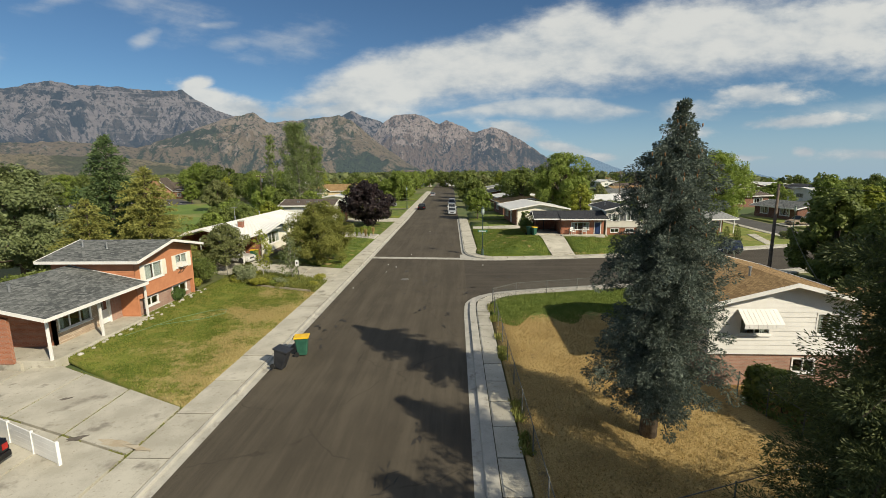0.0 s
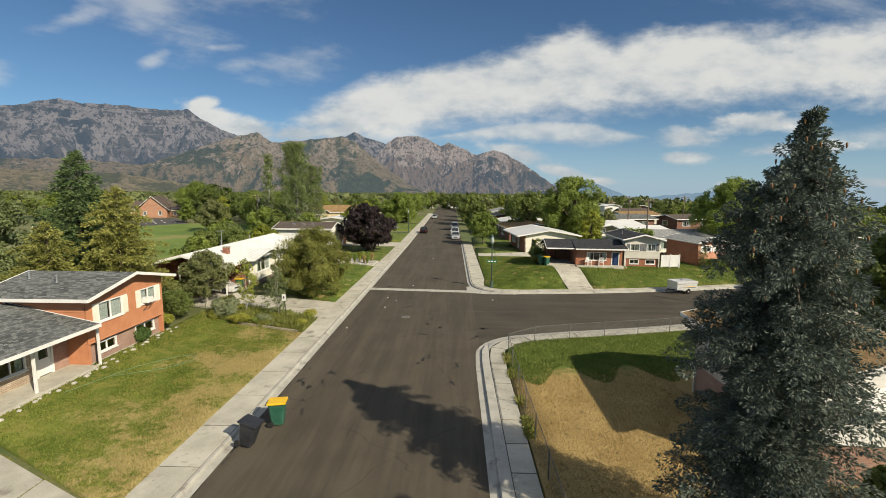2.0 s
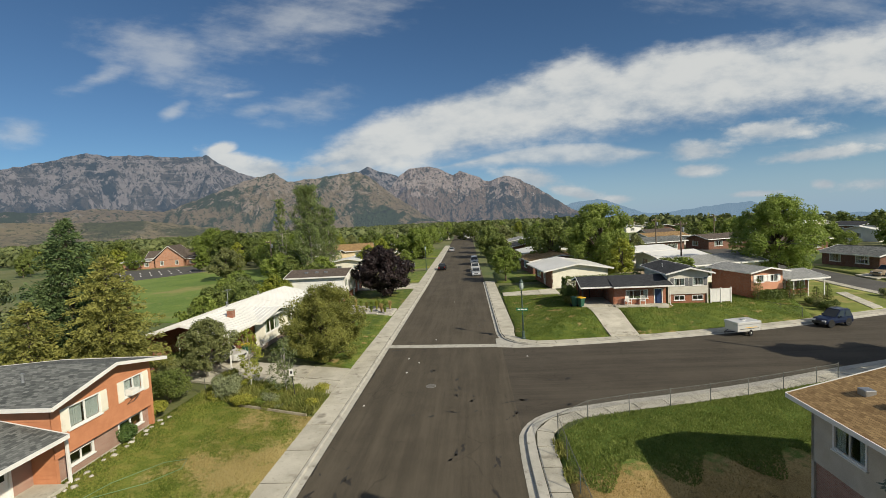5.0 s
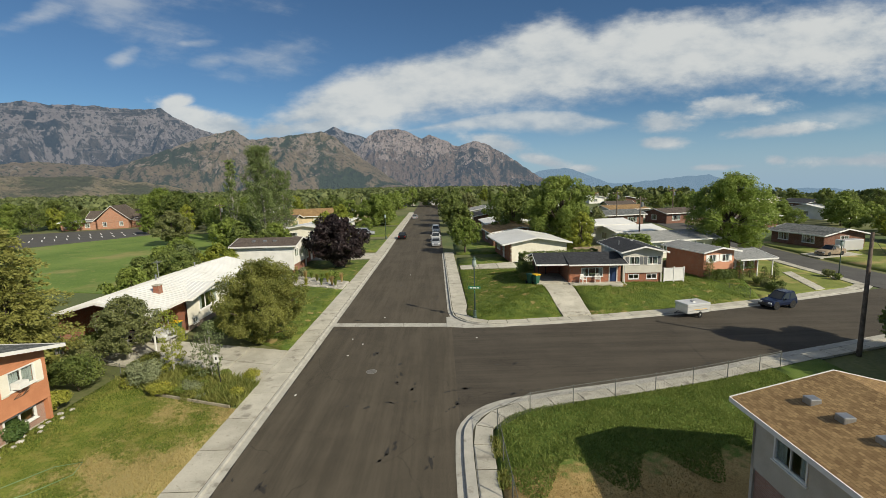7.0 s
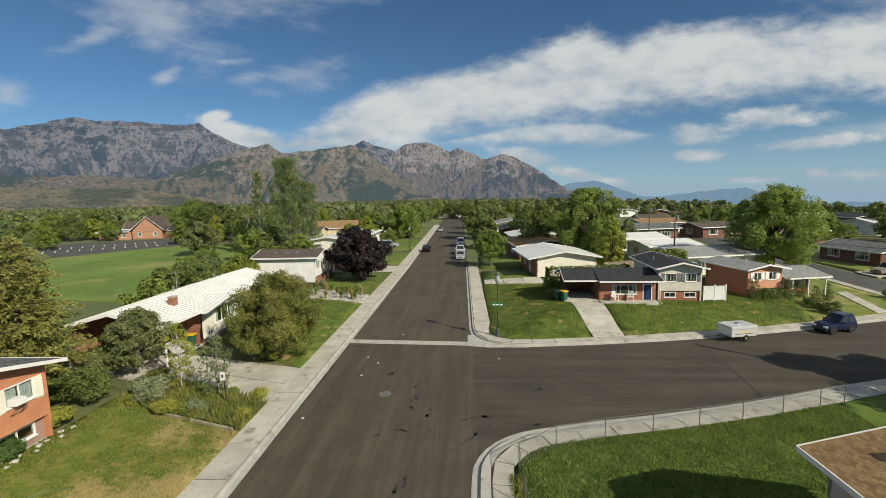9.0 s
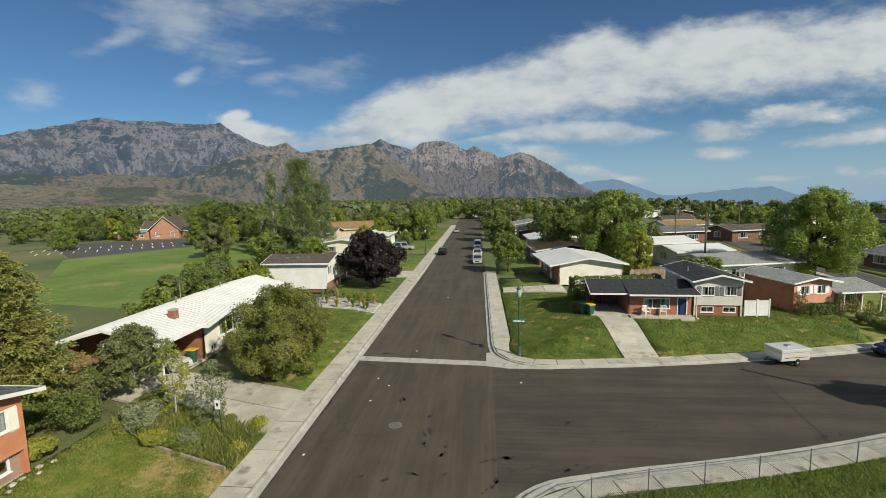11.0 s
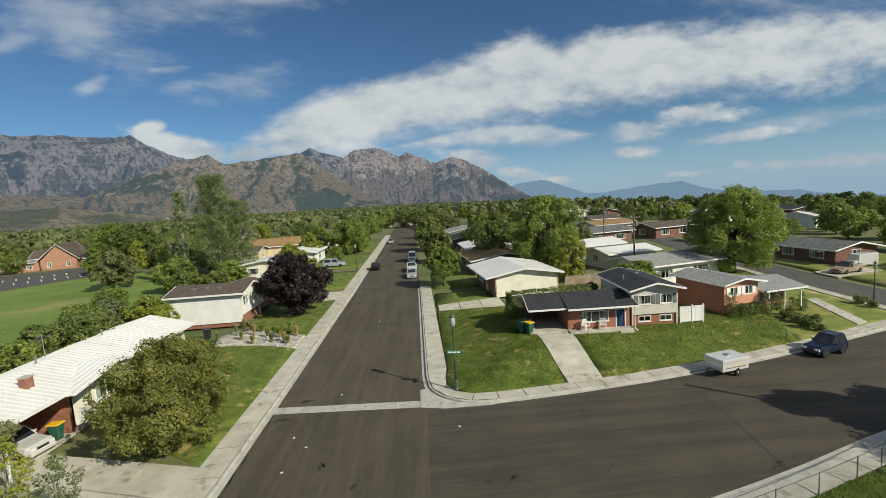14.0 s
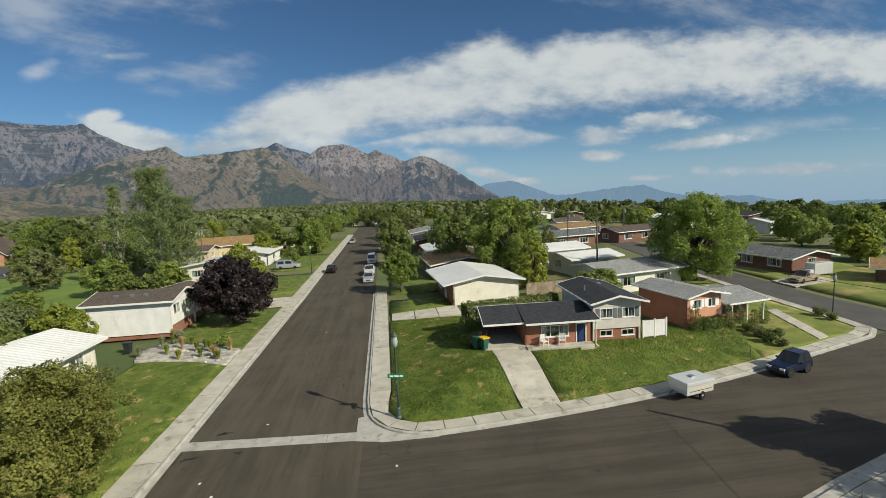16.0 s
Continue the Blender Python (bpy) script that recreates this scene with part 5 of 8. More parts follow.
def second_orange_house():
    h = thing("salmon_house", "salmon brick split-level house with light grey roof", "house", (27.6, 10.2, 1.12), 9.6)
    h.scale = (0.81, 0.81, 0.73)
    wall(h, (0, 0), (4.6, 0), 0, 1.3, RED_BRICK)
    up = wall(h, (0, -0.1), (4.6, -0.1), 1.3, 3.95, SALMON_SIDING, [(0.8, 1.8, 1.2, 2.2, "window"), (2.8, 3.8, 1.2, 2.2, "window")], gable=0.55, boards=0.22)
    for u in (0.55, 2.05, 2.55, 4.05):
        shutter(up, u, 2.5, 3.55, WHITE_PAINT)
    wall(h, (0, 7.4), (0, -0.1), 0, 3.95, RUST_BRICK)
    wall(h, (4.6, -0.1), (4.6, 7.4), 0, 3.95, RUST_BRICK)
    wall(h, (4.6, 7.4), (0, 7.4), 0, 3.95, RUST_BRICK, gable=0.55)
    gable_roof(h, -0.6, -0.8, 5.2, 8.0, 4.05, 4.7, "y", ROOF_LIGHT)
    wall(h, (4.7, 1.2), (9.8, 1.2), 0, 2.5, RUST_BRICK, [(0.6, 1.5, 0.05, 2.1, "door"), (2.2, 4.4, 0.9, 2.0, "wide")])
    wall(h, (9.8, 1.2), (9.8, 7), 0, 2.5, RUST_BRICK)
    wall(h, (9.8, 7), (4.7, 7), 0, 2.5, RUST_BRICK)
    gable_roof(h, 4.9, -0.6, 11.2, 7.6, 2.6, 3.5, "x", ROOF_LIGHT)
    for x in (6.0, 8.2, 10.6):
        post(h, x, -0.3, -0.1, 2.5)
    vent(h, 2.0, 4.0, 4.6)


second_orange_house()


def cream_house():
    h = thing("cream_house", "cream-walled low house with pale roof and brick front", "house", (9.6, 28.6, 0.15), 5.0)
    wall(h, (0, 0), (8.6, 0), 0, 2.7, CREAM_PAINT, gable=0.75)
    wall(h, (0, 11), (0, 0), 0, 2.7, RED_BRICK, [(1.5, 4.0, 0.9, 2.1, "wide"), (6.0, 7.0, 0.05, 2.1, "door")])
    wall(h, (8.6, 0), (8.6, 11), 0, 2.7, CREAM_PAINT)
    wall(h, (8.6, 11), (0, 11), 0, 2.7, CREAM_PAINT, gable=0.75)
    gable_roof(h, -1.4, -0.7, 9.2, 11.6, 2.78, 3.7, "y", ROOF_WHITE, peak=0.5)


cream_house()


def near_right_house():
    h = thing("brown_roof_house", "split-level house with brown shingle roof, stucco and white siding", "house", (10.4, -26.3, 0.12), -1.0)
    h.scale = (0.86, 0.86, 0.90)
    wall(h, (0.1, 4.2), (0.1, -4.2), 0, 1.7, PINK_BRICK)
    wall(h, (0, 4.3), (0, -4.3), 1.7, 4.3, STUCCO, [(1.3, 2.9, 1.15, 2.15, "window")])
    wall(h, (0.1, -4.2), (7.3, -4.2), 0, 1.7, PINK_BRICK, [(4.3, 5.4, 0.75, 1.45, "small")])
    up = wall(h, (0, -4.3), (7.4, -4.3), 1.7, 4.3, WHITE_PAINT, [(1.5, 3.0, 1.05, 2.15, "window"), (5.3, 6.5, 1.1, 2.1, "window")], gable=0.95, boards=0.24)
    aw = part("awning", Box(1.28, -0.76, 3.25, 3.25, -0.735, 3.30), WHITE_PAINT, up, "white ribbed metal window awning")
    for k in range(9):
        u = 1.3 + k * 0.215
        bm = bmesh.new()
        lo = [bm.verts.new(p) for p in ((u, -0.04, 4.0), (u + 0.2, -0.04, 4.0), (u + 0.2, -0.75, 3.45), (u, -0.75, 3.45), (u, -0.75, 3.25), (u + 0.2, -0.75, 3.25))]
        hi = [bm.verts.new(v.co + Vector((0, -0.015, 0.025))) for v in lo]
        for q in ((0, 1, 2, 3), (3, 2, 5, 4)):
            bm.faces.new([lo[i] for i in q][::-1])
            bm.faces.new([hi[i] for i in q])
        for i, j in ((0, 1), (1, 2), (2, 5), (5, 4), (4, 3), (3, 0)):
            bm.faces.new((lo[i], lo[j], hi[j], hi[i]))
        part("slat", bm, WHITE_PAINT, aw)
    wall(h, (7.4, -4.3), (7.4, 4.3), 0, 4.3, STUCCO)
    wall(h, (7.4, 4.3), (0, 4.3), 0, 4.3, STUCCO, gable=0.95)
    gable_roof(h, -0.65, -4.95, 8.05, 4.95, 4.38, 5.45, "y", ROOF_BROWN)
    for x, y in ((1.5, 3.3), (1.6, 1.9), (1.7, 0.4)):
        vent(h, x, y, 4.98, "box")
    vent(h, 2.9, -2.4, 5.3)
    # low wing behind
    wall(h, (14.4, -3.0), (14.4, 4.2), 0, 2.6, STUCCO)
    wall(h, (7.5, -3.0), (14.4, -3.0), 0, 2.6, PINK_BRICK, [(2.0, 4.0, 0.9, 2.0, "window")])
    wall(h, (14.4, 4.2), (7.5, 4.2), 0, 2.6, STUCCO)
    gable_roof(h, 7.42, -3.7, 15.0, 4.9, 2.7, 3.9, "x", ROOF_BROWN)
    vent(h, 11.0, -1.4, 3.5)


near_right_house()


CHURCH_BRICK = brick_material("church_brick", (0.40, 0.19, 0.115), (0.48, 0.25, 0.16), (0.36, 0.28, 0.22))


def church():
    h = thing("church", "orange brick church with a steep brown gable and low wing", "church", (-112.0, 109.0, 0.0), 18)
    h.scale = (1.05, 1.0, 0.86)
    wall(h, (0, 0), (8.6, 0), 0, 3.2, CHURCH_BRICK, [(1.6, 2.6, 1.0, 2.6, "window"), (6.0, 7.0, 1.0, 2.6, "window")], gable=5.2)
    wall(h, (8.6, 0), (8.6, 14), 0, 3.2, CHURCH_BRICK)
    wall(h, (0, 14), (0, 0), 0, 3.2, CHURCH_BRICK)
    gable_roof(h, -0.7, -0.6, 9.3, 14, 3.2, 8.7, "y", ROOF_DARKBROWN)
    wall(h, (-9, -0.6), (-0.05, -0.6), 0, 3.0, CHURCH_BRICK, [(1.0 + 2.6 * k, 2.2 + 2.6 * k, 0.9, 2.4, "window") for k in range(3)])
    wall(h, (-9, 8), (-9, -0.6), 0, 3.0, CHURCH_BRICK)
    gable_roof(h, -9.6, -1.2, -0.75, 8.6, 3.1, 3.5, "x", ROOF_LIGHT)
    wall(h, (-4, 6), (14, 6), 0, 3.6, CHURCH_BRICK)
    gable_roof(h, -4.6, 5.2, 14.6, 15, 3.7, 6.6, "x", ROOF_DARKBROWN)
    wall(h, (8.7, 2), (12.5, 2), 0, 2.8, CHURCH_BRICK, [(1.2, 2.4, 0.9, 2.1, "window")])
    gable_roof(h, 9.4, 1.4, 13.1, 5.1, 2.9, 3.6, "x", ROOF_DARKBROWN)


church()

ROOFS = (ROOF_GREY, ROOF_LIGHT, ROOF_DARKBROWN, ROOF_WHITE, ROOF_BLACK, ROOF_BROWN)
WALLS = (CREAM_PAINT, RED_BRICK, RUST_BRICK, TAN_WALL, BEIGE_SIDING, WHITE_PAINT)
NAMES = ("grey", "pale grey", "dark brown", "white", "black", "brown")
WNAMES = ("cream", "dark brick", "dark brick", "tan", "beige", "white")


def far_house(x, y, turn, w, d, height, roof, walls, rise=1.0, axis="x"):
    z = land(x, y)
    h = thing("house", f"{WNAMES[walls]} single-storey house with {NAMES[roof]} roof", "house", (x, y, z), turn, "houses of the neighbourhood")
    m = WALLS[walls]
    g0, g1 = (rise, 0.0) if axis == "y" else (0.0, rise)
    wall(h, (0, 0), (w, 0), -0.6, height, m, [(w * 0.15, w * 0.35, 1.5, 2.7, "window"), (w * 0.62, w * 0.84, 1.5, 2.7, "wide")], gable=g0)
    wall(h, (0, d), (0, 0), -0.6, height, m, [(d * 0.3, d * 0.55, 1.5, 2.7, "window")], gable=g1)
    wall(h, (w, 0), (w, d), -0.6, height, m, [(d * 0.4, d * 0.6, 1.5, 2.7, "window")], gable=g1)
    wall(h, (w, d), (0, d), -0.6, height, m, gable=g0)
    gable_roof(h, -0.7, -0.7, w + 0.7, d + 0.7, height + 0.05, height + rise * 1.15, axis, ROOFS[roof])
    return h


HOUSE_ROWS = ((-49, 101, 18, 15, 9, 2.8, 5, 3, 1.9, "x"), (-36, 62, 0, 10, 8, 2.8, 3, 0, 0.8, "y"), (-34, 78, 0, 9, 12, 2.8, 3, 5, 0.9, "y"), (-34, 110, 0, 10, 12, 2.8, 1, 3, 1.0, "y"),
              (9, 46, 4, 11, 12, 2.7, 5, 1, 0.9, "y"), (10, 64, 2, 11, 12, 2.7, 3, 0, 0.9, "y"), (9, 86, 0, 11, 13, 2.8, 4, 1, 1.0, "y"), (9, 108, 0, 11, 13, 2.8, 1, 5, 1.0, "y"), (-6, 214, 4, 12, 9, 2.8, 3, 5, 1.0, "x"), (-26, 206, 4, 12, 9, 2.8, 1, 4, 1.0, "x"),
              (30, 29, 12, 12, 8, 2.7, 1, 0, 0.9, "x"), (31, 43, 12, 9, 7, 2.6, 3, 5, 0.7, "x"), (28, 53, 12, 11, 8, 2.8, 3, 5, 0.8, "x"), (58.9, 42.7, -83, 9.8, 7.5, 2.3, 0, 1, 0.9, "x"), (64.5, 25.0, -50, 7.0, 6.5, 1.9, 5, 1, 0.8, "x"),
              (58, 79, 15, 12, 8, 2.7, 2, 1, 1.0, "x"), (65, 62, 15, 12, 9, 2.7, 2, 2, 1.0, "x"), (40, 76, 12, 12, 9, 2.8, 0, 1, 1.0, "x"), (50, 96, 12, 12, 9, 2.8, 5, 4, 1.0, "x"),
              (100, 80, 15, 12, 9, 2.8, 3, 5, 1.0, "x"), (-52, 92, 0, 9, 8, 2.6, 2, 3, 1.1, "x"))
HOUSE_SPOTS = [(r[0], r[1], r[0] + r[3], r[1] + r[4]) for r in HOUSE_ROWS]
DARK_BRICK = brick_material("dark_brick", (0.17, 0.075, 0.050), (0.24, 0.115, 0.08), (0.24, 0.20, 0.17))
WALLS = (CREAM_PAINT, DARK_BRICK, DARK_BRICK, TAN_WALL, BEIGE_SIDING, WHITE_PAINT)
far_made = [far_house(*row) for row in HOUSE_ROWS]
rng_h = random.Random(41)
for i in range(46):
    a, r = radians(rng_h.choice((rng_h.uniform(-40, -8), rng_h.uniform(4, 48), rng_h.uniform(4, 48)))), rng_h.uniform(110, 420)
    x, y = r * math.sin(a), r * math.cos(a)
    if -20 < x < 8 or any(abs(x - s[0]) < 17 and abs(y - s[1]) < 15 for s in HOUSE_SPOTS) or (-112 < x < -34 and y < 130):
        continue
    HOUSE_SPOTS.append((x, y, x + 12, y + 9))
    copy_thing(rng_h.choice(far_made[5:]), pose(x, y, land(x, y), 0, 0, rng_h.choice((0, 12, 90, 102))))


# ---- trees ----
def leaf_mesh(points, normals, size, mat, rng, long=1.6, jitter=0.6):
    """Small folded leaves: one four-cornered face at each point, turned at random round its normal."""
    n = len(points)
    d = normals + rng.normal(0, jitter, (n, 3))
    d /= np.linalg.norm(d, axis=1, keepdims=True) + 1e-9
    a = np.cross(d, rng.normal(0, 1, (n, 3)))
    a /= np.linalg.norm(a, axis=1, keepdims=True) + 1e-9
    b = np.cross(d, a)
    s = size * rng.uniform(0.6, 1.35, (n, 1))
    v = np.stack([points - a * s * long / 2, points + b * s / 2 + d * s * 0.12, points + a * s * long / 2, points - b * s / 2 + d * s * 0.12], 1)
    return raw_mesh(v.reshape(-1, 3), np.arange(4 * n).reshape(-1, 4), mat)


def crown_points(rng, blobs, per, shell=0.55):
    """Points through the outer part of many overlapping lumps, with the way out at each."""
    pts, nor = [], []
    for (x, y, z, r), k in zip(blobs, per):
        d = rng.normal(0, 1, (k, 3))
        d /= np.linalg.norm(d, axis=1, keepdims=True)
        rad = r * (shell + (1 - shell) * rng.random((k, 1)) ** 0.6) * (1 + 0.18 * np.sin(d[:, :1] * 7 + x) * np.cos(d[:, 1:2] * 6 + y))
        pts.append(np.array((x, y, z)) + d * rad * np.array((1, 1, 0.82)))
        nor.append(d + np.array((0, 0, 0.35)))
    return np.concatenate(pts), np.concatenate(nor)


def tree(name, x, y, height, radius, mat, label, seed, leaves=9000, size=0.16, clear=0.25, lumps=34, bark=None, lean=0.0, shape=1.0, group="", z=None, girth=1.0):
    """A broad-leaved tree: a tapered trunk, forking limbs and a crown of many leafy lumps with gaps."""
    rng = np.random.default_rng(seed)
    z = land(x, y) + 0.06 if z is None else z
    root = thing(name, label, "tree", (x, y, z), rng.uniform(0, 360), group)
    bm = bmesh.new()
    h0 = height * clear
    top = Vector((lean, lean * 0.4, height * 0.8))
    tube(bm, [(0, 0, -0.15), (0.03, 0.02, h0 * 0.5), (lean * 0.3, 0.05, h0), tuple(top * 0.65), tuple(top)], [height * 0.030 * girth, height * 0.023 * girth, height * 0.020 * girth, height * 0.010 * girth, 0.015], 9)
    blobs = []
    ch = height - h0
    for i in range(lumps):
        t = (i + 0.5) / lumps
        ang = i * 2.39996 + rng.uniform(-0.4, 0.4)
        level = t ** 0.85
        wide = math.sin(math.pi * min(1.0, (0.12 + 0.86 * level)) ** shape) ** 0.7
        rr = radius * wide * rng.uniform(0.30, 1.0)
        r = radius * rng.uniform(0.16, 0.42) * (0.7 + 0.3 * wide) * (34 / lumps) ** 0.22
        c = (rr * math.cos(ang) + lean * level, rr * math.sin(ang), h0 * 0.85 + ch * level * 0.92)
        blobs.append((*c, r))
        if i % 3 == 0:
            s = Vector((lean * 0.2, 0, h0 * rng.uniform(0.75, 1.1) + ch * level * 0.35))
            mid = s.lerp(Vector(c), 0.5) + Vector((0, 0, -0.04 * height))
            limb = bm if group else bmesh.new()
            tube(limb, [s, mid, c], [height * 0.011 * girth, height * 0.007 * girth, 0.012 * girth], 6)
            if not group:
                part("limb", limb, bark or BARK, root, smooth=True)
    part("trunk", bm, bark or BARK, root, smooth=True)
    w = np.array([b[3] ** 2 for b in blobs])
    per = np.maximum(20, (leaves * w / w.sum()).astype(int))
    pts, nor = crown_points(rng, blobs, per)
    keep = np.array([noise.noise(Vector(p) * (3.4 / radius) + Vector((seed, 0, 0))) for p in pts]) > -0.12
    part("crown", leaf_mesh(pts[keep], nor[keep], size, mat, rng), mat, root)
    return root


def conifer(name, x, y, height, radius, mat, label, seed, whorls=40, boughs=9, size=0.34, droop=0.25, clear=0.03, ragged=0.25, fullness=0.62, z=None, sprigs=6, taper=0.85, group="", slim=0.16):
    """A conifer: a straight trunk and rings of drooping boughs, each hung with tufts of short needle sprigs."""
    rng = np.random.default_rng(seed)
    z = land(x, y) + 0.06 if z is None else z
    root = thing(name, label, "tree", (x, y, z), 0, group)
    bm = bmesh.new()
    tube(bm, [(0, 0, -0.15), (0, 0, height * 0.4), (0.05, 0, height * 0.99)], [height * 0.026, height * 0.016, 0.02], 9)
    cores, ways = [], []
    for i in range(whorls):
        t = i / (whorls - 1)
        zc = height * (clear + (0.985 - clear) * t ** 0.93)
        wave = 1 + 0.16 * math.sin(t * 23 + seed) + 0.10 * math.sin(t * 51)
        base = radius * ((1 - t) ** taper) * (1 if t > 0.08 else 0.8) * wave + 0.08
        for k in range(max(4, int(boughs * (0.55 + 0.45 * (1 - t))))):
            ang = k * math.tau / boughs + i * 2.1 + rng.uniform(-0.3, 0.3)
            reach = base * rng.uniform(1 - ragged, 1 + ragged * 0.6)
            out = np.array((math.cos(ang), math.sin(ang), 0.0))
            side = np.array((-out[1], out[0], 0.0))
            n = max(2, int(reach / (size * 0.8)))
            for j in range(n):
                f = (j + rng.random()) / n
                if f < 0.25:
                    continue
                sag = -droop * reach * f * f + 0.16 * reach * f
                width = fullness * reach * 0.42 * (1 - f) + size * 0.25
                for _ in range(2):
                    s = rng.uniform(-1, 1)
                    cores.append(out * reach * f + side * s * width + np.array((0, 0, zc + sag - 0.10 * abs(s) * width)))
                    ways.append(out * 0.8 + side * s * 0.7 + np.array((0, 0, -0.9 * droop * f)))
        if i % 2 == 0 and base > 0.5:
            for k in range(4):
                ang = k * math.tau / 4 + i
                tube(bm, [(0, 0, zc), (math.cos(ang) * base * 0.7, math.sin(ang) * base * 0.7, zc - 0.05 * base)], [0.035, 0.012], 5)
    part("trunk", bm, BARK, root, smooth=True)
    cores, ways = np.repeat(np.array(cores), sprigs, 0), np.repeat(np.array(ways), sprigs, 0)
    n = len(cores)
    pts = cores + rng.normal(0, size * 0.28, (n, 3))
    ways = ways / np.linalg.norm(ways, axis=1, keepdims=True) + rng.normal(0, 0.55, (n, 3))
    ways /= np.linalg.norm(ways, axis=1, keepdims=True)
    a = np.cross(ways, rng.normal(0, 1, (n, 3)))
    a /= np.linalg.norm(a, axis=1, keepdims=True)
    s = size * rng.uniform(0.45, 1.0, (n, 1))
    w = s * slim
    v = np.stack([pts - a * w * 0.5, pts + ways * s * 0.5 - a * w, pts + ways * s, pts + ways * s * 0.5 + a * w], 1)
    part("crown", raw_mesh(v.reshape(-1, 3), np.arange(4 * len(v)).reshape(-1, 4), mat), mat, root)
    return root



CONE = material("cone_scales", (0.16, 0.085, 0.04), (0.30, 0.17, 0.08), 8.0, 0.85, 0.4, 60.0)


def tufted_conifer(name, x, y, height, radius, mat, label, seed, lean=0.0, whorls=32, boughs=9, tuft=0.36, sprig=0.22, clear=0.09, droop=0.45, power=2.6, ragged=0.35, per=70, slim=0.2, z=0.1, cones=0):
    """A dense conifer: drooping boughs that each carry a row of separate needle tufts, with dark gaps between."""
    rng = np.random.default_rng(seed)
    root = thing(name, label, "tree", (x, y, z), 0)
    bm = bmesh.new()
    tube(bm, [(0, 0, -0.15), (lean * 0.4, 0.02, height * 0.4), (lean * 0.985, 0, height * 0.985)], [height * 0.026, height * 0.016, 0.02], 10)
    centres, radii, outs, tips = [], [], [], []
    for i in range(whorls):
        t = (i + 0.3) / whorls
        zc = height * (clear + (1.0 - clear) * t)
        wave = 1 + 0.13 * math.sin(t * 19 + seed) + 0.08 * math.sin(t * 47)
        base = radius * (1 - t ** power) ** 0.75 * wave * (0.86 if t < 0.06 else 1.0) * (1.0 if t < 0.88 else 0.55 if t < 0.94 else 0.32) + 0.05
        count = max(4, int(boughs * (0.45 + 0.55 * base / radius)))
        for k in range(count):
            ang = k * math.tau / count + i * 2.4 + rng.uniform(-0.25, 0.25)
            reach = base * rng.uniform(1 - ragged, 1 + ragged * 0.55)
            out = np.array((math.cos(ang), math.sin(ang), 0.0))
            n = max(2, int(reach / (tuft * 0.85)) + 1)
            for j in range(n):
                f = (j + 0.55 + rng.uniform(-0.2, 0.2)) / n
                sag = 0.14 * reach * f - droop * reach * f * f + rng.normal(0, 0.07)
                side = np.array((-out[1], out[0], 0.0)) * rng.normal(0, 0.12 * reach * (1 - f) + 0.05)
                centres.append(out * reach * f + side + np.array((lean * zc / height, 0, max(zc + sag, 0.35))))
                radii.append(tuft * rng.uniform(0.6, 1.15) * (0.62 + 0.38 * base / radius))
                outs.append(out + np.array((0, 0, -droop * f)))
            if t > 0.6:
                tips.append(centres[-1])
            if i % 2 == 0 and base > 0.5 and k % 2 == 0:
                tube(bm, [(lean * zc / height, 0, zc), tuple(out * reach * 0.45 + np.array((lean * zc / height, 0, zc + 0.03))), tuple(out * reach * 0.85 + np.array((lean * zc / height, 0, zc - 0.6 * droop * reach)))], [0.045, 0.03, 0.01], 5)
    part("trunk", bm, BARK, root, smooth=True)
    c, r, o = np.repeat(np.array(centres), per, 0), np.repeat(np.array(radii), per)[:, None], np.repeat(np.array(outs), per, 0)
    n = len(c)
    d = rng.normal(0, 1, (n, 3))
    d /= np.linalg.norm(d, axis=1, keepdims=True)
    pts = c + d * r * (0.55 + 0.45 * rng.random((n, 1)) ** 0.7) * np.array((1, 1, 0.75))
    ways = d * 0.9 + o * 0.6 + rng.normal(0, 0.3, (n, 3))
    ways /= np.linalg.norm(ways, axis=1, keepdims=True)
    a = np.cross(ways, rng.normal(0, 1, (n, 3)))
    a /= np.linalg.norm(a, axis=1, keepdims=True)
    s = sprig * rng.uniform(0.55, 1.1, (n, 1))
    w = s * slim
    v = np.stack([pts - a * w * 0.5, pts + ways * s * 0.5 - a * w, pts + ways * s, pts + ways * s * 0.5 + a * w], 1)
    part("crown", raw_mesh(v.reshape(-1, 3), np.arange(4 * n).reshape(-1, 4), mat), mat, root)
    if cones:
        shape = mesh_of(lathe([(0.004, 0.0), (0.020, -0.02), (0.024, -0.06), (0.016, -0.11), (0.003, -0.13)], 7), CONE, True)
        for k in range(cones):
            q = tips[int(rng.integers(len(tips)))] + rng.normal(0, 0.16, 3)
            part("cone", shape, CONE, root, "hanging brown cone" if k == 0 else "", at=pose(float(q[0]) * 1.04, float(q[1]) * 1.04, float(q[2]), rng.uniform(-12, 12), rng.uniform(-12, 12), 0))
    return root


SPRUCE = leaf_material("blue_spruce_needles", (0.036, 0.053, 0.040), (0.185, 0.222, 0.180), 0.7, 0.18)
PINE = leaf_material("dark_pine_needles", (0.056, 0.076, 0.030), (0.185, 0.210, 0.078), 0.6, 0.3)
FIR = leaf_material("fir_needles", (0.050, 0.088, 0.034), (0.150, 0.205, 0.075), 0.6, 0.15)
GOLDEN = leaf_material("olive_needles", (0.125, 0.140, 0.036), (0.330, 0.325, 0.090), 0.6, 0.26)
APPLE = leaf_material("fruit_tree_leaves", (0.125, 0.145, 0.034), (0.36, 0.36, 0.10), 0.5, 0.48)
MAPLE = leaf_material("purple_maple_leaves", (0.016, 0.012, 0.013), (0.052, 0.034, 0.034), 0.45, 0.12)
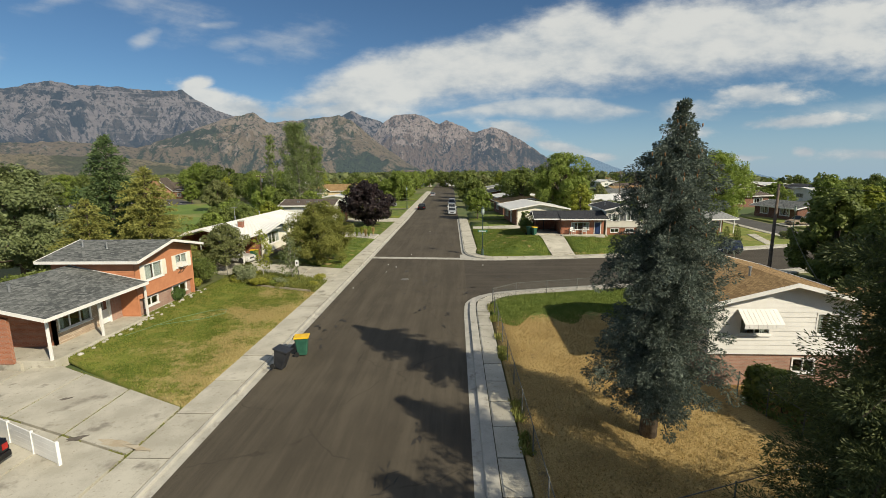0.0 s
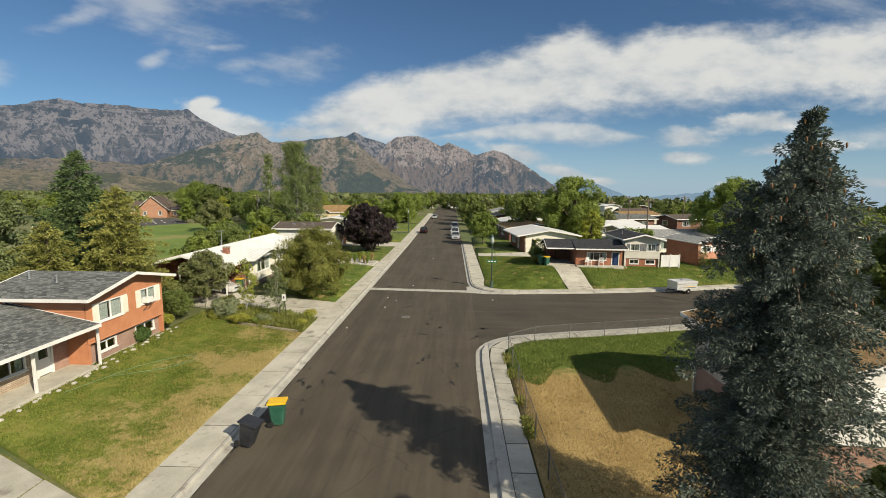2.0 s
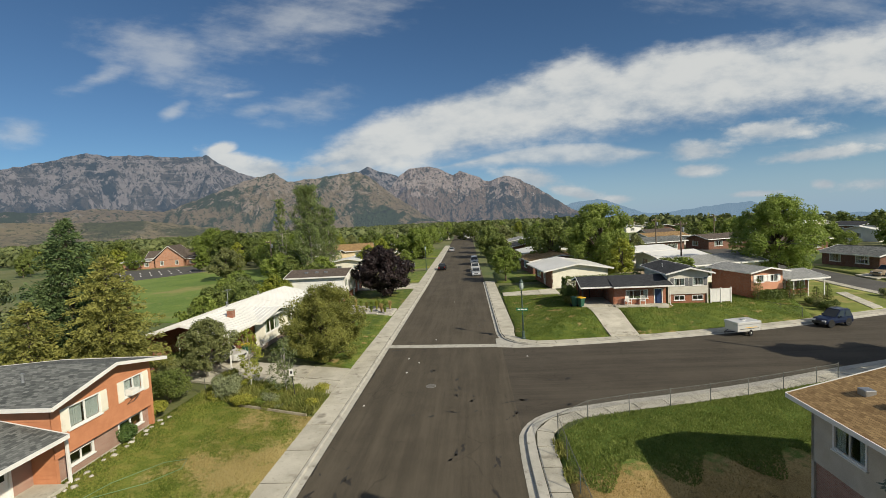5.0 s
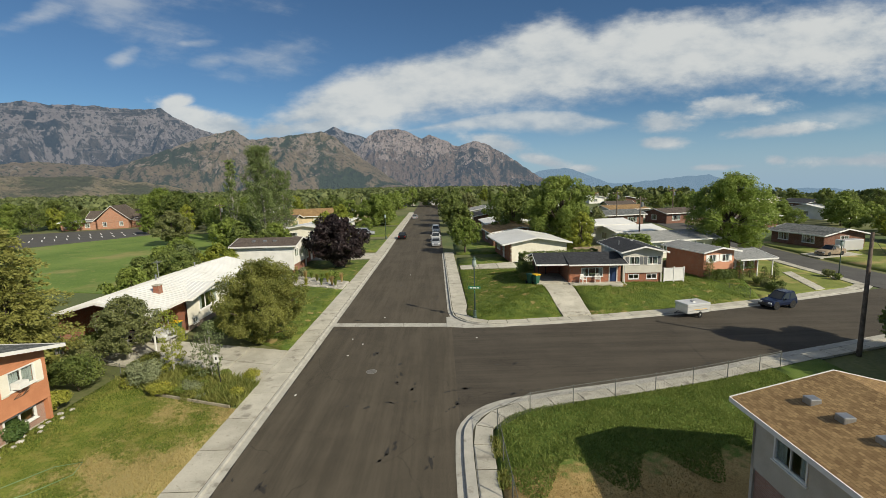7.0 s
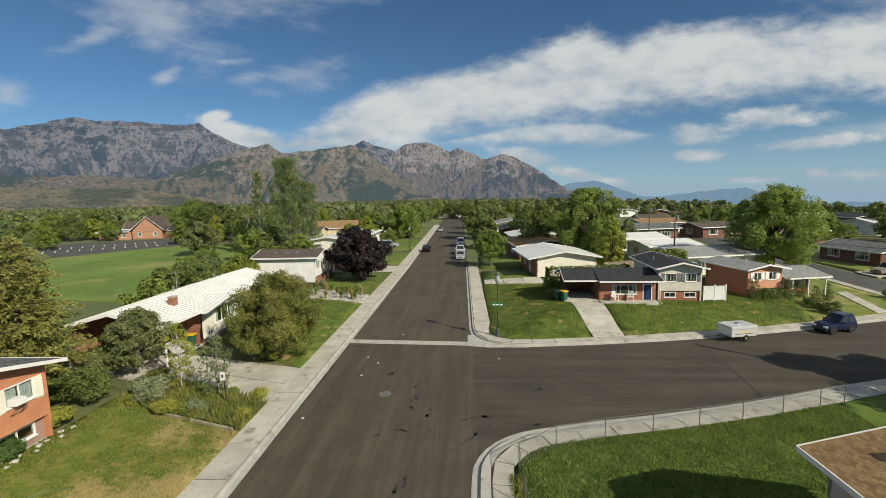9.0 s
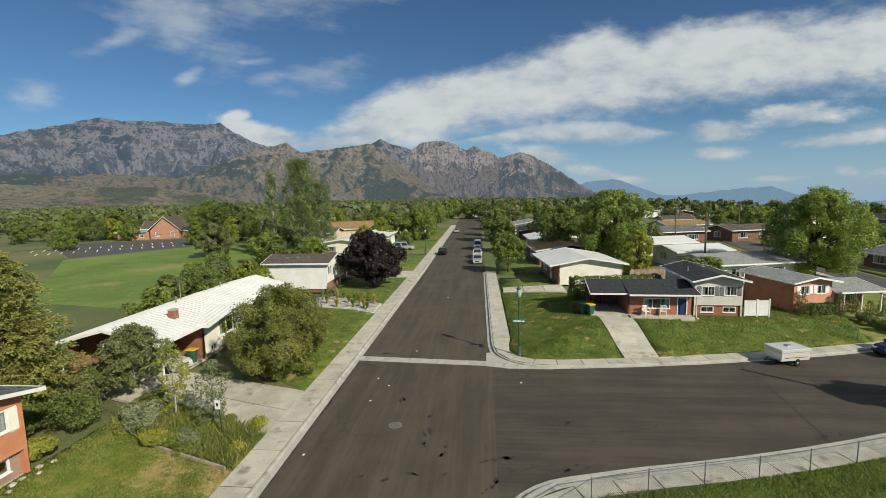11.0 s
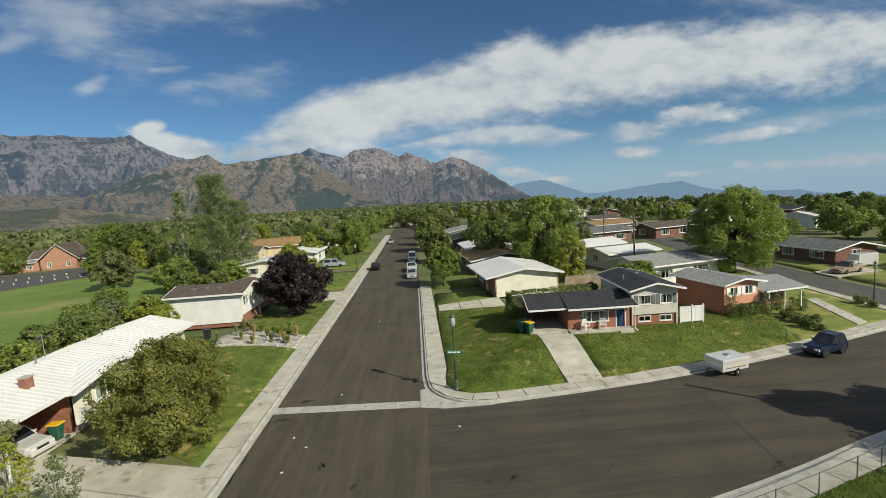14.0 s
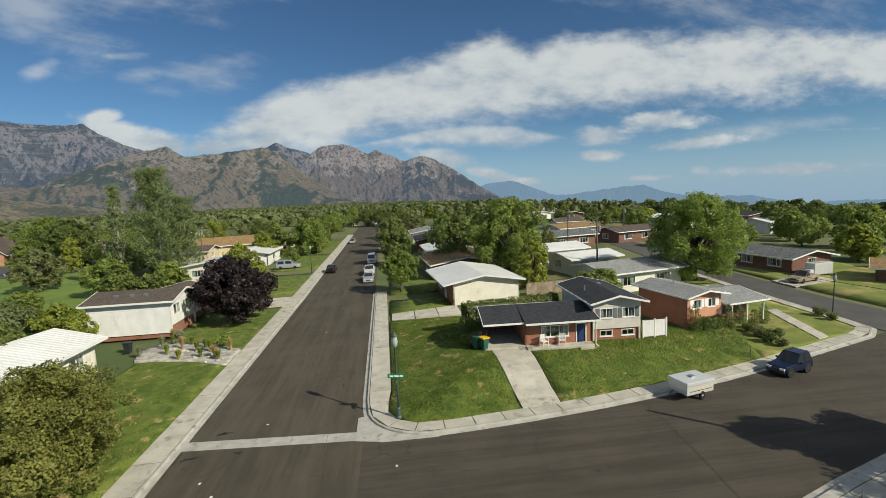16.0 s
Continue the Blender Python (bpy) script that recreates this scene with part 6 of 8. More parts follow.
GREEN = leaf_material("green_leaves", (0.14, 0.20, 0.036), (0.33, 0.395, 0.10), 0.5, 0.45)
DEEP = leaf_material("deep_green_leaves", (0.095, 0.135, 0.034), (0.24, 0.285, 0.08), 0.5, 0.4)
YELLOW = leaf_material("yellow_green_leaves", (0.18, 0.225, 0.034), (0.40, 0.42, 0.075), 0.5, 0.42)
WILLOW = leaf_material("willow_leaves", (0.155, 0.23, 0.04), (0.37, 0.44, 0.11), 0.5, 0.45)
POPLAR = leaf_material("poplar_leaves", (0.115, 0.165, 0.055), (0.27, 0.325, 0.125), 0.5, 0.4)
SILVER = leaf_material("grey_green_leaves", (0.12, 0.155, 0.062), (0.27, 0.315, 0.14), 0.5, 0.36)
RUSSET = leaf_material("olive_brown_leaves", (0.15, 0.17, 0.065), (0.34, 0.36, 0.15), 0.5, 0.45)

tufted_conifer("blue_spruce", 6.2, -33.9, 12.0, 1.8, SPRUCE, "tall blue spruce with drooping tufted boughs and bare trunk foot", 11, lean=0.35, whorls=36, boughs=9, tuft=0.25, sprig=0.11, clear=0.11, ragged=0.5, per=130, slim=0.17, cones=70, power=4.6)
tufted_conifer("dark_pine", 8.0, -41.0, 9.7, 1.95, PINE, "broad dark pine overhanging the fenced lot", 12, whorls=26, boughs=10, tuft=0.42, sprig=0.12, clear=0.05, droop=0.15, power=2.6, ragged=0.6, per=230, slim=0.13)
tufted_conifer("dark_pine", 9.0, -46.8, 10.4, 3.4, PINE, "tall dark pine on the fenced lot", 17, whorls=18, boughs=9, tuft=0.5, sprig=0.28, clear=0.12, droop=0.15, power=2.0, ragged=0.5, per=60, slim=0.14)
tufted_conifer("dark_pine", 11.6, -42.6, 9.2, 3.2, PINE, "broad dark pine in the shaded lot", 19, whorls=20, boughs=9, tuft=0.46, sprig=0.20, clear=0.05, droop=0.18, power=2.4, ragged=0.45, per=80, slim=0.09)
tufted_conifer("dark_pine", 15.4, -35.6, 7.3, 1.9, PINE, "dark pine beside the brown-roofed house", 13, whorls=18, boughs=8, tuft=0.42, sprig=0.26, clear=0.05, droop=0.2, power=1.8, ragged=0.4, per=55, slim=0.14)
conifer("fir", -33.6, -7.2, 13.2, 3.7, FIR, "tall green fir behind the orange house", 14, whorls=40, boughs=12, size=0.42, ragged=0.45, taper=0.6, sprigs=9, slim=0.18)
conifer("golden_conifer", -28.4, -9.8, 10.3, 3.3, GOLDEN, "ragged olive-gold conifer behind the orange house", 15, whorls=40, boughs=13, size=0.29, ragged=0.5, taper=0.5, sprigs=9, slim=0.2)
conifer("golden_conifer", -31.8, -12.5, 7.6, 2.6, GOLDEN, "smaller olive-gold conifer beside the taller one", 16, whorls=30, boughs=11, size=0.31, ragged=0.5, taper=0.5, sprigs=8, slim=0.2)
tree("fruit_tree", -15.5, -2.2, 6.5, 4.15, APPLE, "round fruit tree with drooping olive-green leaves", 21, 92000, 0.088, 0.08, 84, z=0.13)
tree("purple_maple", -16.2, 29.0, 8.2, 4.4, MAPLE, "round dark purple maple on the lawn", 22, 34000, 0.20, 0.16, 70, z=0.13)
tree("street_tree", 3.4, 39.5, 6.2, 2.9, GREEN, "small green street tree on the verge", 23, 12000, 0.17, 0.28, 40, z=0.13)
tree("shade_tree", 21.5, 45.0, 13.4, 6.4, GREEN, "large bright green shade tree behind the houses", 24, 60000, 0.20, 0.10, 80)
tree("shade_tree", 14.5, 57.0, 10.0, 5.0, DEEP, "dark green shade tree beyond the cream house", 29, 16000, 0.27, 0.12, 46)
tree("yellow_tree", 22.6, 36.5, 7.2, 2.4, YELLOW, "narrow yellow-green tree by the fence", 25, 12000, 0.18, 0.10, 36, shape=0.8)
tree("willow", 44.8, 32.8, 12.9, 6.0, WILLOW, "bright green weeping willow by the cross street", 26, 70000, 0.17, 0.12, 120)
POPLAR_BARK = material("poplar_bark", (0.20, 0.19, 0.155), (0.34, 0.33, 0.28), 4.0, 0.9, 0.4, 18.0)


def poplar(x, y, height, radius, label, seed, limbs=46, leaves=15000):
    """An airy poplar: limbs that rise steeply from the trunk, each strung with small leaf clusters, and sky between them."""
    rng = np.random.default_rng(seed)
    root = thing("poplar", label, "tree", (x, y, land(x, y) + 0.06), 0)
    bm = bmesh.new()
    tube(bm, [(0, 0, -0.15), (0.1, 0, height * 0.5), (0.0, 0.1, height * 0.97)], [height * 0.018, height * 0.011, 0.02], 8)
    part("trunk", bm, POPLAR_BARK, root, smooth=True)
    blobs = []
    for k in range(limbs):
        t = 0.10 + 0.82 * (k / limbs)
        ang = k * 2.39996 + rng.uniform(-0.3, 0.3)
        reach = radius * (1.0 - 0.78 * max(0.0, t - 0.25) / 0.75) * rng.uniform(0.55, 1.1)
        z0, rise = height * t, height * 0.20 * rng.uniform(0.7, 1.2)
        out = Vector((math.cos(ang), math.sin(ang), 0))
        path = [Vector((0, 0, z0)), out * reach * 0.55 + Vector((0, 0, z0 + rise * 0.35)), out * reach + Vector((0, 0, min(z0 + rise, height * 0.99)))]
        limb = bmesh.new()
        tube(limb, path, [height * 0.005, height * 0.0035, 0.012], 5)
        part("limb", limb, POPLAR_BARK, root, smooth=True)
        for f in (0.35, 0.55, 0.72, 0.88, 1.0):
            p = path[0].lerp(path[1], f * 2) if f < 0.5 else path[1].lerp(path[2], f * 2 - 1)
            for _ in range(2):
                q = p + Vector(rng.normal(0, 0.30, 3))
                blobs.append((q.x, q.y, q.z, radius * rng.uniform(0.09, 0.20)))
    for k in range(10):
        blobs.append((rng.normal(0, 0.25), rng.normal(0, 0.25), height * (0.86 + 0.014 * k), 0.42))
    w = np.array([b[3] ** 2 for b in blobs])
    per = np.maximum(8, (leaves * w / w.sum()).astype(int))
    pts, nor = crown_points(rng, blobs, per, 0.3)
    part("crown", leaf_mesh(pts, nor, 0.17, POPLAR, rng), POPLAR, root)


poplar(-45.5, 60.5, 18.0, 1.9, "tall thin poplar behind the houses", 27, 34, 7000)
poplar(-39.5, 62.0, 20.6, 5.0, "tall broad airy poplar behind the houses", 28, 60, 26000)
poplar(-36.0, 64.5, 15.5, 3.2, "shorter poplar beside the broad one", 30, 34, 10000)
tree("garden_tree", -23.6, -6.4, 4.9, 2.2, RUSSET, "small olive-brown tree in front of the carport", 31, 27000, 0.09, 0.25, 46, z=0.13, bark=BARK_PALE)
tree("leafy_tree", -39.5, -11.0, 11.0, 5.0, SILVER, "broad pale green tree beside the orange house", 32, 56000, 0.16, 0.12, 60)
tree("garden_tree", -30.5, 12.5, 5.2, 3.0, DEEP, "green tree behind the metal roof", 33, 14000, 0.18, 0.1, 40)
tree("garden_tree", -33.0, 17.0, 5.0, 3.2, DEEP, "green tree behind the metal roof", 34, 14000, 0.18, 0.1, 40)
tree("garden_tree", -35.5, 23.0, 4.8, 3.0, SILVER, "grey-green tree along the field edge", 35, 12000, 0.18, 0.1, 40)
tree("garden_tree", -31.0, 23.0, 5.0, 2.4, YELLOW, "yellow-green tree beside the white-sided house", 36, 9000, 0.17, 0.12, 34)
tree("dark_tree", -60.0, 62.0, 8.0, 3.6, RUSSET, "dark brownish tree at the field edge", 37, 12000, 0.24, 0.1, 40)
tree("round_tree", -82.0, 88.0, 7.5, 2.4, GREEN, "small round tree by the car park", 38, 8000, 0.24, 0.15, 34)
tree("slim_tree", -70.0, 86.0, 8.5, 2.2, YELLOW, "slim light green tree by the car park", 39, 7000, 0.24, 0.1, 34)
tree("sapling", -18.6, -9.3, 4.9, 1.0, YELLOW, "thin sapling in the garden bed", 40, 3600, 0.075, 0.16, 44, z=0.13, bark=BARK_PALE, shape=0.8, girth=0.36)
tree("sapling", -15.6, -10.3, 4.2, 1.0, SILVER, "thin grey-green sapling in the garden bed", 41, 3200, 0.075, 0.12, 44, z=0.13, bark=BARK_PALE, shape=0.8, girth=0.36)
tree("verge_tree", -19.5, 95.0, 9.5, 5.0, GREEN, "broad green street tree up the road", 42, 14000, 0.3, 0.15, 46)
tree("verge_tree", 2.6, 88.0, 9.0, 4.2, DEEP, "dark green street tree up the road", 43, 11000, 0.3, 0.15, 40)
tree("verge_tree", 3.8, 66.0, 8.0, 3.0, DEEP, "dark green street tree up the road", 44, 9000, 0.26, 0.15, 40)
tree("verge_tree", -18.5, 46.0, 5.5, 2.3, YELLOW, "small yellow-green tree beyond the maple", 45, 7000, 0.2, 0.15, 34)
tree("corner_tree", 31.0, -11.2, 8.2, 3.5, DEEP, "dark leafy tree beside the utility pole", 46, 32000, 0.20, 0.06, 56, z=0.1)
tree("corner_tree", 31.5, -17.5, 8.2, 4.4, DEEP, "broad dark leafy tree behind the utility pole", 50, 22000, 0.20, 0.06, 56, z=0.1)
tree("corner_tree", 30.0, -22.5, 8.2, 4.0, DEEP, "dark leafy tree behind the brown-roofed house", 47, 16000, 0.22, 0.06, 50, z=0.1)
tree("garden_tree", 23.0, 20.0, 5.0, 2.6, DEEP, "green tree behind the corner house", 48, 10000, 0.18, 0.1, 36, z=0.1)
tree("garden_tree", 26.2, 23.0, 4.6, 2.5, GREEN, "green tree behind the corner house", 49, 9000, 0.18, 0.1, 36, z=0.1)

for i, (x, y, h, r, m) in enumerate(((-92, 112, 13, 7, GREEN), (-84, 106, 12, 6, DEEP), (-76, 100, 11, 5.5, DEEP), (-100, 122, 12, 6, GREEN), (-132, 118, 10, 5.5, DEEP), (-142, 112, 9, 5, GREEN))):
    tree("shade_tree", x, y, h, r, m, "large green tree beside the church" if m is GREEN else "large dark green tree beside the church", 800 + i, 16000, 0.30, 0.08, 50)
for i, (x, y, h, r, m) in enumerate(((-32.0, 7.0, 4.6, 2.4, GREEN), (-33.5, 11.0, 5.0, 2.5, DEEP), (-36.0, 19.5, 5.2, 2.7, GREEN), (-38.5, 27.0, 5.0, 2.6, DEEP), (-41.5, 33.0, 5.0, 2.6, GREEN))):
    tree("garden_tree", x, y, h, r, m, "bushy green tree behind the metal roof", 820 + i, 12000, 0.17, 0.06, 40)
for i, (x, y, h, r, m) in enumerate(((-8.0, 196, 9, 4.5, DEEP), (-15.0, 200, 10, 5.0, GREEN), (-1.0, 193, 9, 4.5, DEEP), (6.0, 176, 9, 4.5, DEEP), (-20.0, 172, 9, 4.5, GREEN), (3.2, 104, 8, 3.6, DEEP), (3.6, 126, 8.5, 4, DEEP), (-19.0, 118, 8, 4, DEEP), (-20, 140, 9, 4.5, GREEN))):
    tree("verge_tree", x, y, h, r, m, "green street tree far up the road", 840 + i, 9000, 0.28, 0.12, 36)

for i, (x, y, h, r, m) in enumerate(((-52, 72, 8, 4, DEEP), (-57, 79, 9, 4.5, GREEN), (-48, 78, 8, 4, DEEP), (-65, 93, 10, 5, DEEP), (-58, 99, 10, 5, GREEN), (-70, 106, 10, 5, DEEP), (-28, 88, 7, 3.0, YELLOW), (-33, 50, 5.5, 2.8, GREEN), (-31, 40, 5, 2.5, DEEP),
                                     (-37, 44, 6, 3, DEEP), (-43, 52, 6.5, 3.2, GREEN), (-52, 122, 9, 4.5, YELLOW), (-40, 128, 9, 4.5, DEEP), (-28, 100, 8, 4, GREEN), (-66, 128, 10, 5, GREEN), (-27, 66, 6.5, 3.2, YELLOW), (-80, 130, 10, 5, DEEP))):
    tree("garden_tree", x, y, h, r, m, "leafy tree among the back gardens", 870 + i, 10000, 0.24, 0.08, 40)


def neighbourhood_trees():
    """Trees among the houses further off: copies of a few kinds, kept clear of the streets."""
    rng = random.Random(77)
    kinds = [tree("neighbour_tree", -60 - 14 * i, -60, h, r, m, l, 200 + i, 9000, 0.27, 0.12, 34, group="trees of the neighbourhood")
             for i, (h, r, m, l) in enumerate(((9, 4.2, GREEN, "round green tree among the far houses"), (10, 3.6, DEEP, "dark green tree among the far houses"), (8, 3.4, YELLOW, "yellow-green tree among the far houses"),
                                               (11, 4.8, DEEP, "broad dark tree among the far houses"), (8.5, 3.8, RUSSET, "brownish tree among the far houses")))]
    spots = []
    while len(spots) < 215:
        a, r = radians(rng.uniform(-52, 62)), 60 + 250 * rng.random() ** 1.2
        x, y = r * math.sin(a), r * math.cos(a) - 20
        if -17 < x < 8 or (36 < x < 72 and y < 140) or (-104 < x < -34 and 24 < y < 122) or (y < 60 and -34 < x < 36):
            continue
        if -43.5 < math.degrees(math.atan2(x, y + 38)) < -14 and r < 165:
            continue
        if any((x - p[0]) ** 2 + (y - p[1]) ** 2 < 30 for p in spots):
            continue
        if any(x0 - 3 < x < x1 + 3 and y0 - 5 < y < y1 + 3 for x0, y0, x1, y1 in HOUSE_SPOTS):
            continue
        spots.append((x, y))
    for i, (x, y) in enumerate(spots):
        s = rng.uniform(0.55, 1.0) * (0.72 if x > 60 else 0.85 if x < -20 else 1.0)
        t = copy_thing(kinds[rng.randrange(5)], pose(x, y, land(x, y), 0, 0, rng.uniform(0, 360)))
        t.scale = (s, s, s * rng.uniform(0.85, 1.15))


def east_trees():
    """Garden trees among the houses east of the cross street: copies of lighter kinds."""
    rng = random.Random(31)
    kinds = [tree("neighbour_tree", x, y, h, q, m, l, 260 + i, 4200, 0.36, 0.10, 30, group="trees east of the cross street")
             for i, (x, y, h, q, m, l) in enumerate(((92, 66, 7.5, 3.8, GREEN, "round green tree east of the cross street"), (104, 84, 8, 3.6, DEEP, "dark green tree east of the cross street"), (120, 72, 7, 3.4, YELLOW, "light green tree east of the cross street")))]
    spots = []
    while len(spots) < 52:
        x, y = rng.uniform(76, 215), rng.uniform(22, 170)
        if any((x - p[0]) ** 2 + (y - p[1]) ** 2 < 45 for p in spots) or any(x0 - 4 < x < x1 + 4 and y0 - 6 < y < y1 + 4 for x0, y0, x1, y1 in HOUSE_SPOTS):
            continue
        spots.append((x, y))
    for x, y in spots:
        k = rng.uniform(0.6, 1.0)
        t = copy_thing(kinds[rng.randrange(3)], pose(x, y, land(x, y), 0, 0, rng.uniform(0, 360)))
        t.scale = (k * 1.15, k * 1.15, k)


neighbourhood_trees()
east_trees()


def woods():
    """The tree cover of the valley floor out to the hills, past counting."""
    rng = np.random.default_rng(5)
    pts, nor, size = [], [], []
    n = 2300
    ang = np.radians(rng.uniform(-58, 58, n))
    r = 260 + 2300 * rng.random(n) ** 1.5
    for a, d in zip(ang, r):
        x, y = d * math.sin(a), d * math.cos(a) - 20
        if -14 < x < 4 and y < 330:
            continue
        h = rng.uniform(4, 9) * (1 + d / 5000)
        w = rng.uniform(2.5, 5.5) * (1 + d / 1500)
        k = 46
        v = rng.normal(0, 1, (k, 3))
        v /= np.linalg.norm(v, axis=1, keepdims=True)
        v[:, 2] = np.abs(v[:, 2]) * 1.0 - 0.25
        pts.append(np.array((x, y, land(x, y) + h * 0.4)) + v * np.array((w, w, h * 0.58)) * rng.uniform(0.75, 1.0, (k, 1)))
        nor.append(v)
        size.append(np.full(k, w * 0.5))
    pts, nor, size = np.concatenate(pts), np.concatenate(nor), np.concatenate(size)[:, None]
    solo("far_woods", leaf_mesh(pts, nor, size, WOODS, rng, 1.2, 0.5), WOODS, "scattered trees covering the valley floor", "trees", kind="stuff")


WOODS = leaf_material("far_leaves", (0.075, 0.105, 0.045), (0.22, 0.245, 0.095), 0.7, 0.3)
woods()


# ---- street things ----
GREEN_PLASTIC = material("green_plastic", (0.022, 0.090, 0.060), (0.035, 0.120, 0.080), 3.0, 0.45, 0.03)
YELLOW_PLASTIC = material("yellow_plastic", (0.72, 0.42, 0.02), (0.80, 0.50, 0.03), 3.0, 0.4, 0.02)
BLACK_PLASTIC = material("black_plastic", (0.020, 0.022, 0.027), (0.034, 0.036, 0.042), 3.0, 0.45, 0.03)
LAMP_GREEN = material("lamp_green", (0.045, 0.075, 0.062), (0.065, 0.10, 0.082), 3.0, 0.45, 0.03)
SIGN_GREEN = material("sign_green", (0.02, 0.16, 0.07), (0.03, 0.19, 0.09), 3.0, 0.4)
FROSTED = material("frosted_globe", (0.30, 0.36, 0.32), (0.38, 0.44, 0.40), 3.0, 0.3)
ROCK = material("rock", (0.33, 0.31, 0.27), (0.55, 0.52, 0.47), 3.0, 0.9, 0.6, 14.0, spread=0.5)
HOSE = material("green_hose", (0.14, 0.24, 0.11), (0.20, 0.31, 0.15), 3.0, 0.5)
FENCE_WOOD = material("weathered_boards", (0.22, 0.17, 0.12), (0.36, 0.29, 0.21), 2.0, 0.9, 0.4, spread=0.5)
LETTER = material("sign_letters", (0.75, 0.76, 0.74), (0.80, 0.81, 0.79), 3.0, 0.5)


def bin_on_wheels(x, y, z, turn, body, lid, label, tilt=0.0):
    b = thing("wheelie_bin", label, "bin", (x, y, z), turn)
    b.matrix_basis = pose(x, y, z, tilt, 0, turn)
    bm = bmesh.new()
    rings = [(0.21, 0.24, 0.06), (0.25, 0.30, 0.55), (0.29, 0.35, 0.98), (0.31, 0.37, 1.0)]
    loops = [[bm.verts.new((sx * w - 0.0, sy * d, h)) for sx, sy in ((-1, -0.8), (-0.8, -1), (0.8, -1), (1, -0.8), (1, 0.8), (0.8, 1), (-0.8, 1), (-1, 0.8))] for w, d, h in rings]
    for lo, hi in zip(loops, loops[1:]):
        for k in range(8):
            bm.faces.new((lo[k], lo[(k + 1) % 8], hi[(k + 1) % 8], hi[k]))
    bm.faces.new(loops[0][::-1])
    bm.faces.new(loops[-1])
    part("body", bm, body, b)
    l = part("lid", box(bmesh.new(), -0.33, -0.40, 1.003, 0.33, 0.39, 1.09, 0.03), lid, b)
    bar = bmesh.new()
    tube(bar, [(-0.25, 0.44, 1.0), (0.25, 0.44, 1.0)], 0.02, 8)
    part("handle", bar, body, b)
    for s in (-0.3, 0.3):
        w = bmesh.new()
        tube(w, [(s - 0.04, 0.25, 0.13), (s + 0.04, 0.25, 0.13)], 0.13, 14)
        part("wheel", w, RUBBER, b)
    return b


bin_on_wheels(-9.25, -26.4, 0.0, 100, GREEN_PLASTIC, YELLOW_PLASTIC, "green wheelie bin with yellow lid standing in the street")
bin_on_wheels(-9.85, -28.1, 0.03, 80, BLACK_PLASTIC, BLACK_PLASTIC, "dark blue-black wheelie bin tilted against the kerb", 14)
bin_on_wheels(9.3, 9.1, bank_height(9.3, 9.1), 20, GREEN_PLASTIC, YELLOW_PLASTIC, "green wheelie bin with yellow lid beside the carport")
bin_on_wheels(8.75, 9.6, bank_height(8.75, 9.6), 35, GREEN_PLASTIC, GREEN_PLASTIC, "green wheelie bin with green lid beside the carport")
bin_on_wheels(-23.2, -0.9, 0.21, 90, GREEN_PLASTIC, YELLOW_PLASTIC, "green wheelie bin with yellow lid in the carport")
bin_on_wheels(-23.6, 20.3, 0.02, 90, BLACK_PLASTIC, BLACK_PLASTIC, "black wheelie bin beside the white-sided house")


def street_lamp(x, y, z, sign):
    s = thing("street_lamp", "dark green fluted lamp post with a frosted acorn lantern", "street lamp", (x, y, z), group="street lamps")
    part("base", lathe([(0.20, 0.0), (0.20, 0.12), (0.14, 0.2), (0.13, 0.6), (0.16, 0.66), (0.09, 0.74)], 14), LAMP_GREEN, s, smooth=False)
    part("pole", lathe([(0.075, 0.74), (0.065, 2.5), (0.05, 4.5), (0.07, 4.52), (0.07, 4.6)], 12), LAMP_GREEN, s, smooth=True)
    head = part("lantern", lathe([(0.08, 4.6), (0.17, 4.7), (0.20, 4.95), (0.17, 5.2), (0.12, 5.3)], 14), FROSTED, s, "frosted acorn globe", smooth=True)
    part("finial", lathe([(0.19, 5.28), (0.20, 5.33), (0.12, 5.42), (0.05, 5.48), (0.045, 5.56), (0.01, 5.63)], 14), LAMP_GREEN, head, smooth=True)
    if sign:
        p = part("street_sign", box(bmesh.new(), -0.06, -0.53, 2.65, 0.06, 0.55, 2.9, 0.01, pose(0, 0, 0, 0, 0, 80)), SIGN_GREEN, s, "green street name plate with unreadable pale bars")
        bars = bmesh.new()
        for a, b in ((-0.42, -0.2), (-0.14, 0.12), (0.18, 0.42)):
            box(bars, 0.062, a, 2.72, 0.066, b, 2.83, 0, pose(0, 0, 0, 0, 0, 80))
            box(bars, -0.066, a, 2.72, -0.062, b, 2.83, 0, pose(0, 0, 0, 0, 0, 80))
        part("lettering", bars, LETTER, p, "pale lettering bars")
        p = part("street_sign", box(bmesh.new(), -0.02, -0.4, 2.35, 0.02, 0.42, 2.55, 0.005, pose(0, 0, 0, 0, 0, -5)), SIGN_GREEN, s)
    return s


street_lamp(2.15, 1.45, 0.13, True)
street_lamp(44.9, 12.8, 0.13, False).scale = (0.8, 0.8, 0.8)
street_lamp(-12.9, 62.0, 0.10, False)


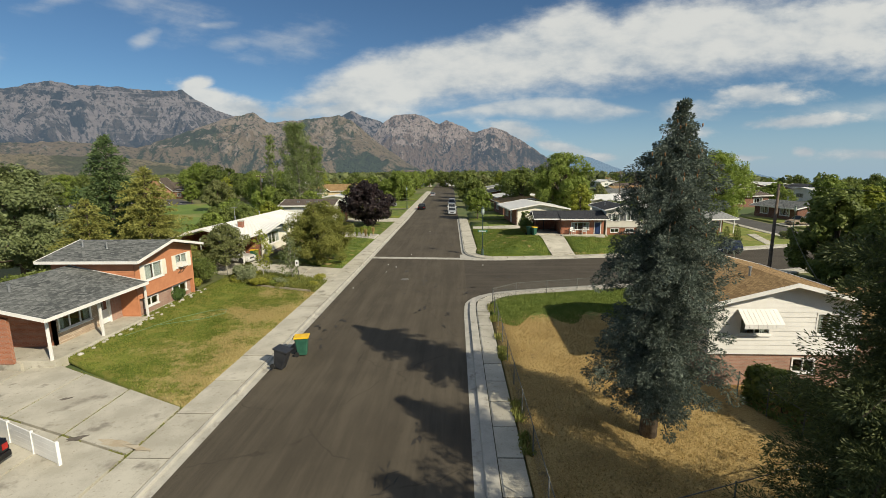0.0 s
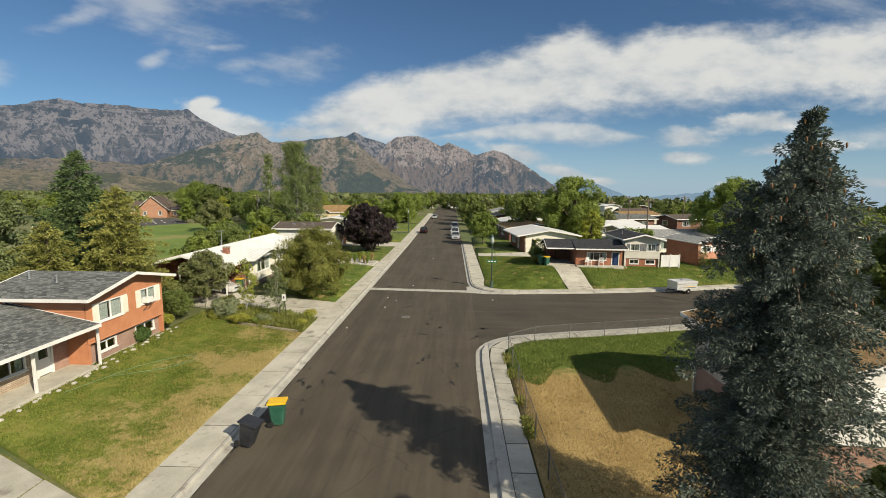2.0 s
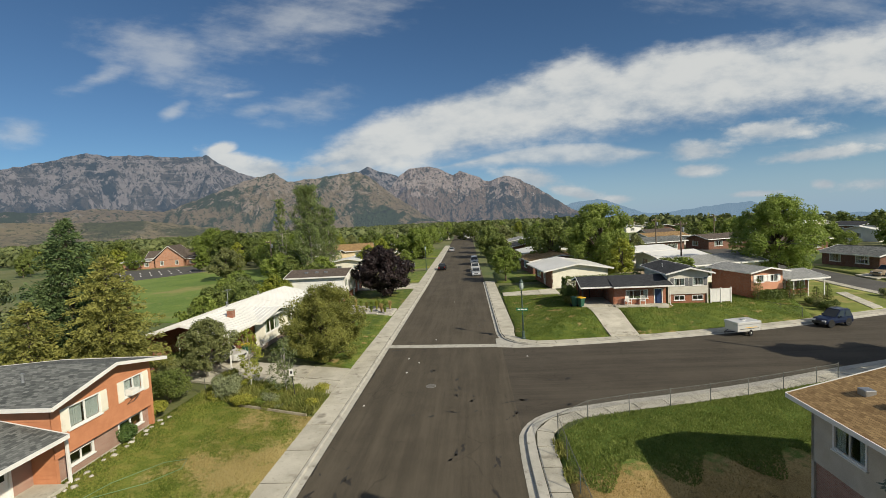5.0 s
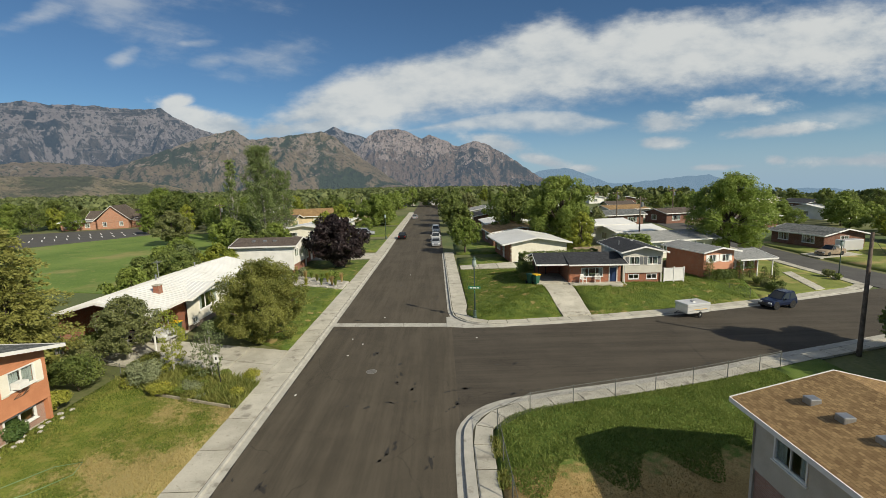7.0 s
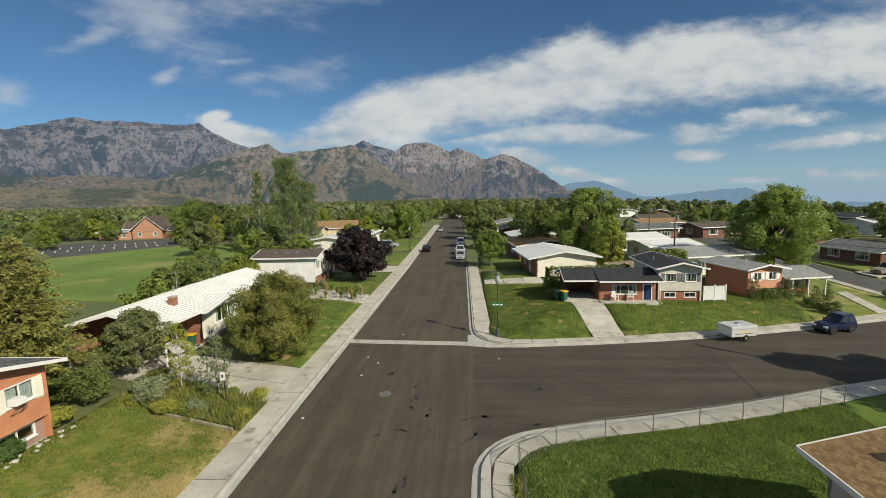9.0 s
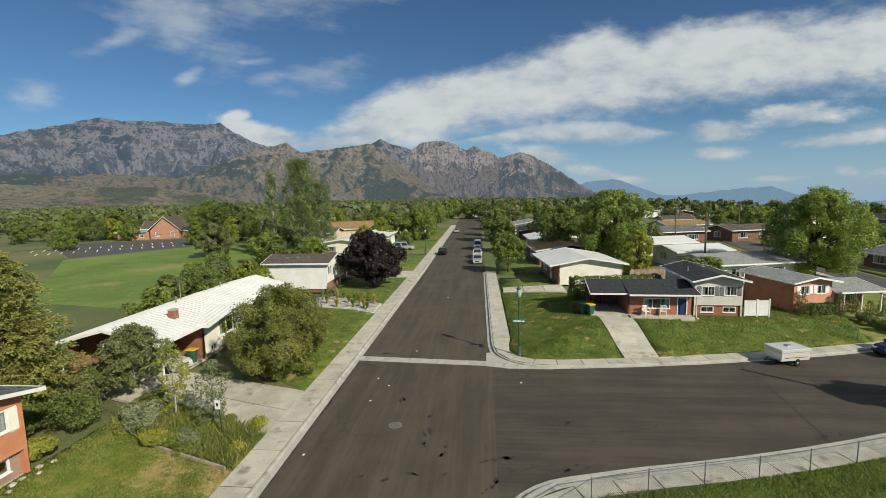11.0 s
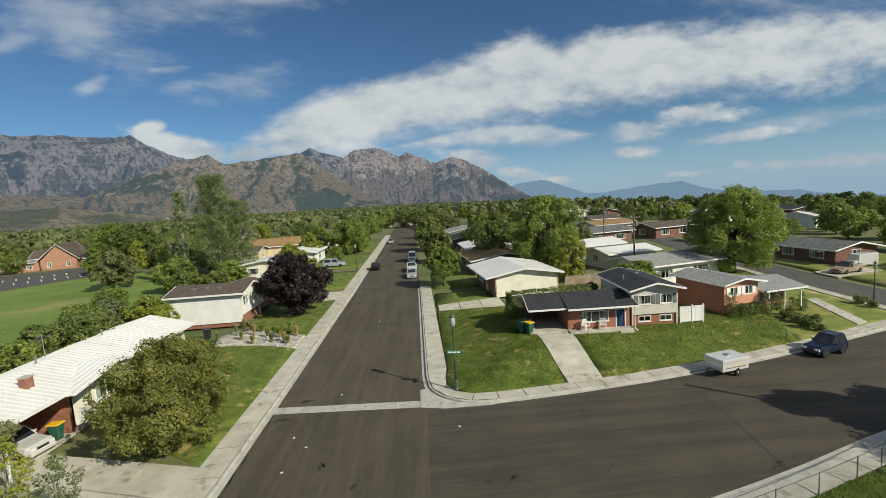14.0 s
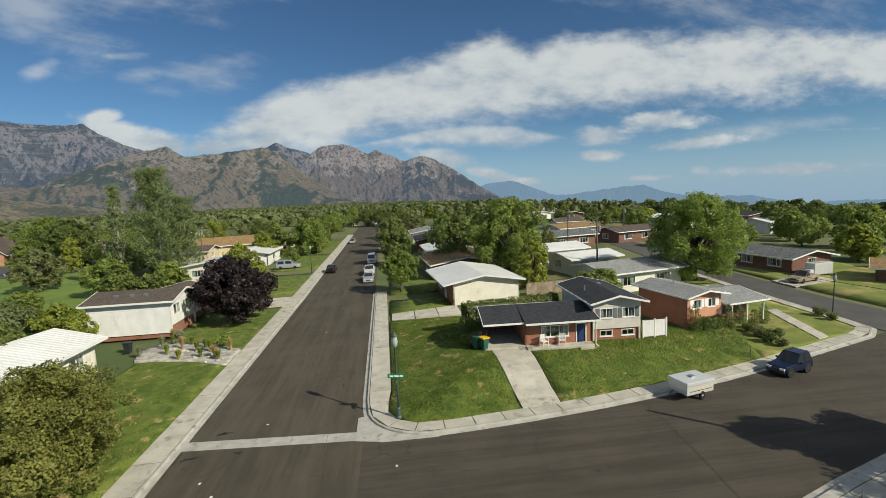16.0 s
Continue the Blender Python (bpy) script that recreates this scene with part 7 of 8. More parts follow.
def utility_pole(x, y, h, label, arms=True, turn=0.0):
    z = land(x, y)
    s = thing("utility_pole", label, "utility pole", (x, y, z), turn, "utility poles")
    part("pole", lathe([(0.16, -0.3), (0.15, 1.0), (0.10, h)], 10), WOOD_POLE, s, smooth=True)
    if arms:
        part("crossarm", box(bmesh.new(), -1.1, -0.06, h - 0.6, 1.1, 0.06, h - 0.46, 0.01), WOOD_POLE, s)
        for u in (-0.95, -0.4, 0.4, 0.95):
            part("insulator", lathe([(0.03, 0), (0.05, 0.05), (0.03, 0.1), (0.05, 0.14), (0.02, 0.18)], 8, at=(u, 0, h - 0.46)), CREAM_PAINT, s)
        part("transformer", lathe([(0.2, h - 1.9), (0.22, h - 1.8), (0.22, h - 1.1), (0.05, h - 1.02)], 12, at=(0.34, 0, 0)), STEEL, s)
    return s


utility_pole(27.2, -9.0, 8.4, "dark wooden utility pole on the side street", False)
utility_pole(34.2, 41.0, 9.0, "wooden utility pole behind the houses")
utility_pole(-48.5, 61.0, 9.0, "wooden utility pole at the field edge")
utility_pole(43.0, 74.0, 9.0, "wooden utility pole behind the houses")
utility_pole(-44.0, 92.0, 9.0, "wooden utility pole behind the houses")
utility_pole(62.0, 84.0, 9.0, "wooden utility pole beyond the cross street")


def cable(a, b, sag, label):
    a, b = Vector(a), Vector(b)
    bm = bmesh.new()
    tube(bm, [a.lerp(b, k / 14) - Vector((0, 0, sag * 4 * (k / 14) * (1 - k / 14))) for k in range(15)], 0.014, 5)
    solo("cable", bm, DARK_STEEL, label, "cable", "overhead cables", smooth=True)


cable((27.2, -9.0, 8.1), (17.4, -27.0, 3.95), 0.7, "black overhead service cable to the brown-roofed house")
cable((27.2, -9.0, 8.3), (46.0, -30.0, 8.0), 0.5, "black overhead cable along the side street")
cable((-48.5, 61.0, 8.4), (-60.0, -14.0, 8.0), 1.0, "black overhead cable across the field")
cable((-48.5, 61.0, 8.0), (-22.6, 27.0, 4.6), 0.6, "black overhead service cable to the white-sided house")
cable((34.2, 41.0, 8.4), (43.0, 74.0, 8.4), 0.8, "black overhead cable between utility poles")
cable((34.2, 41.0, 8.4), (27.2, -9.0, 8.2), 1.1, "black overhead cable above the back gardens")


# chain-link fence round the corner lot
def chain_fence(line, h, label, step=2.6, wires=True, z=0.13):
    f = thing("chain_link_fence", label, "fence", (line[0][0], line[0][1], z))
    o = Vector((line[0][0], line[0][1], 0))
    pts = [Vector((x, y, 0)) - o for x, y in resample(line, step)] + [Vector((*line[-1], 0)) - o]
    for p in pts:
        part("post", lathe([(0.024, -0.2), (0.024, h + 0.03), (0.03, h + 0.04), (0.01, h + 0.07)], 8), FENCE_STEEL, f, at=Matrix.Translation(p))
    for a, b in zip(pts, pts[1:]):
        bm = bmesh.new()
        tube(bm, [a + Vector((0, 0, h)), b + Vector((0, 0, h))], 0.016, 6)
        part("rail", bm, FENCE_STEEL, f)
    if wires:
        v, q = [], []
        for a, b in zip(pts, pts[1:]):
            d = b - a
            n = max(1, int(d.length / 0.085))
            run = h / d.length if d.length else 0
            for k in range(-int(n * run) - 1, n):
                for s in (1, -1):
                    t0, t1 = k / n, k / n + run
                    z0, z1 = 0.02, h
                    if s < 0:
                        z0, z1 = z1, z0
                    if t0 < 0:
                        z0, t0 = z0 + (z1 - z0) * (0 - t0) / run, 0.0
                    if t1 > 1:
                        z1, t1 = z0 + (z1 - z0) * (1 - t0) / (t1 - t0), 1.0
                    if t1 <= t0:
                        continue
                    p0, p1 = a + d * t0 + Vector((0, 0, z0)), a + d * t1 + Vector((0, 0, z1))
                    w = Vector((0, 0, 0.0035))
                    i = len(v)
                    v += [tuple(p0 - w), tuple(p1 - w), tuple(p1 + w), tuple(p0 + w)]
                    q.append((i, i + 1, i + 2, i + 3))
        tagged(part("wire_mesh", raw_mesh(v, q, FENCE_STEEL), FENCE_STEEL, f), kind="stuff")
    return f


fence_line = [(1.75, -56), (1.75, -18.6)] + [(p[0] + 0.1, p[1] - 0.1) for p in offset_line(NEAR[3:9], 1.5)] + [(x, near_kerb(x) - 1.55) for x in (7, 11, 15, 20.5)]
chain_fence(fence_line, 1.05, "low galvanised chain-link fence round the corner lot")
chain_fence([(1.95, -39.6), (9.5, -37.1), (12.5, -36.2)], 1.1, "low chain-link fence across the dry lot", wires=False)
chain_fence([(11.2, -31.0), (11.5, -33.5), (11.9, -36.0)], 1.1, "low chain-link fence along the hedge", 1.6, False)
chain_fence([(-21.6, -10.0), (-28.5, -6.4)], 1.1, "low chain-link fence behind the garden bed", 2.4)
chain_fence([(27.5, 12.0), (29.5, 5.2)], 1.0, "low chain-link fence across the lawn bank", 2.4)


def vinyl_fence():
    f = thing("vinyl_fence", "white vinyl privacy fence beside the corner house", "fence", (22.7, 8.75, 1.25), 2)
    f.scale = (0.85, 0.85, 0.85)
    for i in range(3):
        part("post", box(bmesh.new(), i * 1.25 - 0.06, -0.06, -0.1, i * 1.25 + 0.06, 0.06, 1.75 + (0.12 if i else 0), 0.01), WHITE_PAINT, f)
    for i in range(2):
        for k in range(7):
            a = i * 1.25 + 0.065 + k * 0.16
            part("board", box(bmesh.new(), a, -0.02, 0.08, a + 0.155, 0.02, 1.62, 0.006), WHITE_PAINT, f)
        part("rail", box(bmesh.new(), i * 1.25 + 0.065, -0.04, 1.62, i * 1.25 + 1.185, 0.04, 1.72, 0.01), WHITE_PAINT, f)


vinyl_fence()


def drive_wall():
    f = thing("board_fence", "low white board fence between the driveways", "fence", (-18.7, -34.15, 0.17), -23)
    for i in range(4):
        part("post", box(bmesh.new(), i * 1.6 - 0.05, -0.05, -0.1, i * 1.6 + 0.05, 0.05, 0.86, 0.01), WHITE_PAINT, f)
    for i in range(3):
        for k in range(4):
            part("board", box(bmesh.new(), i * 1.6 + 0.052, -0.02, 0.03 + k * 0.197, i * 1.6 + 1.548, 0.02, 0.225 + k * 0.197, 0.006), WHITE_PAINT, f)


drive_wall()


def plank_fence(x, y, z, n, turn, label, h=1.7):
    f = thing("plank_fence", label, "fence", (x, y, z), turn)
    for k in range(n):
        part("plank", box(bmesh.new(), k * 0.17, -0.012, 0.0, k * 0.17 + 0.155, 0.012, h + 0.05 * ((k * 7) % 3 - 1), 0.004), FENCE_WOOD, f)


plank_fence(19.8, 31.5, 0.0, 40, 8, "weathered plank fence behind the cream house")
plank_fence(24.6, 17.5, 0.1, 30, 12, "weathered plank fence behind the corner house")


# ---- vehicles ----
def paint(name, colour, rough=0.25, metal=0.3):
    return material(name, tuple(c * 0.94 for c in colour), colour, 1.0, rough, 0.0, metal=metal, spec=0.6)


NAVY, CAR_WHITE, SILVER_PAINT, CAR_BLACK, CAR_RED, CAR_BLUE = (paint(n, c) for n, c in (("navy_paint", (0.012, 0.020, 0.055)), ("white_car_paint", (0.72, 0.72, 0.70)), ("silver_paint", (0.42, 0.44, 0.46)),
                                                               ("black_paint", (0.012, 0.012, 0.014)), ("red_paint", (0.25, 0.02, 0.02)), ("blue_grey_paint", (0.16, 0.22, 0.30))))
HEADLIGHT = material("lamp_lens", (0.55, 0.56, 0.57), (0.68, 0.69, 0.70), 3.0, 0.15, 0.0)
TAIL = material("tail_lens", (0.30, 0.015, 0.012), (0.42, 0.02, 0.015), 3.0, 0.2, 0.0)


def loft(sections):
    """A closed body through rings of the same count of points."""
    bm = bmesh.new()
    rings = [[bm.verts.new(p) for p in s] for s in sections]
    n = len(rings[0])
    for a, b in zip(rings, rings[1:]):
        for k in range(n):
            bm.faces.new((a[k], a[(k + 1) % n], b[(k + 1) % n], b[k]))
    bm.faces.new(rings[0][::-1])
    bm.faces.new(rings[-1])
    return bm


def car(name, x, y, z, turn, mat, label, length=4.5, width=1.78, height=1.48, kind="sedan"):
    """A parked vehicle: lofted body, glass house, wheels with rims, lamps and bumpers; the front at +x."""
    c = thing(name, label, "car", (x, y, z), turn, "parked vehicles")
    L, W, H = length / 2, width / 2, height
    belt = H * (0.60 if kind != "suv" else 0.58)
    low = 0.22 if kind != "suv" else 0.34

    def ring(px, w, z0, z1, crown=0.0):
        return [(px, -w, z0 + 0.05), (px, -w * 0.94, z0), (px, w * 0.94, z0), (px, w, z0 + 0.05), (px, w * 1.02, (z0 + z1) / 2), (px, w * 0.97, z1 - 0.04), (px, w * 0.86, z1 + crown), (px, -w * 0.86, z1 + crown), (px, -w * 0.97, z1 - 0.04), (px, -w * 1.02, (z0 + z1) / 2)]

    hood = belt - (0.10 if kind != "suv" else 0.06)
    bed = kind == "pickup"
    body = loft([ring(-L, W * 0.86, low + 0.1, belt - 0.10), ring(-L * 0.94, W * 0.97, low, belt), ring(-L * 0.4, W, low, belt), ring(L * 0.25, W, low, belt), ring(L * 0.45, W, low, hood + 0.03, 0.02), ring(L * 0.86, W * 0.96, low, hood - 0.04, 0.02), ring(L, W * 0.82, low + 0.06, hood - 0.18)])
    part("body", body, mat, c)
    back, front = {"sedan": (-L * 0.62, L * 0.34), "hatch": (-L * 0.86, L * 0.36), "suv": (-L * 0.93, L * 0.30), "van": (-L * 0.95, L * 0.55), "pickup": (-L * 0.05, L * 0.38)}[kind]
    rake_f, rake_b = (0.62, 0.55 if kind == "sedan" else 0.22)
    wt, wb = W * 0.78, W * 0.93

    def cab(inset, z0, z1, wx):
        b0, b1, f0, f1 = back - inset, back + rake_b + inset, front + inset, front - rake_f - inset
        return [(b0, f0, z0, wb + wx), (b1, f1, z1, wt + wx)]

    (b0, f0, z0, w0), (b1, f1, z1, w1) = cab(0, belt - 0.02, H, 0)
    bm = bmesh.new()
    lo = [bm.verts.new(p) for p in ((b0, -w0, z0), (f0, -w0, z0), (f0, w0, z0), (b0, w0, z0))]
    hi = [bm.verts.new(p) for p in ((b1, -w1, z1 - 0.06), (f1, -w1, z1 - 0.06), (f1, w1, z1 - 0.06), (b1, w1, z1 - 0.06))]
    top = [bm.verts.new((p.co.x * 0.97, p.co.y * 0.86, z1)) for p in hi]
    bm.faces.new(top)
    for a, b in ((lo, hi), (hi, top)):
        for i in range(4):
            bm.faces.new((a[i], a[(i + 1) % 4], b[(i + 1) % 4], b[i]))
    part("cabin", bm, mat, c)

    def glass(name, p, q, r, s, inset=0.12, shift=0.012):
        p, q, r, s = (Vector(v) for v in (p, q, r, s))
        m = (p + q + r + s) / 4
        n = (q - p).cross(s - p).normalized()
        if n.dot(m - Vector((0, 0, H * 0.4))) < 0:
            n = -n
        g = bmesh.new()
        g.faces.new([g.verts.new(v.lerp(m, inset) + n * shift) for v in (p, q, r, s)])
        part(name, g, GLASS, c)

    V = lambda vs: [v for v in vs]
    l = [(b0, -w0, z0), (f0, -w0, z0), (f0, w0, z0), (b0, w0, z0)]
    h = [(b1, -w1, z1 - 0.06), (f1, -w1, z1 - 0.06), (f1, w1, z1 - 0.06), (b1, w1, z1 - 0.06)]
    glass("windscreen", l[1], l[2], h[2], h[1])
    glass("rear_window", l[3], l[0], h[0], h[3])
    for s, i, j in ((-1, 0, 1), (1, 3, 2)):
        mid = 0.5
        a, b, d, e = Vector(l[i]), Vector(l[j]), Vector(h[j]), Vector(h[i])
        glass("side_window", a.lerp(b, 0.04), a.lerp(b, mid - 0.02), e.lerp(d, mid - 0.02), e.lerp(d, 0.02))
        glass("side_window", a.lerp(b, mid + 0.02), a.lerp(b, 0.96), e.lerp(d, 0.98), e.lerp(d, mid + 0.02))
    r = 0.31 if kind != "suv" else 0.37
    for wx in (-L * 0.60, L * 0.62):
        for s in (-1, 1):
            wheel = part("wheel", lathe([(r * 0.62, -0.1), (r * 0.95, -0.1), (r, -0.06), (r, 0.06), (r * 0.95, 0.1), (r * 0.62, 0.1)], 18), RUBBER, c, at=pose(wx, s * (W - 0.09), r, 90))
            part("rim", lathe([(r * 0.61, -0.09), (r * 0.6, 0.085), (r * 0.2, 0.07), (0.03, 0.1)] if s < 0 else [(0.03, -0.1), (r * 0.2, -0.07), (r * 0.6, -0.085), (r * 0.61, 0.09)], 12), STEEL, wheel)
    for s in (-1, 1):
        part("headlight", box(bmesh.new(), L * 0.9, s * W * 0.62 - 0.17, hood - 0.3, L + 0.012, s * W * 0.62 + 0.17, hood - 0.14, 0.02), HEADLIGHT, c)
        part("tail_light", box(bmesh.new(), -L - 0.012, s * W * 0.72 - 0.1, belt - 0.34, -L * 0.95, s * W * 0.72 + 0.1, belt - 0.12, 0.015), TAIL, c)
        part("mirror", box(bmesh.new(), f0 - 0.45, s * (W + 0.1) - 0.08, belt, f0 - 0.33, s * (W + 0.1) + 0.08, belt + 0.12, 0.02), mat, c)
    part("bumper", box(bmesh.new(), L * 0.93, -W * 0.86, low - 0.02, L + 0.06, W * 0.86, low + 0.2, 0.04), BLACK_PLASTIC if kind == "suv" else mat, c)
    part("bumper", box(bmesh.new(), -L - 0.06, -W * 0.88, low - 0.0, -L * 0.95, W * 0.88, low + 0.22, 0.04), BLACK_PLASTIC if kind == "suv" else mat, c)
    part("grille", Box(L + 0.003, -W * 0.4, hood - 0.32, L + 0.02, W * 0.4, hood - 0.18), BLACK_PLASTIC, c)
    if kind == "suv":
        for s in (-1, 1):
            bm = bmesh.new()
            tube(bm, [(b1 + 0.1, s * w1 * 0.8, H + 0.05), (f1 - 0.1, s * w1 * 0.8, H + 0.05)], 0.02, 6)
            part("roof_rail", bm, BLACK_PLASTIC, c)
    return c


car("suv", 30.3, 2.6, 0.0, 15 + 180, NAVY, "dark navy sport utility vehicle parked at the kerb", 3.1, 1.42, 1.52, "suv")
car("hatchback", -24.6, -2.2, 0.21, -12, CAR_WHITE, "white hatchback half under the carport", 4.0, 1.7, 1.48, "hatch")
car("sedan", -1.7, 50.5, 0.0, -90, SILVER_PAINT, "silver car parked along the street", 4.6, 1.8, 1.45, "sedan")
car("pickup", -1.8, 57.5, 0.0, -90, CAR_WHITE, "white pickup parked along the street", 5.2, 1.9, 1.75, "pickup")
car("van", -1.9, 72.0, 0.0, -90, CAR_WHITE, "white van parked along the street", 5.0, 1.9, 1.9, "van")
car("sedan", -9.3, 63.0, 0.0, 90, CAR_BLACK, "black sedan parked along the street", 4.5, 1.75, 1.42, "sedan")
car("minivan", -19.0, 70.5, 0.12, 0, SILVER_PAINT, "grey minivan on a driveway", 4.7, 1.85, 1.75, "van")
car("sedan", -18.4, -36.6, 0.19, 180, CAR_BLACK, "black car on the neighbouring driveway", 4.5, 1.78, 1.42, "sedan")
car("pickup", 56.6, 27.6, 0.14, 195, FENCE_WOOD, "old tan pickup truck on a driveway", 4.2, 1.7, 1.5, "pickup")
car("sedan", -9.4, 118.0, 0.0, 90, SILVER_PAINT, "silver car parked far up the street", 4.5, 1.78, 1.42, "sedan")


def camper(x, y, z, turn):
    """A folded tent trailer with a tow bar."""
    c = thing("camper_trailer", "white folded camping trailer parked at the kerb", "trailer", (x, y, z), turn)
    c.scale = (0.72, 0.78, 1.05)
    part("body", box(bmesh.new(), -1.55, -0.95, 0.42, 1.55, 0.95, 0.98, 0.04), CAR_WHITE, c)
    part("lid", box(bmesh.new(), -1.62, -1.02, 0.99, 1.62, 1.02, 1.24, 0.06), CAR_WHITE, c)
    part("roof_vent", box(bmesh.new(), -0.25, -0.2, 1.242, 0.2, 0.22, 1.32, 0.02), STEEL, c)
    for s in (-1, 1):
        w = part("wheel", lathe([(0.17, -0.09), (0.27, -0.09), (0.28, 0.0), (0.27, 0.09), (0.17, 0.09)], 16), RUBBER, c, at=pose(-0.25, s * 0.9, 0.28, 90))
        part("rim", lathe([(0.03, -0.092), (0.17, -0.085), (0.17, 0.085), (0.03, 0.092)], 10), CAR_WHITE, w)
        part("stripe", Box(-1.3, s * 0.953 - 0.003, 0.62, 1.2, s * 0.953 + 0.003, 0.66), DARK_STEEL, c)
        part("stripe", Box(-1.1, s * 0.953 - 0.003, 0.72, 0.6, s * 0.953 + 0.003, 0.76), YELLOW_PLASTIC, c)
    bm = bmesh.new()
    tube(bm, [(1.5, -0.5, 0.42), (2.5, 0, 0.40)], 0.035, 6)
    tube(bm, [(1.5, 0.5, 0.42), (2.5, 0, 0.40)], 0.035, 6)
    tube(bm, [(2.4, 0, 0.40), (2.4, 0, 0.02)], 0.03, 6)
    part("tow_bar", bm, DARK_STEEL, c)
    return c


camper(21.3, 0.72, 0.0, 12 + 180)
rv = thing("motorhome", "white motorhome parked beside a house", "motorhome", (62.0, 30.8, land(62, 30)), 190)
rv.scale = (0.62, 0.62, 0.68)
part("body", box(bmesh.new(), -3.4, -1.15, 0.5, 2.4, 1.15, 2.9, 0.15), CAR_WHITE, rv)
part("cab", box(bmesh.new(), 2.41, -1.0, 0.5, 3.6, 1.0, 1.7, 0.15), CAR_WHITE, rv)
part("window", Box(-1.6, -1.16, 1.6, 0.4, -1.152, 2.2), GLASS, rv)
for sx in (-2.0, 2.6):
    for sy in (-1, 1):
        part("wheel", lathe([(0.2, -0.12), (0.38, -0.12), (0.38, 0.12), (0.2, 0.12)], 14), RUBBER, rv, at=pose(sx, sy * 0.95, 0.38, 90))


# ---- garden things ----
def plastic_chair(x, y, z, turn):
    c = thing("garden_chair", "white moulded plastic garden chair on the porch", "chair", (x, y, z), turn, "porch chairs")
    part("seat", box(bmesh.new(), -0.24, -0.24, 0.40, 0.24, 0.24, 0.44, 0.015), WHITE_PAINT, c)
    for k in range(5):
        part("back_slat", box(bmesh.new(), -0.2 + k * 0.09, 0.2, 0.46, -0.14 + k * 0.09, 0.235, 0.86, 0.008), WHITE_PAINT, c)
    part("top_rail", box(bmesh.new(), -0.24, 0.19, 0.862, 0.24, 0.245, 0.93, 0.02), WHITE_PAINT, c)
    for sx in (-0.25, 0.25):
        part("armrest", box(bmesh.new(), sx - 0.03, -0.25, 0.62, sx + 0.03, 0.24, 0.655, 0.01), WHITE_PAINT, c)
        for sy in (-0.22, 0.22):
            part("leg", box(bmesh.new(), sx - 0.025, sy - 0.025, 0, sx + 0.025, sy + 0.025, 0.615, 0.006), WHITE_PAINT, c)
    return c


plastic_chair(14.0, 8.25, 1.45, 20)
plastic_chair(15.5, 8.2, 1.45, -25)
plastic_chair(-26.0, -4.0, 0.21, 200)


def shrub(name, x, y, z, r, h, mat, label, seed, leaves=1500, size=0.09, group="shrubs"):
    rng = np.random.default_rng(seed)
    root = thing(name, label, "shrub", (x, y, z), rng.uniform(0, 360), group)
    bm = bmesh.new()
    for k in range(5):
        a = k * 1.26
        tube(bm, [(0, 0, -0.05), (math.cos(a) * r * 0.3, math.sin(a) * r * 0.3, h * 0.4), (math.cos(a) * r * 0.55, math.sin(a) * r * 0.55, h * 0.75)], [0.03, 0.02, 0.008], 5)
    part("branchwork", bm, BARK, root)
    blobs = [(r * 0.55 * math.cos(i * 2.4) * rng.uniform(0.3, 1), r * 0.55 * math.sin(i * 2.4) * rng.uniform(0.3, 1), h * rng.uniform(0.3, 0.72), r * rng.uniform(0.35, 0.55)) for i in range(9)]
    pts, nor = crown_points(rng, blobs, [leaves // 9] * 9, 0.5)
    pts[:, 2] = np.clip(pts[:, 2], 0.02, None) * (h / max(h, r))
    part("foliage", leaf_mesh(pts, nor, size, mat, rng), mat, root)
    return root


def plume(name, x, y, z, h, mat, label, seed, n=420, spread=0.4, group="grasses"):
    """A clump of tall grass: arching blades from one foot."""
    rng = np.random.default_rng(seed)
    a, t = rng.uniform(0, math.tau, n), rng.uniform(0.15, 1.0, n)
    hh = h * rng.uniform(0.6, 1.1, n)
    base = np.stack([np.cos(a), np.sin(a), 0 * a], 1)
    w = np.stack([-np.sin(a), np.cos(a), 0 * a], 1) * 0.012
    p0 = base * 0.08
    p1 = base * (spread * t * 0.45)[:, None] + np.stack([0 * a, 0 * a, hh * 0.65], 1)
    p2 = base * (spread * t)[:, None] + np.stack([0 * a, 0 * a, hh], 1)
    v = np.stack([p0 - w, p0 + w, p1 + w, p1 - w, p1 - w, p1 + w, p2 + w * 0.2, p2 - w * 0.2], 1).reshape(-1, 3)
    return solo(name, raw_mesh(v, np.arange(len(v)).reshape(-1, 4), mat), mat, label, "ornamental grass", group, at=pose(x, y, z))


STRAW = leaf_material("straw_grass", (0.38, 0.28, 0.12), (0.56, 0.43, 0.20), 0.7, 0.4)
FLOWER = leaf_material("yellow_flowers", (0.17, 0.20, 0.03), (0.46, 0.43, 0.08), 0.6, 0.3)
ROSE = leaf_material("rose_leaves", (0.06, 0.11, 0.03), (0.13, 0.19, 0.05), 0.5, 0.3)
SAGE = leaf_material("grey_sage", (0.17, 0.20, 0.10), (0.34, 0.37, 0.21), 0.7, 0.3)

EDGE_TIMBER = material("weathered_timber", (0.24, 0.21, 0.15), (0.42, 0.37, 0.27), 3.0, 0.9, 0.4, 20.0)

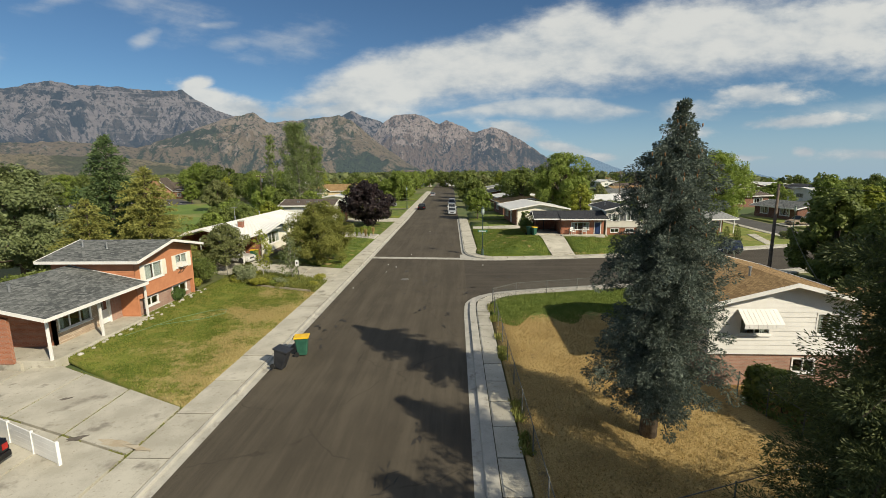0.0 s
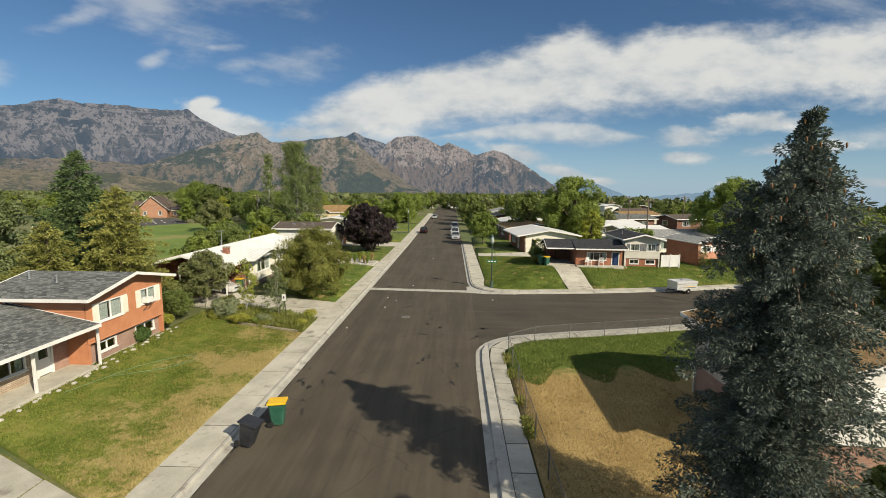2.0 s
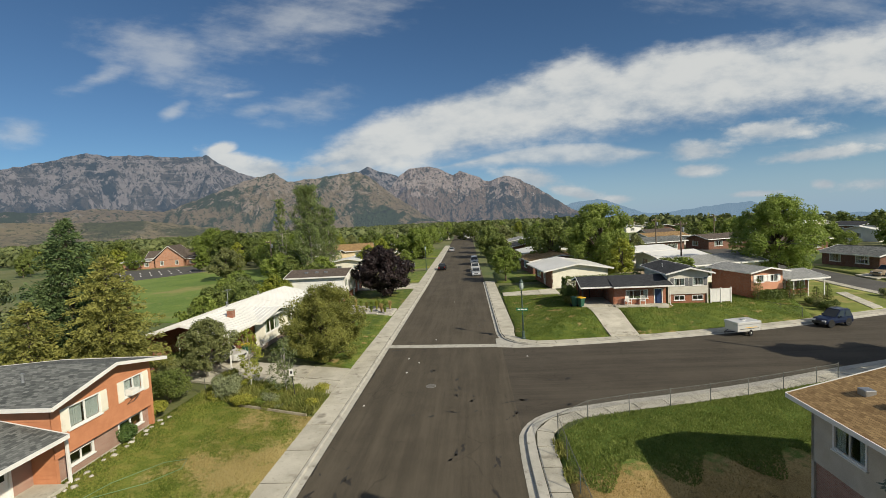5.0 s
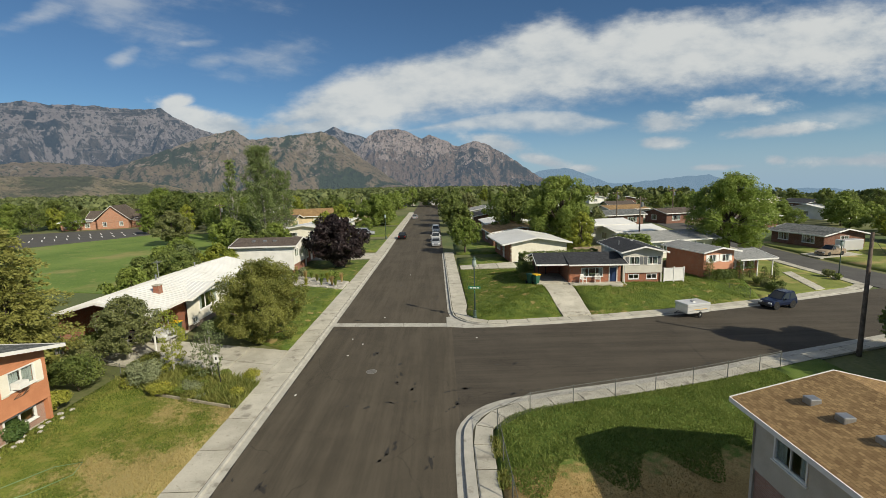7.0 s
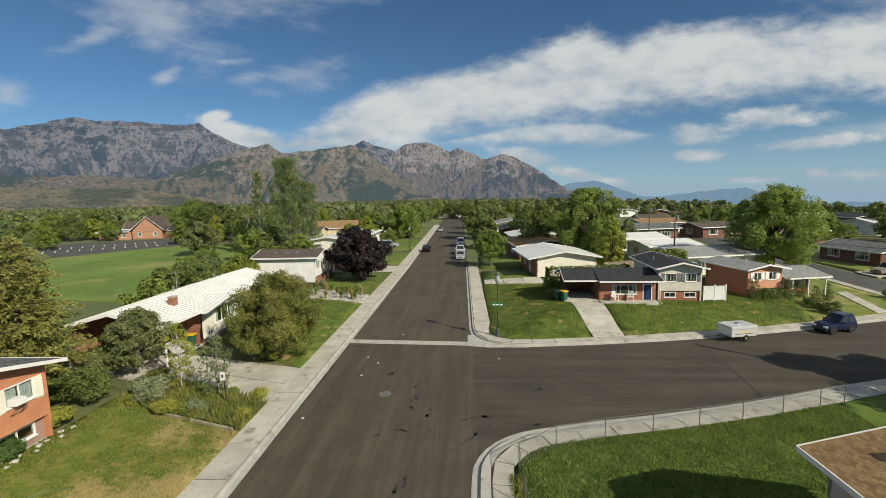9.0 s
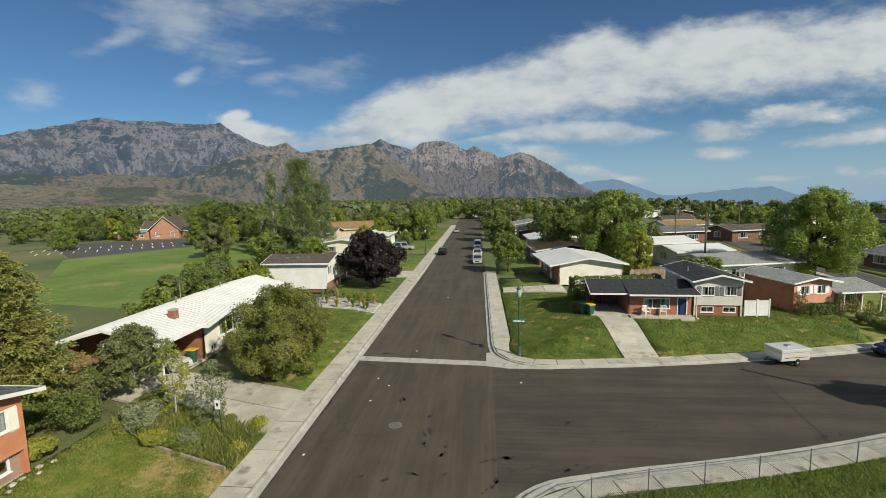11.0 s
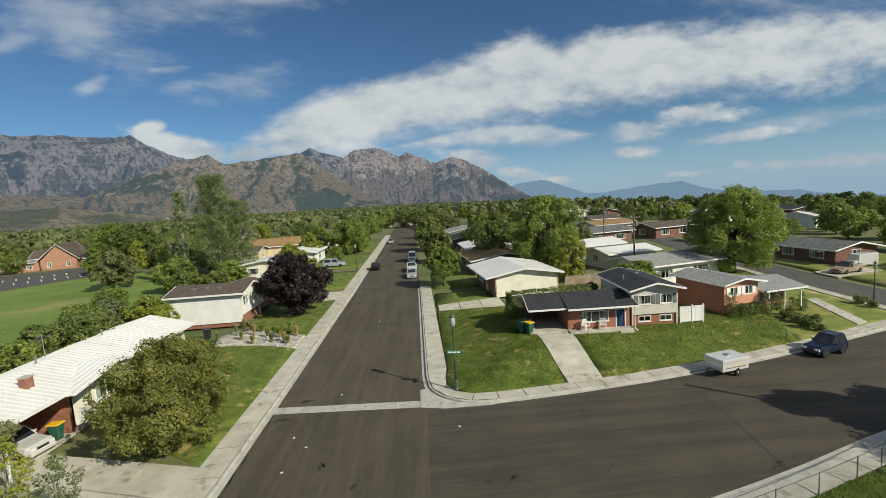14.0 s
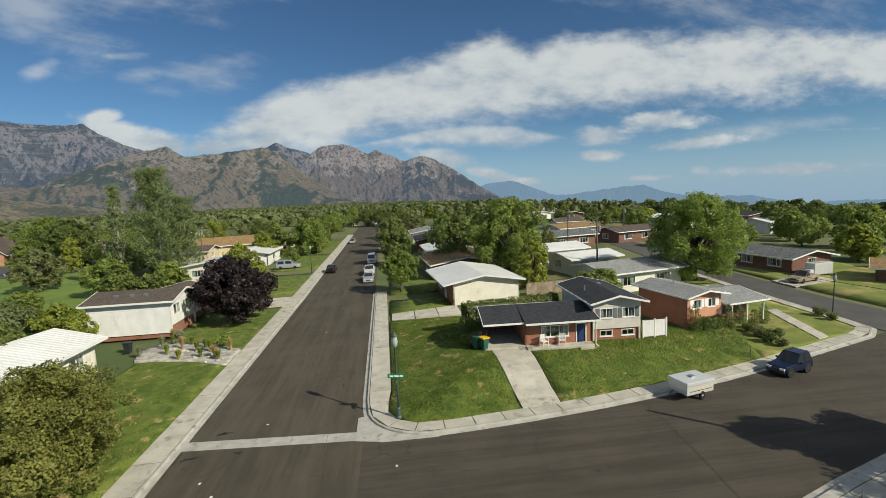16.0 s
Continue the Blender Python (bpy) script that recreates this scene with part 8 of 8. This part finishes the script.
# the wild bed in front of the white-roofed house
lawn_patch("garden_bed", [(-12.35, -14.2), (-12.35, -11.1), (-16.5, -9.0), (-21.5, -7.4), (-21.8, -11.2), (-18.1, -12.2)], lambda x, y: 0.17, EARTH, "weedy earth bed along the driveway")
for i, (x0, y0, x1, y1) in enumerate(((-12.75, -14.12, -15.3, -13.24), (-15.36, -13.22, -18.1, -12.27))):
    length = math.hypot(x1 - x0, y1 - y0)
    solo("edging_timber", box(bmesh.new(), 0, -0.05, 0, length, 0.05, 0.16, 0.015), EDGE_TIMBER, "weathered timber edging along the garden bed", "edging", "bed edging", at=pose(x0, y0, 0.14, 0, 0, math.degrees(math.atan2(y1 - y0, x1 - x0))))
rs = random.Random(9)
for i in range(34):
    u, v = rs.random(), rs.random()
    x, y = -12.9 - 8.2 * u, -13.4 + 3.6 * v + 1.6 * u
    kind = rs.choice(("weed", "sage", "flower", "flower", "green"))
    m, l = {"weed": (APPLE, "straggling green weeds in the garden bed"), "sage": (SAGE, "grey sage bush in the garden bed"), "flower": (FLOWER, "yellow flowering bush in the garden bed"), "green": (GREEN, "green bush in the garden bed")}[kind]
    r = rs.uniform(0.3, 0.7)
    shrub("bush", x, y, 0.15, r, r * rs.uniform(0.7, 1.3), m, l, 300 + i, 1500, 0.058)
for i, (x, y, r, h, m, l) in enumerate(((-23.4, -11.2, 1.7, 2.6, DEEP, "dense dark green bush beside the orange house"), (-22.8, -13.6, 0.9, 1.0, FLOWER, "yellow-green bush beside the orange house"), (-22.0, -17.2, 0.9, 1.3, ROSE, "rose bush under the upper windows"),
                                        (-19.6, -10.8, 1.2, 1.6, SAGE, "grey feathery bush in the garden bed"), (-25.5, -8.5, 1.6, 2.4, RUSSET, "tangled brown-green bush by the carport"), (-26.5, -6.0, 1.5, 2.2, DEEP, "green bush by the carport"),
                                        (-25.6, -11.6, 1.4, 2.0, DEEP, "dark bush behind the orange house"), (-30, -14, 1.9, 2.0, DEEP, "dark bush behind the orange house"), (-20.7, -8.8, 1.0, 1.4, APPLE, "olive bush at the bed's back"),
                                        (8.6, 12.0, 1.3, 2.3, DEEP, "tall dark bush at the carport corner"), (8.5, 10.4, 0.9, 1.3, APPLE, "olive bush at the carport corner"))):
    shrub("bush", x, y, bank_height(x, y) if x > 0 else 0.13, r, h, m, l, 400 + i, 6200, 0.075)
for i, (x, y, r, h) in enumerate(((28.1, 9.75, 0.55, 2.2), (31.6, 10.1, 0.5, 2.0), (33.2, 10.8, 0.5, 1.8), (35.4, 11.6, 0.5, 1.8), (37.6, 13.0, 0.45, 1.9))):
    conifer("dwarf_conifer", x, y, h * 1.0, r * 1.1, DEEP, "small clipped conifer beside the salmon house", 420 + i, whorls=14, boughs=8, size=0.16, z=bank_height(x, y) if x < 33.3 else 0.12, taper=0.6, group="clipped conifers")
for i, (x, y, r, h) in enumerate(((34.3, 11.0, 0.7, 0.7), (34.2, 9.6, 0.8, 0.8), (33.8, 8.0, 0.7, 0.8), (33.9, 6.9, 0.6, 0.6), (34.9, 8.7, 0.8, 0.8), (44.4, 13.6, 0.8, 0.9), (44.2, 12.2, 0.6, 0.7))):
    shrub("bush", x, y, 0.2, r, h, RUSSET if i % 2 else DEEP, "low garden bush beside the cross street", 440 + i, 900, 0.10)


def hedge(x, y, z, length, depth, height, turn, mat, label, seed, leaves=9000, size=0.11):
    rng = np.random.default_rng(seed)
    root = thing("hedge", label, "hedge", (x, y, z), turn)
    p = rng.random((leaves, 3))
    face = rng.integers(0, 5, leaves)
    p[face == 0, 2] = 1
    p[face == 1, 1] = 0
    p[face == 2, 1] = 1
    p[face == 3, 0] = 0
    p[face == 4, 0] = 1
    pts = p * np.array((length, depth, height))
    pts += 0.16 * np.array([noise.noise_vector(Vector(q) * 1.7) for q in pts]) + rng.normal(0, 0.05, pts.shape)
    pts[:, 2] = np.clip(pts[:, 2], 0.02, None)
    nor = np.zeros_like(pts)
    nor[face == 0, 2], nor[face == 1, 1], nor[face == 2, 1], nor[face == 3, 0], nor[face == 4, 0] = 1, -1, 1, -1, 1
    bm = bmesh.new()
    for k in range(int(length / 0.8)):
        tube(bm, [(0.4 + k * 0.8, depth / 2, -0.05), (0.45 + k * 0.8, depth / 2, height * 0.85)], [0.05, 0.02], 5)
    part("branchwork", bm, BARK, root)
    part("foliage", leaf_mesh(pts, nor, size, mat, rng), mat, root)


hedge(8.8, 14.6, 0.9, 9.5, 1.3, 2.7, 8, DEEP, "clipped green hedge behind the carport", 501)
hedge(28.9, 9.55, 1.2, 2.3, 0.7, 0.75, 10, DEEP, "low clipped hedge under the salmon house windows", 502, 3000)
hedge(14.1, -36.4, 0.1, 5.6, 1.3, 1.5, 108, DEEP, "ivy-covered hedge beside the brown-roofed house", 503, 9000)
hedge(-31.5, 6.0, 0.0, 15.0, 2.2, 2.6, 78, DEEP, "tall overgrown hedge behind the metal-roofed house", 504, 12000, 0.16)
hedge(-36.5, -24.0, 0.0, 12.0, 1.6, 1.8, 75, DEEP, "hedge behind the orange house", 505, 6000, 0.16)

# gravel garden beyond the fruit tree
lawn_patch("gravel_bed", [(-12.4, 14.0), (-12.5, 18.3), (-15.8, 20.4), (-21.0, 23.0), (-22.6, 20.4), (-21.5, 17.2), (-15.5, 15.6)], lambda x, y: 0.16, GRAVEL, "pale gravel bed with grasses beside the white-sided house")
for i, (x, y, h, m) in enumerate(((-13.6, 15.6, 0.9, GREEN), (-15.6, 16.8, 0.9, GREEN), (-19.2, 18.4, 1.0, GREEN), (-16.2, 19.6, 0.9, GREEN), (-18.0, 21.0, 0.8, GREEN), (-20.0, 21.6, 0.9, GREEN), (-14.2, 16.4, 1.1, STRAW), (-15.2, 18.2, 1.2, FLOWER), (-16.6, 18.6, 1.0, APPLE), (-18.4, 19.8, 1.2, STRAW), (-20.4, 20.2, 1.3, SAGE), (-17.4, 16.6, 0.9, FLOWER), (-13.4, 18.2, 1.1, STRAW), (-20.6, 23.0, 1.2, STRAW), (-21.6, 18.4, 1.0, SAGE))):
    plume("grass_clump", x, y, 0.15, h, m, "clump of ornamental grass in the gravel bed", 600 + i)
shrub("bush", -14.6, 19.4, 0.15, 0.8, 1.7, GREEN, "leafy green bush in the gravel bed", 620, 1600, 0.12)
shrub("bush", -19.6, 22.0, 0.15, 0.9, 1.4, SAGE, "grey-green bush in the gravel bed", 621, 1600, 0.10)


def stone(x, y, z, r, seed, group, label):
    rng = random.Random(seed)
    bm = bmesh.new()
    bmesh.ops.create_icosphere(bm, subdivisions=2, radius=r)
    for v in bm.verts:
        v.co *= 1 + 0.35 * noise.noise(v.co * (1.6 / r) + Vector((seed, 0, 0)))
        v.co.z *= 0.6
    solo("stone", bm, ROCK, label, "stone", group, at=pose(x, y, z, 0, 0, rng.uniform(0, 360)), smooth=True)


for i in range(26):
    stone(-21.15 + 0.35 * math.sin(i * 1.9), -27.6 + i * 0.29, 0.38, 0.10 + 0.05 * ((i * 7) % 4) / 3, i, "stone edging", "pale edging stone along the porch")
for i in range(12):
    stone(-21.4 + 0.25 * math.sin(i * 2.3), -19.2 + i * 0.45, 0.38, 0.12 + 0.05 * ((i * 5) % 3) / 2, 60 + i, "wall stones", "pale stone below the house wall")
for i in range(12):
    stone(-13.2 - 0.62 * i + 0.2 * math.sin(i * 3.1), -13.1 + 0.32 * i + 0.3 * math.cos(i * 2.7), 0.2, 0.09 + 0.06 * ((i * 5) % 3) / 2, 30 + i, "garden stones", "pale stone in the garden bed")
for i in range(14):
    stone(-13.3 - 0.5 * i + 0.3 * math.sin(i * 2.1), 15.0 + 0.42 * i + 0.7 * math.cos(i * 1.7), 0.2, 0.12 + 0.09 * ((i * 5) % 3) / 2, 90 + i, "gravel bed stones", "pale boulder in the gravel bed")

s = thing("marker_sign", "white marker sign on a leaning dark post", "sign", (-14.6, -11.2, 0.13), 0)
bm = bmesh.new()
tube(bm, [(0, 0, 0), (-0.12, 0.03, 1.7)], 0.03, 6)
part("post", bm, DARK_STEEL, s)
part("plate", box(bmesh.new(), -0.28, -0.06, 1.55, 0.02, -0.035, 2.05, 0.005), WHITE_PAINT, s)
part("mark", Box(-0.19, -0.068, 1.72, -0.08, -0.062, 1.9), DARK_STEEL, s)

bm = bmesh.new()
tube(bm, [(-20.4, -24.6, 0.38), (-19.5, -21.0, 0.24), (-18.2, -19.2, 0.19), (-17.2, -18.9, 0.19), (-16.9, -19.8, 0.19), (-17.8, -21.0, 0.19), (-19.8, -22.4, 0.27)], 0.02, 6)
solo("garden_hose", bm, HOSE, "pale green garden hose lying in loops on the lawn", "hose", smooth=True)

ac = thing("air_conditioner", "grey outdoor air conditioning unit by the brick wall", "air conditioner", (15.6, -31.4, 0.12), 15)
part("case", box(bmesh.new(), -0.4, -0.4, 0, 0.4, 0.4, 0.75, 0.03), STEEL, ac)
part("fan_grille", lathe([(0.32, 0.752), (0.32, 0.775), (0.05, 0.785)], 18), DARK_STEEL, ac)

JOINT_GREY = material("cast_iron", (0.10, 0.095, 0.085), (0.16, 0.15, 0.135), 4.0, 0.7, 0.3)
JOINT_RIM = material("worn_iron", (0.16, 0.155, 0.14), (0.25, 0.24, 0.22), 5.0, 0.6, 0.3)
manhole = thing("manhole_cover", "grey round manhole cover set in the asphalt", "manhole cover", (-5.55, -9.4, 0.0))
part("frame", lathe([(0.36, -0.02), (0.36, 0.006), (0.31, 0.008), (0.31, -0.02)], 24), JOINT_RIM, manhole)
part("cover", lathe([(0.305, -0.02), (0.305, 0.012), (0.27, 0.016), (0.02, 0.016)], 24), JOINT_GREY, manhole)

TAR = material("tar_stain", (0.026, 0.023, 0.019), (0.042, 0.037, 0.030), 2.0, 0.7, 0.3)


def stain(x, y, r, turn, stretch, seed, mat=None):
    """A ragged dark tar patch, a few millimetres proud of the asphalt."""
    bm = bmesh.new()
    n = 26
    c = bm.verts.new((0, 0, 0.004))
    ring = [bm.verts.new((math.cos(k * math.tau / n) * r * stretch * (1 + 0.75 * noise.noise(Vector((math.cos(k * math.tau / n) * 1.8, math.sin(k * math.tau / n) * 1.8, seed)))),
                          math.sin(k * math.tau / n) * r * (1 + 0.75 * noise.noise(Vector((math.cos(k * math.tau / n) * 1.8, math.sin(k * math.tau / n) * 1.8, seed + 5)))), 0.004)) for k in range(n)]
    for k in range(n):
        bm.faces.new((c, ring[k], ring[(k + 1) % n]))
    solo("tar_patch" if mat is None else "ground_stain", bm, mat or TAR, "dark ragged tar patch on the asphalt" if mat is None else "ragged stain on the concrete driveway", "stain", "tar patches" if mat is None else "", "structure", at=pose(x, y, 0.004 if mat is None else 0.172, 0, 0, turn))


rs = random.Random(23)
for i, (cx, cy, turn, spread, count) in enumerate(((-3.7, -10.2, 96, 0.9, 8), (-2.6, -12.1, 80, 0.5, 4), (-4.1, -13.8, 4, 1.0, 6), (-3.1, -17.9, 60, 0.8, 7), (-0.2, -14.2, 60, 0.6, 6), (0.9, -12.2, 20, 0.9, 8), (3.5, -12.9, 14, 1.0, 6), (3.6, -8.8, 10, 0.6, 3),
                                                   (-8.8, -0.5, 5, 1.2, 9), (-8.4, 2.0, 5, 0.5, 4), (-1.6, 8.4, 70, 1.0, 7), (12.4, -5.6, 8, 0.5, 3), (17.5, -9.4, 14, 0.7, 4), (-1.6, -20.5, 80, 0.9, 5), (-9.3, -23.0, 98, 1.3, 9), (-8.5, -20.6, 98, 1.0, 6), 
                                                   (-2.4, -34.0, 90, 1.0, 5), (-6.0, -6.4, 92, 1.2, 4), (-5.2, 12.0, 90, 1.6, 5), (-6.2, 30.0, 90, 2.0, 5))):
    for k in range(count):
        u, v = rs.gauss(0, spread), rs.gauss(0, spread * 0.16)
        c, sn = math.cos(radians(turn)), math.sin(radians(turn))
        stain(cx + c * u - sn * v, cy + sn * u + c * v, rs.uniform(0.035, 0.11), turn + rs.uniform(-35, 35), rs.uniform(1.2, 3.6), i * 3.3 + k * 0.71)
for k in range(46):
    y = -33.0 + k * 1.28 + rs.uniform(-0.5, 0.5)
    stain(-10.26 + rs.uniform(-0.05, 0.12), y, rs.uniform(0.03, 0.07), 90 + rs.uniform(-4, 4), rs.uniform(5, 11), 120 + k * 0.61)
for k, (u, v, turn, st) in enumerate(((0, 0, 80, 9), (0.25, 0.3, 20, 7), (-0.2, 0.45, 130, 6), (0.1, -0.45, 50, 7), (-0.3, -0.25, 100, 8), (0.35, -0.1, 75, 6), (0.0, 0.7, 85, 7), (-0.15, -0.75, 10, 6))):
    stain(-3.2 + u, -36.3 + v, 0.030, turn, st, 70 + k * 0.9)
for i, (x, y) in enumerate(((-7.0, -4.2), (-7.7, -6.5), (-8.0, -3.0), (1.9, -3.4), (-6.1, 2.6), (8.4, -0.2), (8.8, -0.15), (-9.6, -12.5), (-5.0, 22.0))):
    bm = box(bmesh.new(), -0.07, -0.05, 0, 0.07, 0.05, 0.025, 0.01)
    solo("litter", bm, WHITE_PAINT, "small pale scrap lying on the asphalt", "litter", "street litter", at=pose(x, y, 0.001, 0, 0, i * 37))


def tufts(name, points, inside, n, h, mat, label, seed, height=flat):
    """Grass blades over a lawn, past counting: one joined mesh."""
    rng = np.random.default_rng(seed)
    xs, ys = [p[0] for p in points], [p[1] for p in points]
    x, y = rng.uniform(min(xs), max(xs), n), rng.uniform(min(ys), max(ys), n)
    keep = np.zeros(n, bool)
    j = len(points) - 1
    for i in range(len(points)):
        (xi, yi), (xj, yj) = points[i], points[j]
        if yi != yj:
            keep ^= ((yi > y) != (yj > y)) & (x < (xj - xi) * (y - yi) / (yj - yi) + xi)
        j = i
    keep &= np.array([inside(a, b) for a, b in zip(x, y)])
    x, y = x[keep], y[keep]
    n = len(x)
    z = np.array([height(a, b) for a, b in zip(x, y)])
    a = rng.uniform(0, math.tau, n)
    hh = h * rng.uniform(0.5, 1.3, n)
    w = min(0.05, 0.55 * h + 0.004) * rng.uniform(0.6, 1.4, n)
    base = np.stack([x, y, z - 0.02], 1)
    side = np.stack([np.cos(a) * w, np.sin(a) * w, 0 * a], 1)
    lean = np.stack([np.cos(a * 3) * hh * 0.7, np.sin(a * 3) * hh * 0.7, hh + 0.04], 1)
    v = np.stack([base - side, base + side, base + lean], 1).reshape(-1, 3)
    solo(name, raw_mesh(v, np.arange(3 * n).reshape(-1, 3), mat), mat, label, "grass", kind="stuff")


BLADE = leaf_material("grass_blades", (0.120, 0.175, 0.034), (0.250, 0.300, 0.080), 0.6, 0.4)
BLADE_SPOT = leaf_material("spotted_green_blades", (0.085, 0.135, 0.020), (0.205, 0.250, 0.052), 0.6, 0.35, ((0.40, 0.31, 0.13), 0.8, 0.58, 0.67))
tufts("grass", [(1.6, -24), (1.6, -18.6), (1.9, -16.8), (2.9, -15.6), (4.6, near_kerb(4.6) - 1.5), (10, near_kerb(10) - 1.5), (15, near_kerb(15) - 1.5), (20, near_kerb(20) - 1.5), (20, -24)], lambda x, y: y - 0.1 * x > -21.3 + 1.2 * math.sin(x * 1.7) and not (x > 10.2 and y < -22.2), 90000, 0.075, BLADE, "green grass blades along the fence", 1)
tufts("grass", [(1.6, -40), (1.6, -20), (10, -20), (10, -40)], lambda x, y: y - 0.1 * x < -20.5 + 1.2 * math.sin(x * 1.7), 36000, 0.045, STRAW, "burnt straw-coloured grass blades", 2)
tufts("grass", [(12.9, -37), (12.9, -31.8), (17.5, -31.8), (17.5, -37)], lambda x, y: True, 9000, 0.45, STRAW, "long dry grass beside the brick wall", 3)
tufts("grass", [(-12.3, -32.1), (-12.3, -14.2), (-21.8, -10.4), (-21.8, -27.4)], lambda x, y: True, 70000, 0.055, BLADE_BURNT, "short patchy grass blades", 4, west_rise)
tufts("grass", [(1.75, 5.0), (1.55, 3.4), (1.8, 2.2), (2.5, 1.15), (3.5, 0.65), (5.5, far_kerb(5.5) + 1.22), (9.9, far_kerb(9.9) + 1.22), (9.9, 9.8), (9.4, 24), (1.8, 24)], lambda x, y: True, 40000, 0.06, BLADE_SPOT, "short green grass blades", 5, bank_height)
tufts("grass", [(12.7, far_kerb(12.7) + 1.22), (18, far_kerb(18) + 1.22), (24, far_kerb(24) + 1.22), (30.5, far_kerb(30.5) + 1.22), (33.2, 14.5), (27, 13.5), (12.9, 9.4)], lambda x, y: True, 46000, 0.06, BLADE_SPOT, "short green grass blades", 6, bank_height)
tufts("grass", [(-12.3, -5.3), (-12.3, 13.0), (-15.5, 15.0), (-21.0, 16.6), (-21.9, 1.0), (-15.5, -3.2)], lambda x, y: True, 26000, 0.045, BLADE_SPOT, "short patchy grass blades", 7)

WEED = leaf_material("weed_blades", (0.12, 0.155, 0.030), (0.31, 0.30, 0.085), 0.6, 0.3)
tufts("weeds", [(-12.35, -14.2), (-12.35, -11.1), (-16.5, -9.0), (-21.5, -7.4), (-21.8, -10.6)], lambda x, y: True, 16000, 0.42, WEED, "tall yellow-green weeds filling the garden bed", 8)
tufts("weeds", [(1.35, -40), (1.35, -17.5), (1.85, -17.5), (1.85, -40)], lambda x, y: math.sin(y * 2.3) + math.sin(y * 0.9) > 0.2, 2600, 0.16, WEED, "weeds growing along the fence foot", 9)

RUST = material("rust_stain", (0.41, 0.335, 0.23), (0.49, 0.43, 0.33), 2.0, 0.9, 0.2)
OIL = material("oil_stain", (0.10, 0.085, 0.07), (0.18, 0.155, 0.13), 3.0, 0.8, 0.2)
for x, y, r, turn, st, m, seed in ((-13.1, -34.85, 0.19, -14, 6.0, RUST, 4.0), (-15.0, -34.5, 0.18, 20, 1.6, OIL, 2.0), (-17.9, -31.6, 0.12, 30, 2.4, OIL, 6.0)):
    stain(x, y, r, turn, st, seed, m)


def joint_weeds(quads, z, per_metre, label, seed):
    """Low weeds sprouting in broken lines along the joints between slabs."""
    rng = np.random.default_rng(seed)
    base = []
    for q in quads:
        for a, b in zip(q, q[1:] + q[:1]):
            a, b = np.array(a), np.array(b)
            length = float(np.linalg.norm(b - a))
            for f in rng.random(int(length * per_metre)):
                p = a + (b - a) * f
                if noise.noise(Vector((p[0] * 0.6, p[1] * 0.6, seed))) > -0.05:
                    base.append((p[0] + rng.normal(0, 0.02), p[1] + rng.normal(0, 0.02), z))
    base = np.array(base)
    n = len(base)
    a, h, w = rng.uniform(0, math.tau, n), rng.uniform(0.03, 0.09, n), rng.uniform(0.012, 0.03, n)
    side = np.stack([np.cos(a) * w, np.sin(a) * w, 0 * a], 1)
    tip = np.stack([np.cos(a * 3) * h, np.sin(a * 3) * h, h], 1)
    v = np.stack([base - side, base + side, base + tip], 1).reshape(-1, 3)
    solo("weeds", raw_mesh(v, np.arange(3 * n).reshape(-1, 3), WEED), WEED, label, "grass", kind="stuff")


joint_weeds(grid_quads((-12.4, -45.2), (-12.4, -32.2), (-22.4, -27.6), (-22.4, -45.2), 4, 3), 0.10, 60, "weeds sprouting in the driveway joints", 10)
